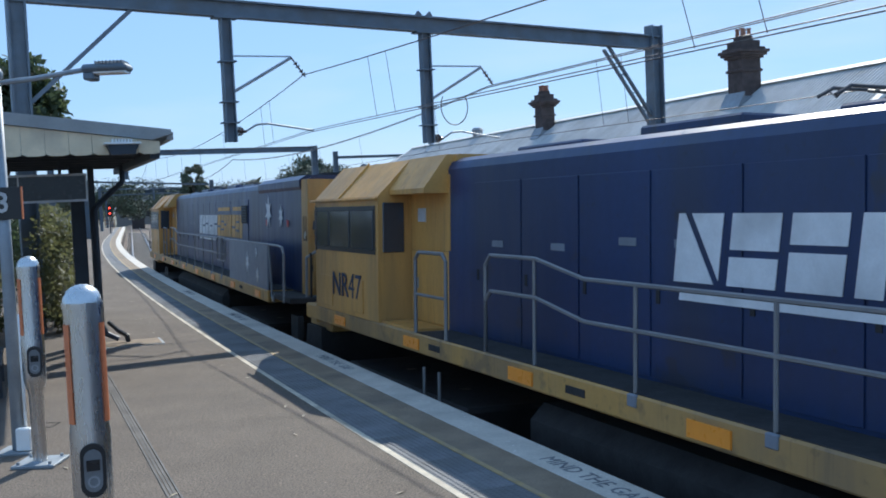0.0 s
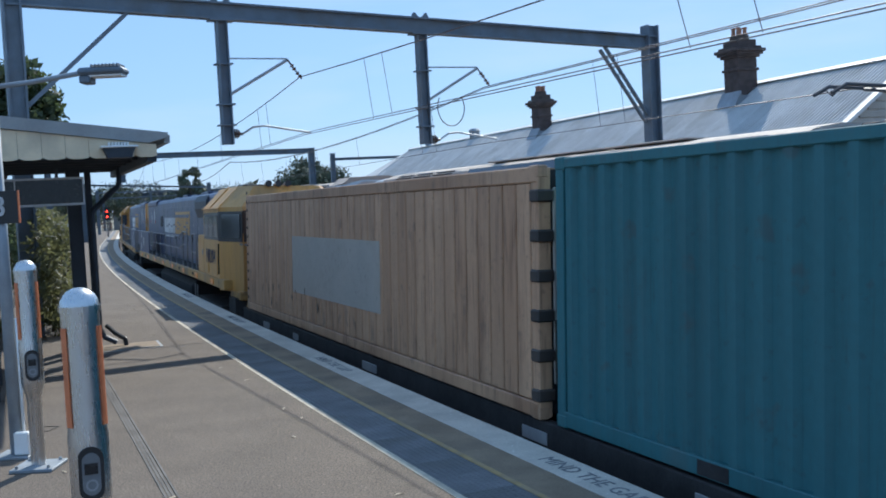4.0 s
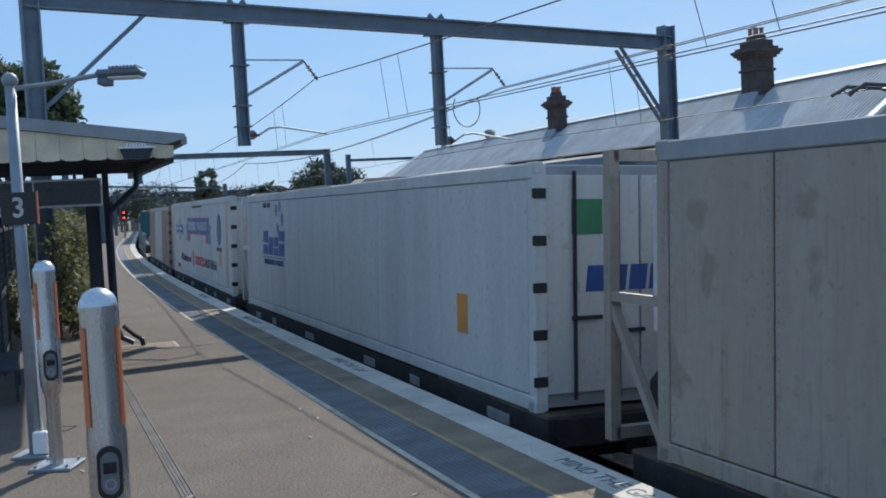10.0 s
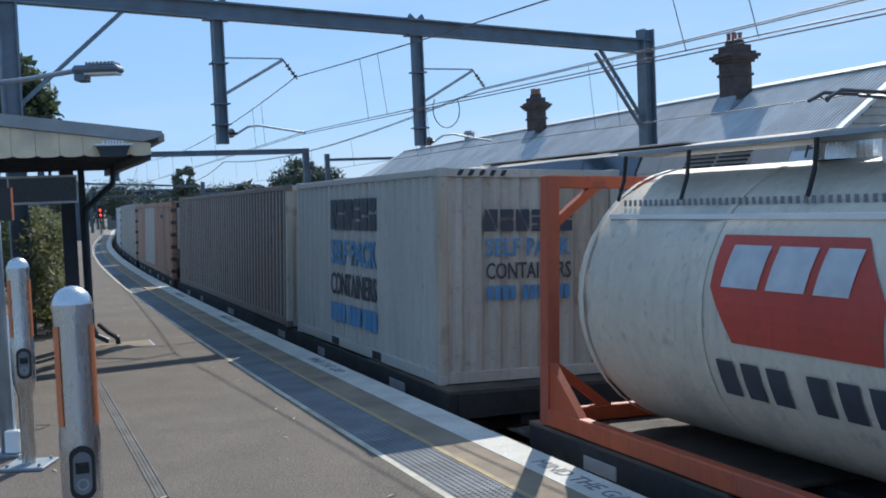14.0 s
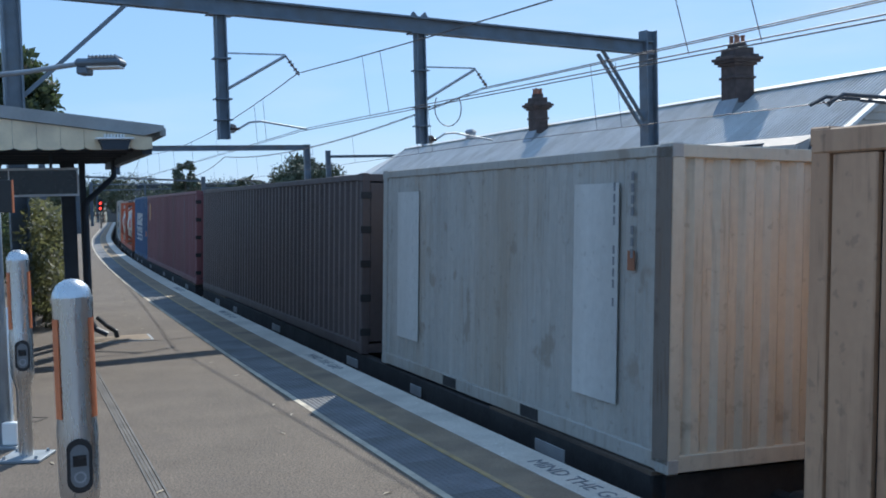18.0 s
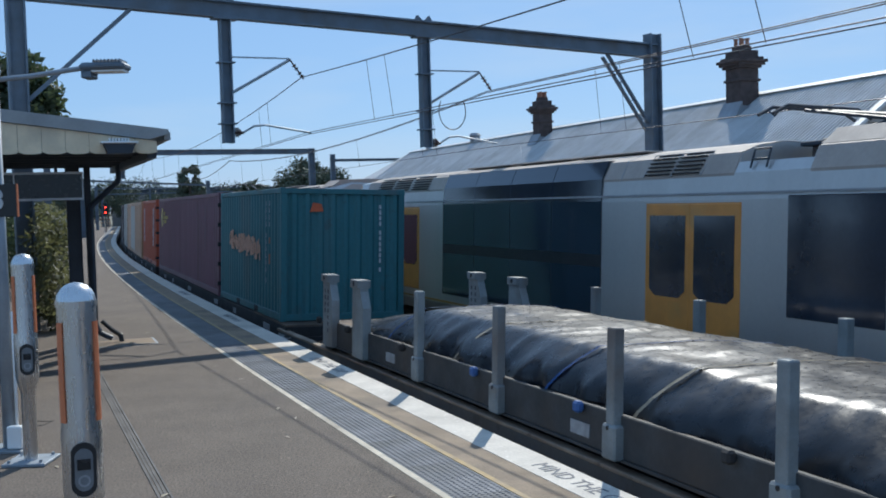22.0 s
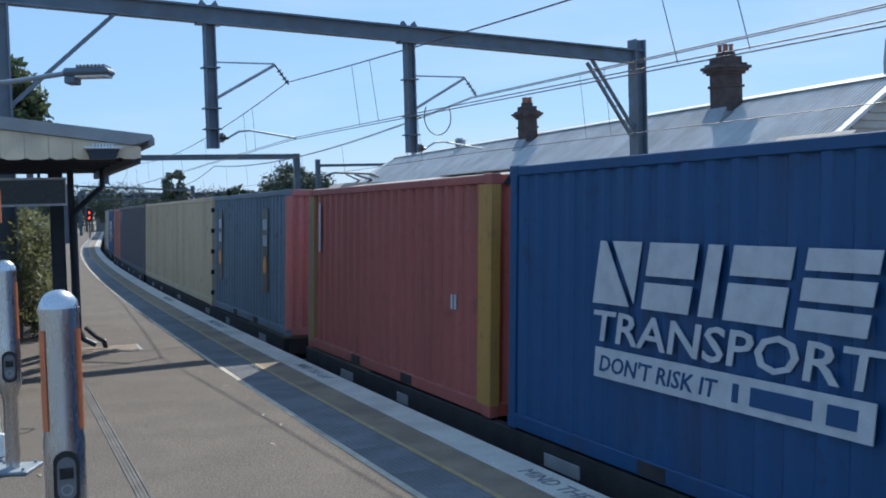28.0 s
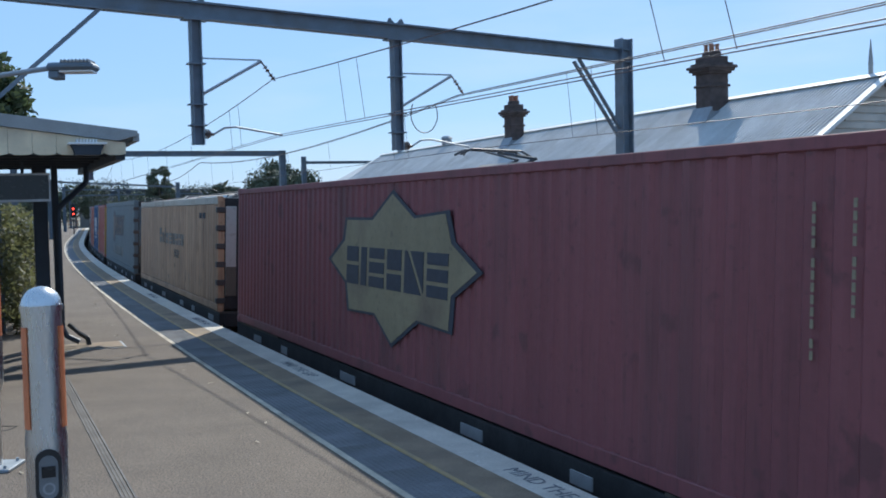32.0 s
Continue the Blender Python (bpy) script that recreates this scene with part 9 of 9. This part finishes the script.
for k in range(160):
    y, x, a = 0.4 - abs(r_.gauss(0, 1.3)), r_.gauss(0.15, 0.28), r_.uniform(0.004, 0.013)
    bmesh.ops.create_icosphere(bm, subdivisions=1, radius=a, matrix=Matrix.Translation((max(-0.42, min(0.42, x)), max(-3.2, y), LOW + 0.012 + a * 0.5)))
tagged(part("clods", bm, M["soil"], dh, "scattered clods of dirt"), kind="stuff")

stake_wagon(-292.0, -314.0, 18.9)
ld, LL = train_thing("tarped_load", -296.2, -312.6, "long load under a creased black tarpaulin", "covered load")
bm = B()
rnd = random.Random(23)
NY, NX = 220, 34
grid = []
for j in range(NY + 1):
    f = j / NY
    y = LL / 2 - f * LL
    d = 4.2 + f * LL
    h = 0.5 + 0.28 * max(0, min(1, (d - 4.6) / 1.6))
    if d > 17.3:
        h = max(0.5, 0.78 - 0.1 * (d - 17.3))
    low = 0.37 if d < 18.6 else max(0.4, h - 0.14)
    row = []
    # outline from the near hem over the sloping flank and the flat top to the far hem
    for i in range(NX + 1):
        g = i / NX
        if g < 0.42:
            k = g / 0.42
            x, z = -1.1 + 0.4 * k ** 1.8, low + (h - low) * k
        elif g < 0.85:
            k = (g - 0.42) / 0.43
            x, z = -0.7 + 1.74 * k, h + 0.03 * math.sin(math.pi * k)
        else:
            k = (g - 0.85) / 0.15
            x, z = 1.04 + 0.06 * k, h + (low - h) * k
        flank = max(0.0, min(1.0, (0.5 - g) * 4))
        z += 0.03 * noise.noise(Vector((x * 2.2, y * 1.2, 3.1))) + 0.02 * noise.noise(Vector((x * 5, y * 5.5, 1.0)))
        fold = 1 - 2.2 * abs(noise.noise(Vector((z * 1.2 - y * 0.8, y * 2.3, 4.7))))
        crease = 1 - 2.2 * abs(noise.noise(Vector((z * 2.6 + y * 1.4, y * 4.6 - z, 2.2))))
        x += flank * (0.08 * noise.noise(Vector((z * 2.5, y * 1.6, 9.7))) - 0.05 * fold - 0.018 * crease)
        z += (1 - flank) * 0.012 * crease
        row.append(bm.verts.new((x, y + 0.05 * noise.noise(Vector((x * 3, y * 2, 8.0))), DECK + max(0.03, z))))
    grid.append(row)
for j in range(NY):
    for i in range(NX):
        bm.faces.new((grid[j][i], grid[j][i + 1], grid[j + 1][i + 1], grid[j + 1][i]))
bmesh.ops.recalc_face_normals(bm, faces=bm.faces)
part("timber_bed", box(B(), -1.0, 1.0, -LL / 2 + 2.0, LL / 2 - 0.3, RACK - 0.018, RACK + 0.02, 0.02), M["sill_grey"], ld, "grimy packing under the load")
part("tarpaulin", bm, M["black_tarp"], ld, "creased shiny black tarpaulin", smooth=True)
for f, mt in ((0.12, "strap_blue"), (0.25, "strap_buff"), (0.38, "strap_blue"), (0.47, "strap_buff"), (0.66, "strap_orange"), (0.76, "strap_buff")):
    y = LL / 2 - f * LL
    pts = [(-1.2, y + 0.5, DECK + 0.05)]
    for k in (0.0, 0.25, 0.5, 0.75, 1.0):
        pts.append((-1.2 + 0.46 * k ** 1.8, y + 0.4 - 0.3 * k, DECK + 0.3 + 0.5 * k))
    pts += [(0.3, y - 0.1, DECK + 0.84), (1.04, y - 0.25, DECK + 0.8), (1.2, y - 0.5, DECK + 0.05)]
    part("lashing_strap", webbing(B(), pts, 0.045), M[mt], ld, "flat webbing strap over the tarpaulin")


# ---- the double-deck passenger train on the far track ----
CARS = []


def passenger_car(s_front, cab_front, with_cab, panto):
    L, H = 19.0, 9.5
    t = thing("passenger_car", place(s_front - H, TRACK_FAR, RAIL_Z, CANT), "silver and yellow double-deck passenger carriage", "train carriage", "carriages of the passenger train")
    CARS.append((t, s_front - H))
    W2 = 1.5
    side = [(-W2, 1.0), (-W2, 3.15), (-W2 + 0.03, 3.5), (-W2 + 0.16, 3.76), (-W2 + 0.42, 3.86), (-0.7, 3.93), (0.7, 3.93), (W2 - 0.42, 3.86), (W2 - 0.16, 3.76), (W2 - 0.03, 3.5), (W2, 3.15), (W2, 1.0), (W2 - 0.15, 0.75), (-W2 + 0.15, 0.75)]
    e = 0.9 if with_cab else 0.12
    q0, q1 = (-H + 0.12, H - e) if cab_front else (-H + e, H - 0.12)
    # the roof is sunk under the pantograph
    sunk = [(-W2, 1.0), (-W2, 3.15), (-W2 + 0.03, 3.5), (-W2 + 0.1, 3.64), (W2 - 0.1, 3.64), (W2 - 0.03, 3.5), (W2, 3.15), (W2, 1.0), (W2 - 0.15, 0.75), (-W2 + 0.15, 0.75)]
    for y0_, y1_, low in ((q0, -8.0, False), (-8.0, -6.65, True), (-6.65, q1, False)) if panto else ((q0, q1, False),):
        part("body", prism(B(), sunk if low else side, "y", y0_, y1_), M["silver"], t, "silver fluted carriage body")
    roof = [(-W2 + 0.027, 3.46), (-W2 + 0.024, 3.5), (-W2 + 0.15, 3.775), (-W2 + 0.41, 3.875), (-0.7, 3.945), (0.7, 3.945), (W2 - 0.41, 3.875), (W2 - 0.15, 3.775), (W2 - 0.024, 3.5), (W2 - 0.027, 3.46)]
    for y0_, y1_ in ((q0 + 0.02, -8.02), (-6.63, q1 - 0.02)) if panto else ((q0 + 0.02, q1 - 0.02),):
        part("roof_skin", prism(B(), roof, "y", y0_, y1_), M["roof_grey"], t, "weathered beige roof")
    for sx in (-1, 1):
        X = sx * W2
        for k in range(4):
            ya_, yb_ = -3.4 + k * 1.6375, -3.4 + (k + 1) * 1.6375 - 0.02
            part("lower_window", box(B(), min(X + sx * 0.006, X - sx * 0.1), max(X + sx * 0.006, X - sx * 0.1), ya_, yb_, 1.25, 2.11), M["glass"], t, "dark tinted lower deck window")
            part("upper_window", prism(B(), [(X + sx * 0.006, 2.31), (X + sx * 0.006, 3.16), (X - sx * 0.012, 3.51), (X - sx * 0.132, 3.8), (X - sx * 0.3, 3.8), (X - sx * 0.3, 2.31)], "y", ya_, yb_), M["glass"], t, "dark tinted upper deck window curving into the roof")
        part("window_surround", prism(B(), [(X + sx * 0.002, 1.22), (X + sx * 0.002, 3.16), (X - sx * 0.024, 3.51), (X - sx * 0.144, 3.81), (X - sx * 0.3, 3.81), (X - sx * 0.3, 1.22)], "y", -3.43, 3.16), M["black"], t, "black surround of the windows")
        for yc in (5.65, -5.75):
            dr = part("doorway", box(B(), min(X + sx * 0.002, X - sx * 0.05), max(X + sx * 0.002, X - sx * 0.05), yc - 1.075, yc + 1.075, 1.22, 3.115), M["train_yellow"], t, "yellow doorway frame")
            for sy in (-1, 1):
                lf = part("door", box(B(), min(X + sx * 0.012, X - sx * 0.03), max(X + sx * 0.012, X - sx * 0.03), min(yc + sy * 0.015, yc + sy * 1.06), max(yc + sy * 0.015, yc + sy * 1.06), 1.24, 3.1, 0.01), M["train_yellow"], t, "yellow sliding door leaf")
                yw0, yw1 = sorted((yc + sy * 0.1, yc + sy * 0.96))
                x0, x1 = sorted((X + sx * 0.018, X - sx * 0.01))
                part("door_window", prism(B(), [(yw0, 1.88), (yw0, 2.94), (yw1, 2.94), (yw1, 1.88), (yw1 - 0.14, 1.78), (yw0 + 0.14, 1.78)], "x", x0, x1), M["glass"], lf)
        for yc, w in ((-8.55, 0.75), (8.3, 0.55)) if not with_cab else ((-8.45 if cab_front else 8.45, 0.78),):
            part("end_window", box(B(), min(X + sx * 0.008, X - sx * 0.03), max(X + sx * 0.008, X - sx * 0.03), yc - w, yc + w, 1.7, 3.2, 0.02), M["glass"], t)
        part("lower_stripe", box(B(), min(X + sx * 0.006, X - sx * 0.03), max(X + sx * 0.006, X - sx * 0.03), q0 + 0.05, q1 - 0.05, 1.03, 1.075), M["sill_yellow"], t, "thin dirty yellow stripe")
        part("gutter", box(B(), min(X + sx * 0.02, X - sx * 0.05), max(X + sx * 0.02, X - sx * 0.05), q0 + 0.05, q1 - 0.05, 3.22, 3.25), M["plate"], t)
        g_ = 1 if cab_front else -1
        for yc, hw in ((g_ * 7.1, 0.5), (g_ * 5.9, 0.5), (g_ * 4.65, 0.52), (-g_ * 5.59, 0.3), (-g_ * 4.91, 0.3)) if with_cab else ((4.95, 0.5), (3.85, 0.5), (-5.59, 0.3), (-4.91, 0.3)):
            for q, x, z in ((0, 1.485, 3.53), (0.2, 1.462, 3.585), (0.4, 1.437, 3.64), (0.6, 1.41, 3.7), (0.8, 1.375, 3.76), (1.0, 1.28, 3.815)):
                part("roof_grille", beam(B(), (sx * x, yc - hw - 0.06 * q, z), (sx * x, yc + hw - 0.06 * q, z), 0.026, 0.022), M["under"], t)
            part("grille_frame", pipe(B(), [(sx * 1.496, yc - hw - 0.05, 3.49), (sx * 1.3, yc - hw - 0.11, 3.825), (sx * 1.3, yc + hw - 0.01, 3.825), (sx * 1.496, yc + hw + 0.05, 3.49)], 0.007, 4), M["plate"], t)
    for y0_, y1_ in ((-3.9, -1.6), (-1.5, 0.8), (0.9, 3.0)):
        part("roof_panel", box(B(), -1.0, 1.0, y0_, y1_, 3.93, 3.962, 0.012), M["roof_grey"], t, "flush roof panel")
    part("roof_hump", prism(B(), [(-1.3, 3.8), (-1.05, 4.0), (0, 4.06), (1.05, 4.0), (1.3, 3.8)], "y", -9.3, -8.0), M["roof_grey"], t, "raised roof end")
    if with_cab:
        f = 1 if cab_front else -1
        ya = f * (H - e)
        prof = [(-W2, 1.0), (-W2, 3.15), (-W2 + 0.16, 3.76), (-0.7, 3.93), (0.7, 3.93), (W2 - 0.16, 3.76), (W2, 3.15), (W2, 1.0)]

        def lead(z):
            """The raked nose line."""
            return ya + f * (1.75 - 0.4 * (max(z, 1.3) - 1.3))

        nose = B()
        r0 = [nose.verts.new((x, ya, z)) for x, z in prof]
        r1 = [nose.verts.new((x * 0.975, lead(z), z)) for x, z in prof]
        for i in range(8):
            nose.faces.new((r0[i], r0[(i + 1) % 8], r1[(i + 1) % 8], r1[i]))
        nose.faces.new(r1)
        bmesh.ops.recalc_face_normals(nose, faces=nose.faces)
        ns = part("cab_front", nose, M["silver"], t, "silver raked cab end")

        def facing(name, outline, material, proud, label):
            """A plate on the raked front, outline in x and z."""
            bm = B()
            a_ = [bm.verts.new((x, lead(z) + f * proud, z)) for x, z in outline]
            b_ = [bm.verts.new((x, lead(z) - f * 0.04, z)) for x, z in outline]
            bm.faces.new(a_)
            bm.faces.new(b_[::-1])
            for i in range(len(outline)):
                j = (i + 1) % len(outline)
                bm.faces.new((a_[i], b_[i], b_[j], a_[j]))
            bmesh.ops.recalc_face_normals(bm, faces=bm.faces)
            part(name, bm, material, ns, label)

        for sx in (-1, 1):
            facing("yellow_rim", [(sx * 1.465, 1.02), (sx * 1.465, 3.15), (sx * 1.32, 3.72), (sx * 1.22, 3.66), (sx * 1.31, 3.1), (sx * 1.2, 1.02)], M["train_yellow"], 0.03, "yellow edge of the cab front")
        facing("windscreen", [(-1.2, 2.12), (-1.3, 3.1), (-1.2, 3.62), (1.2, 3.62), (1.3, 3.1), (1.2, 2.12)], M["glass"], 0.015, "dark sloped windscreen")
        facing("brow", [(-1.2, 3.64), (-0.68, 3.88), (0.68, 3.88), (1.2, 3.64)], M["roof_grey"], 0.05, "pale brow over the windscreen")
        facing("black_band", [(-1.19, 1.98), (-1.19, 2.1), (1.19, 2.1), (1.19, 1.98)], M["black"], 0.018, "black band under the windscreen")
        facing("lower_panel", [(-1.16, 1.04), (-1.17, 1.96), (1.17, 1.96), (1.16, 1.04)], M["train_orange"], 0.02, "orange lower panel")
        part("wiper", beam(B(), (0.3, lead(2.15) + f * 0.04, 2.15), (-0.25, lead(2.9) + f * 0.04, 2.9), 0.02, 0.02), M["black"], ns)
        for sx in (-1, 1):
            part("headlight", rod(B(), (sx * 0.95, lead(1.55), 1.62), (sx * 0.95, lead(1.55) + f * 0.04, 1.62), 0.1, n=14), M["grille_grey"], ns, "round headlight")
            # dark raked panel on the nose, then a narrow upright window
            bm = B()
            ring = []
            for d, zz in ((0.1, 1.12), (0.12, 3.06), (0.68, 3.06), (0.86, 1.12)):
                y = lead(zz) - f * d
                x = sx * W2 * (1 - 0.025 * min(1, (y - ya) / (lead(zz) - ya)))
                ring.append((x, y, zz))
            a_ = [bm.verts.new((x + sx * 0.008, y, zz)) for x, y, zz in ring]
            b_ = [bm.verts.new((x - sx * 0.05, y, zz)) for x, y, zz in ring]
            bm.faces.new(a_)
            bm.faces.new(b_[::-1])
            for i in range(4):
                bm.faces.new((a_[i], b_[i], b_[(i + 1) % 4], a_[(i + 1) % 4]))
            bmesh.ops.recalc_face_normals(bm, faces=bm.faces)
            part("nose_panel", bm, M["glass"], ns, "dark raked side panel")
            part("cab_window", prism(B(), [(f * (H - 0.86), 1.12), (f * (H - 1.0), 3.06), (f * (H - 1.6), 3.06), (f * (H - 1.5), 1.12)], "x", *sorted((sx * 1.508, sx * 1.45))), M["glass"], t, "tall dark cab door window")
            part("grab_rail", rod(B(), (sx * 1.53, f * (H - 1.68), 1.3), (sx * 1.53, f * (H - 1.72), 2.5), 0.014, n=6), M["plate"], t)
    for sy in (-1, 1):
        bogie(t, sy * 6.6)
    part("underframe", box(B(), -1.2, 1.2, -5, 5, 0.3, 0.8, 0.05), M["under"], t)
    if panto:
        for y in (-6.9, -7.75):
            part("insulator", rod(B(), (0.35, y, 3.64), (0.35, y, 3.86), 0.06, n=10), M["porcelain"], t)
            part("insulator", rod(B(), (-0.35, y, 3.64), (-0.35, y, 3.86), 0.06, n=10), M["porcelain"], t)
        p = part("pantograph", box(B(), -0.55, 0.55, -7.85, -6.8, 3.86, 3.92, 0.01), M["dark_steel"], t, "low dark pantograph on insulators")
        part("roof_well", box(B(), -1.25, 1.25, -7.98, -6.67, 3.642, 3.65), M["under"], t, "sooty floor of the sunk roof")
        part("pantograph_arm", pipe(B(), [(0.1, -6.9, 3.94), (0.1, -8.2, 4.16), (0.1, -6.5, 4.38)], 0.035), M["dark_steel"], p)
        part("pantograph_arm", pipe(B(), [(-0.25, -6.9, 3.94), (-0.25, -8.1, 4.13), (-0.2, -6.5, 4.38)], 0.025), M["dark_steel"], p)
        for y in (-6.62, -6.32):
            part("collector_head", pipe(B(), [(-0.85, y, 4.3), (-0.6, y, 4.42), (0.6, y, 4.42), (0.85, y, 4.3)], 0.025), M["dark_steel"], p)
        part("head_spring", pipe(B(), [(-0.7, -6.62, 4.38), (-0.72, -6.5, 4.28), (-0.68, -6.32, 4.38)], 0.012), M["dark_steel"], p)
        for sx in (-1, 1):
            part("roof_step", pipe(pipe(B(), [(sx * 1.475, -6.95, 3.55), (sx * 1.4, -6.95, 3.79), (sx * 1.4, -7.25, 3.79), (sx * 1.475, -7.25, 3.55)], 0.015), [(sx * 1.45, -6.95, 3.66), (sx * 1.45, -7.25, 3.66)], 0.012), M["dark_steel"], t, "small steel roof step")
    for y in (-7.9, -3.95, 3.05, 7.7):
        if not (panto and -8 < y < -6.6):
            part("roof_seam", prism(B(), [(v[0] * 1.001, v[1] + 0.006) for v in roof[:5]] + [(v[0] * 1.001, v[1] + 0.001) for v in roof[4::-1]], "y", y - 0.012, y + 0.012), M["plate"], t)
    return t


passenger_car(21.1, True, True, True)
passenger_car(1.9, True, False, False)
passenger_car(-17.3, True, False, True)
passenger_car(-36.5, False, True, False)
passenger_car(43.1, False, True, False)
passenger_car(62.3, True, False, True)
passenger_car(81.5, True, False, False)
passenger_car(100.7, True, True, False)


# ---- the trains run ----
def departed(t):
    return 0.35 * max(0.0, t - 20.25) ** 2


def motions():
    times = [i * 2.0 for i in range(17)]
    for ob, u in MOVERS:
        walk(ob, [(t, place(u + SPEED * t, TRACK_NEAR, RAIL_Z, CANT)) for t in times])
    late = [0.0, 19.0, 20.25, 20.75] + [21.5 + i for i in range(10)] + [32.0]
    for ob, s in CARS:
        walk(ob, [(t, place(s + departed(t), TRACK_FAR, RAIL_Z, CANT)) for t in late])


motions()
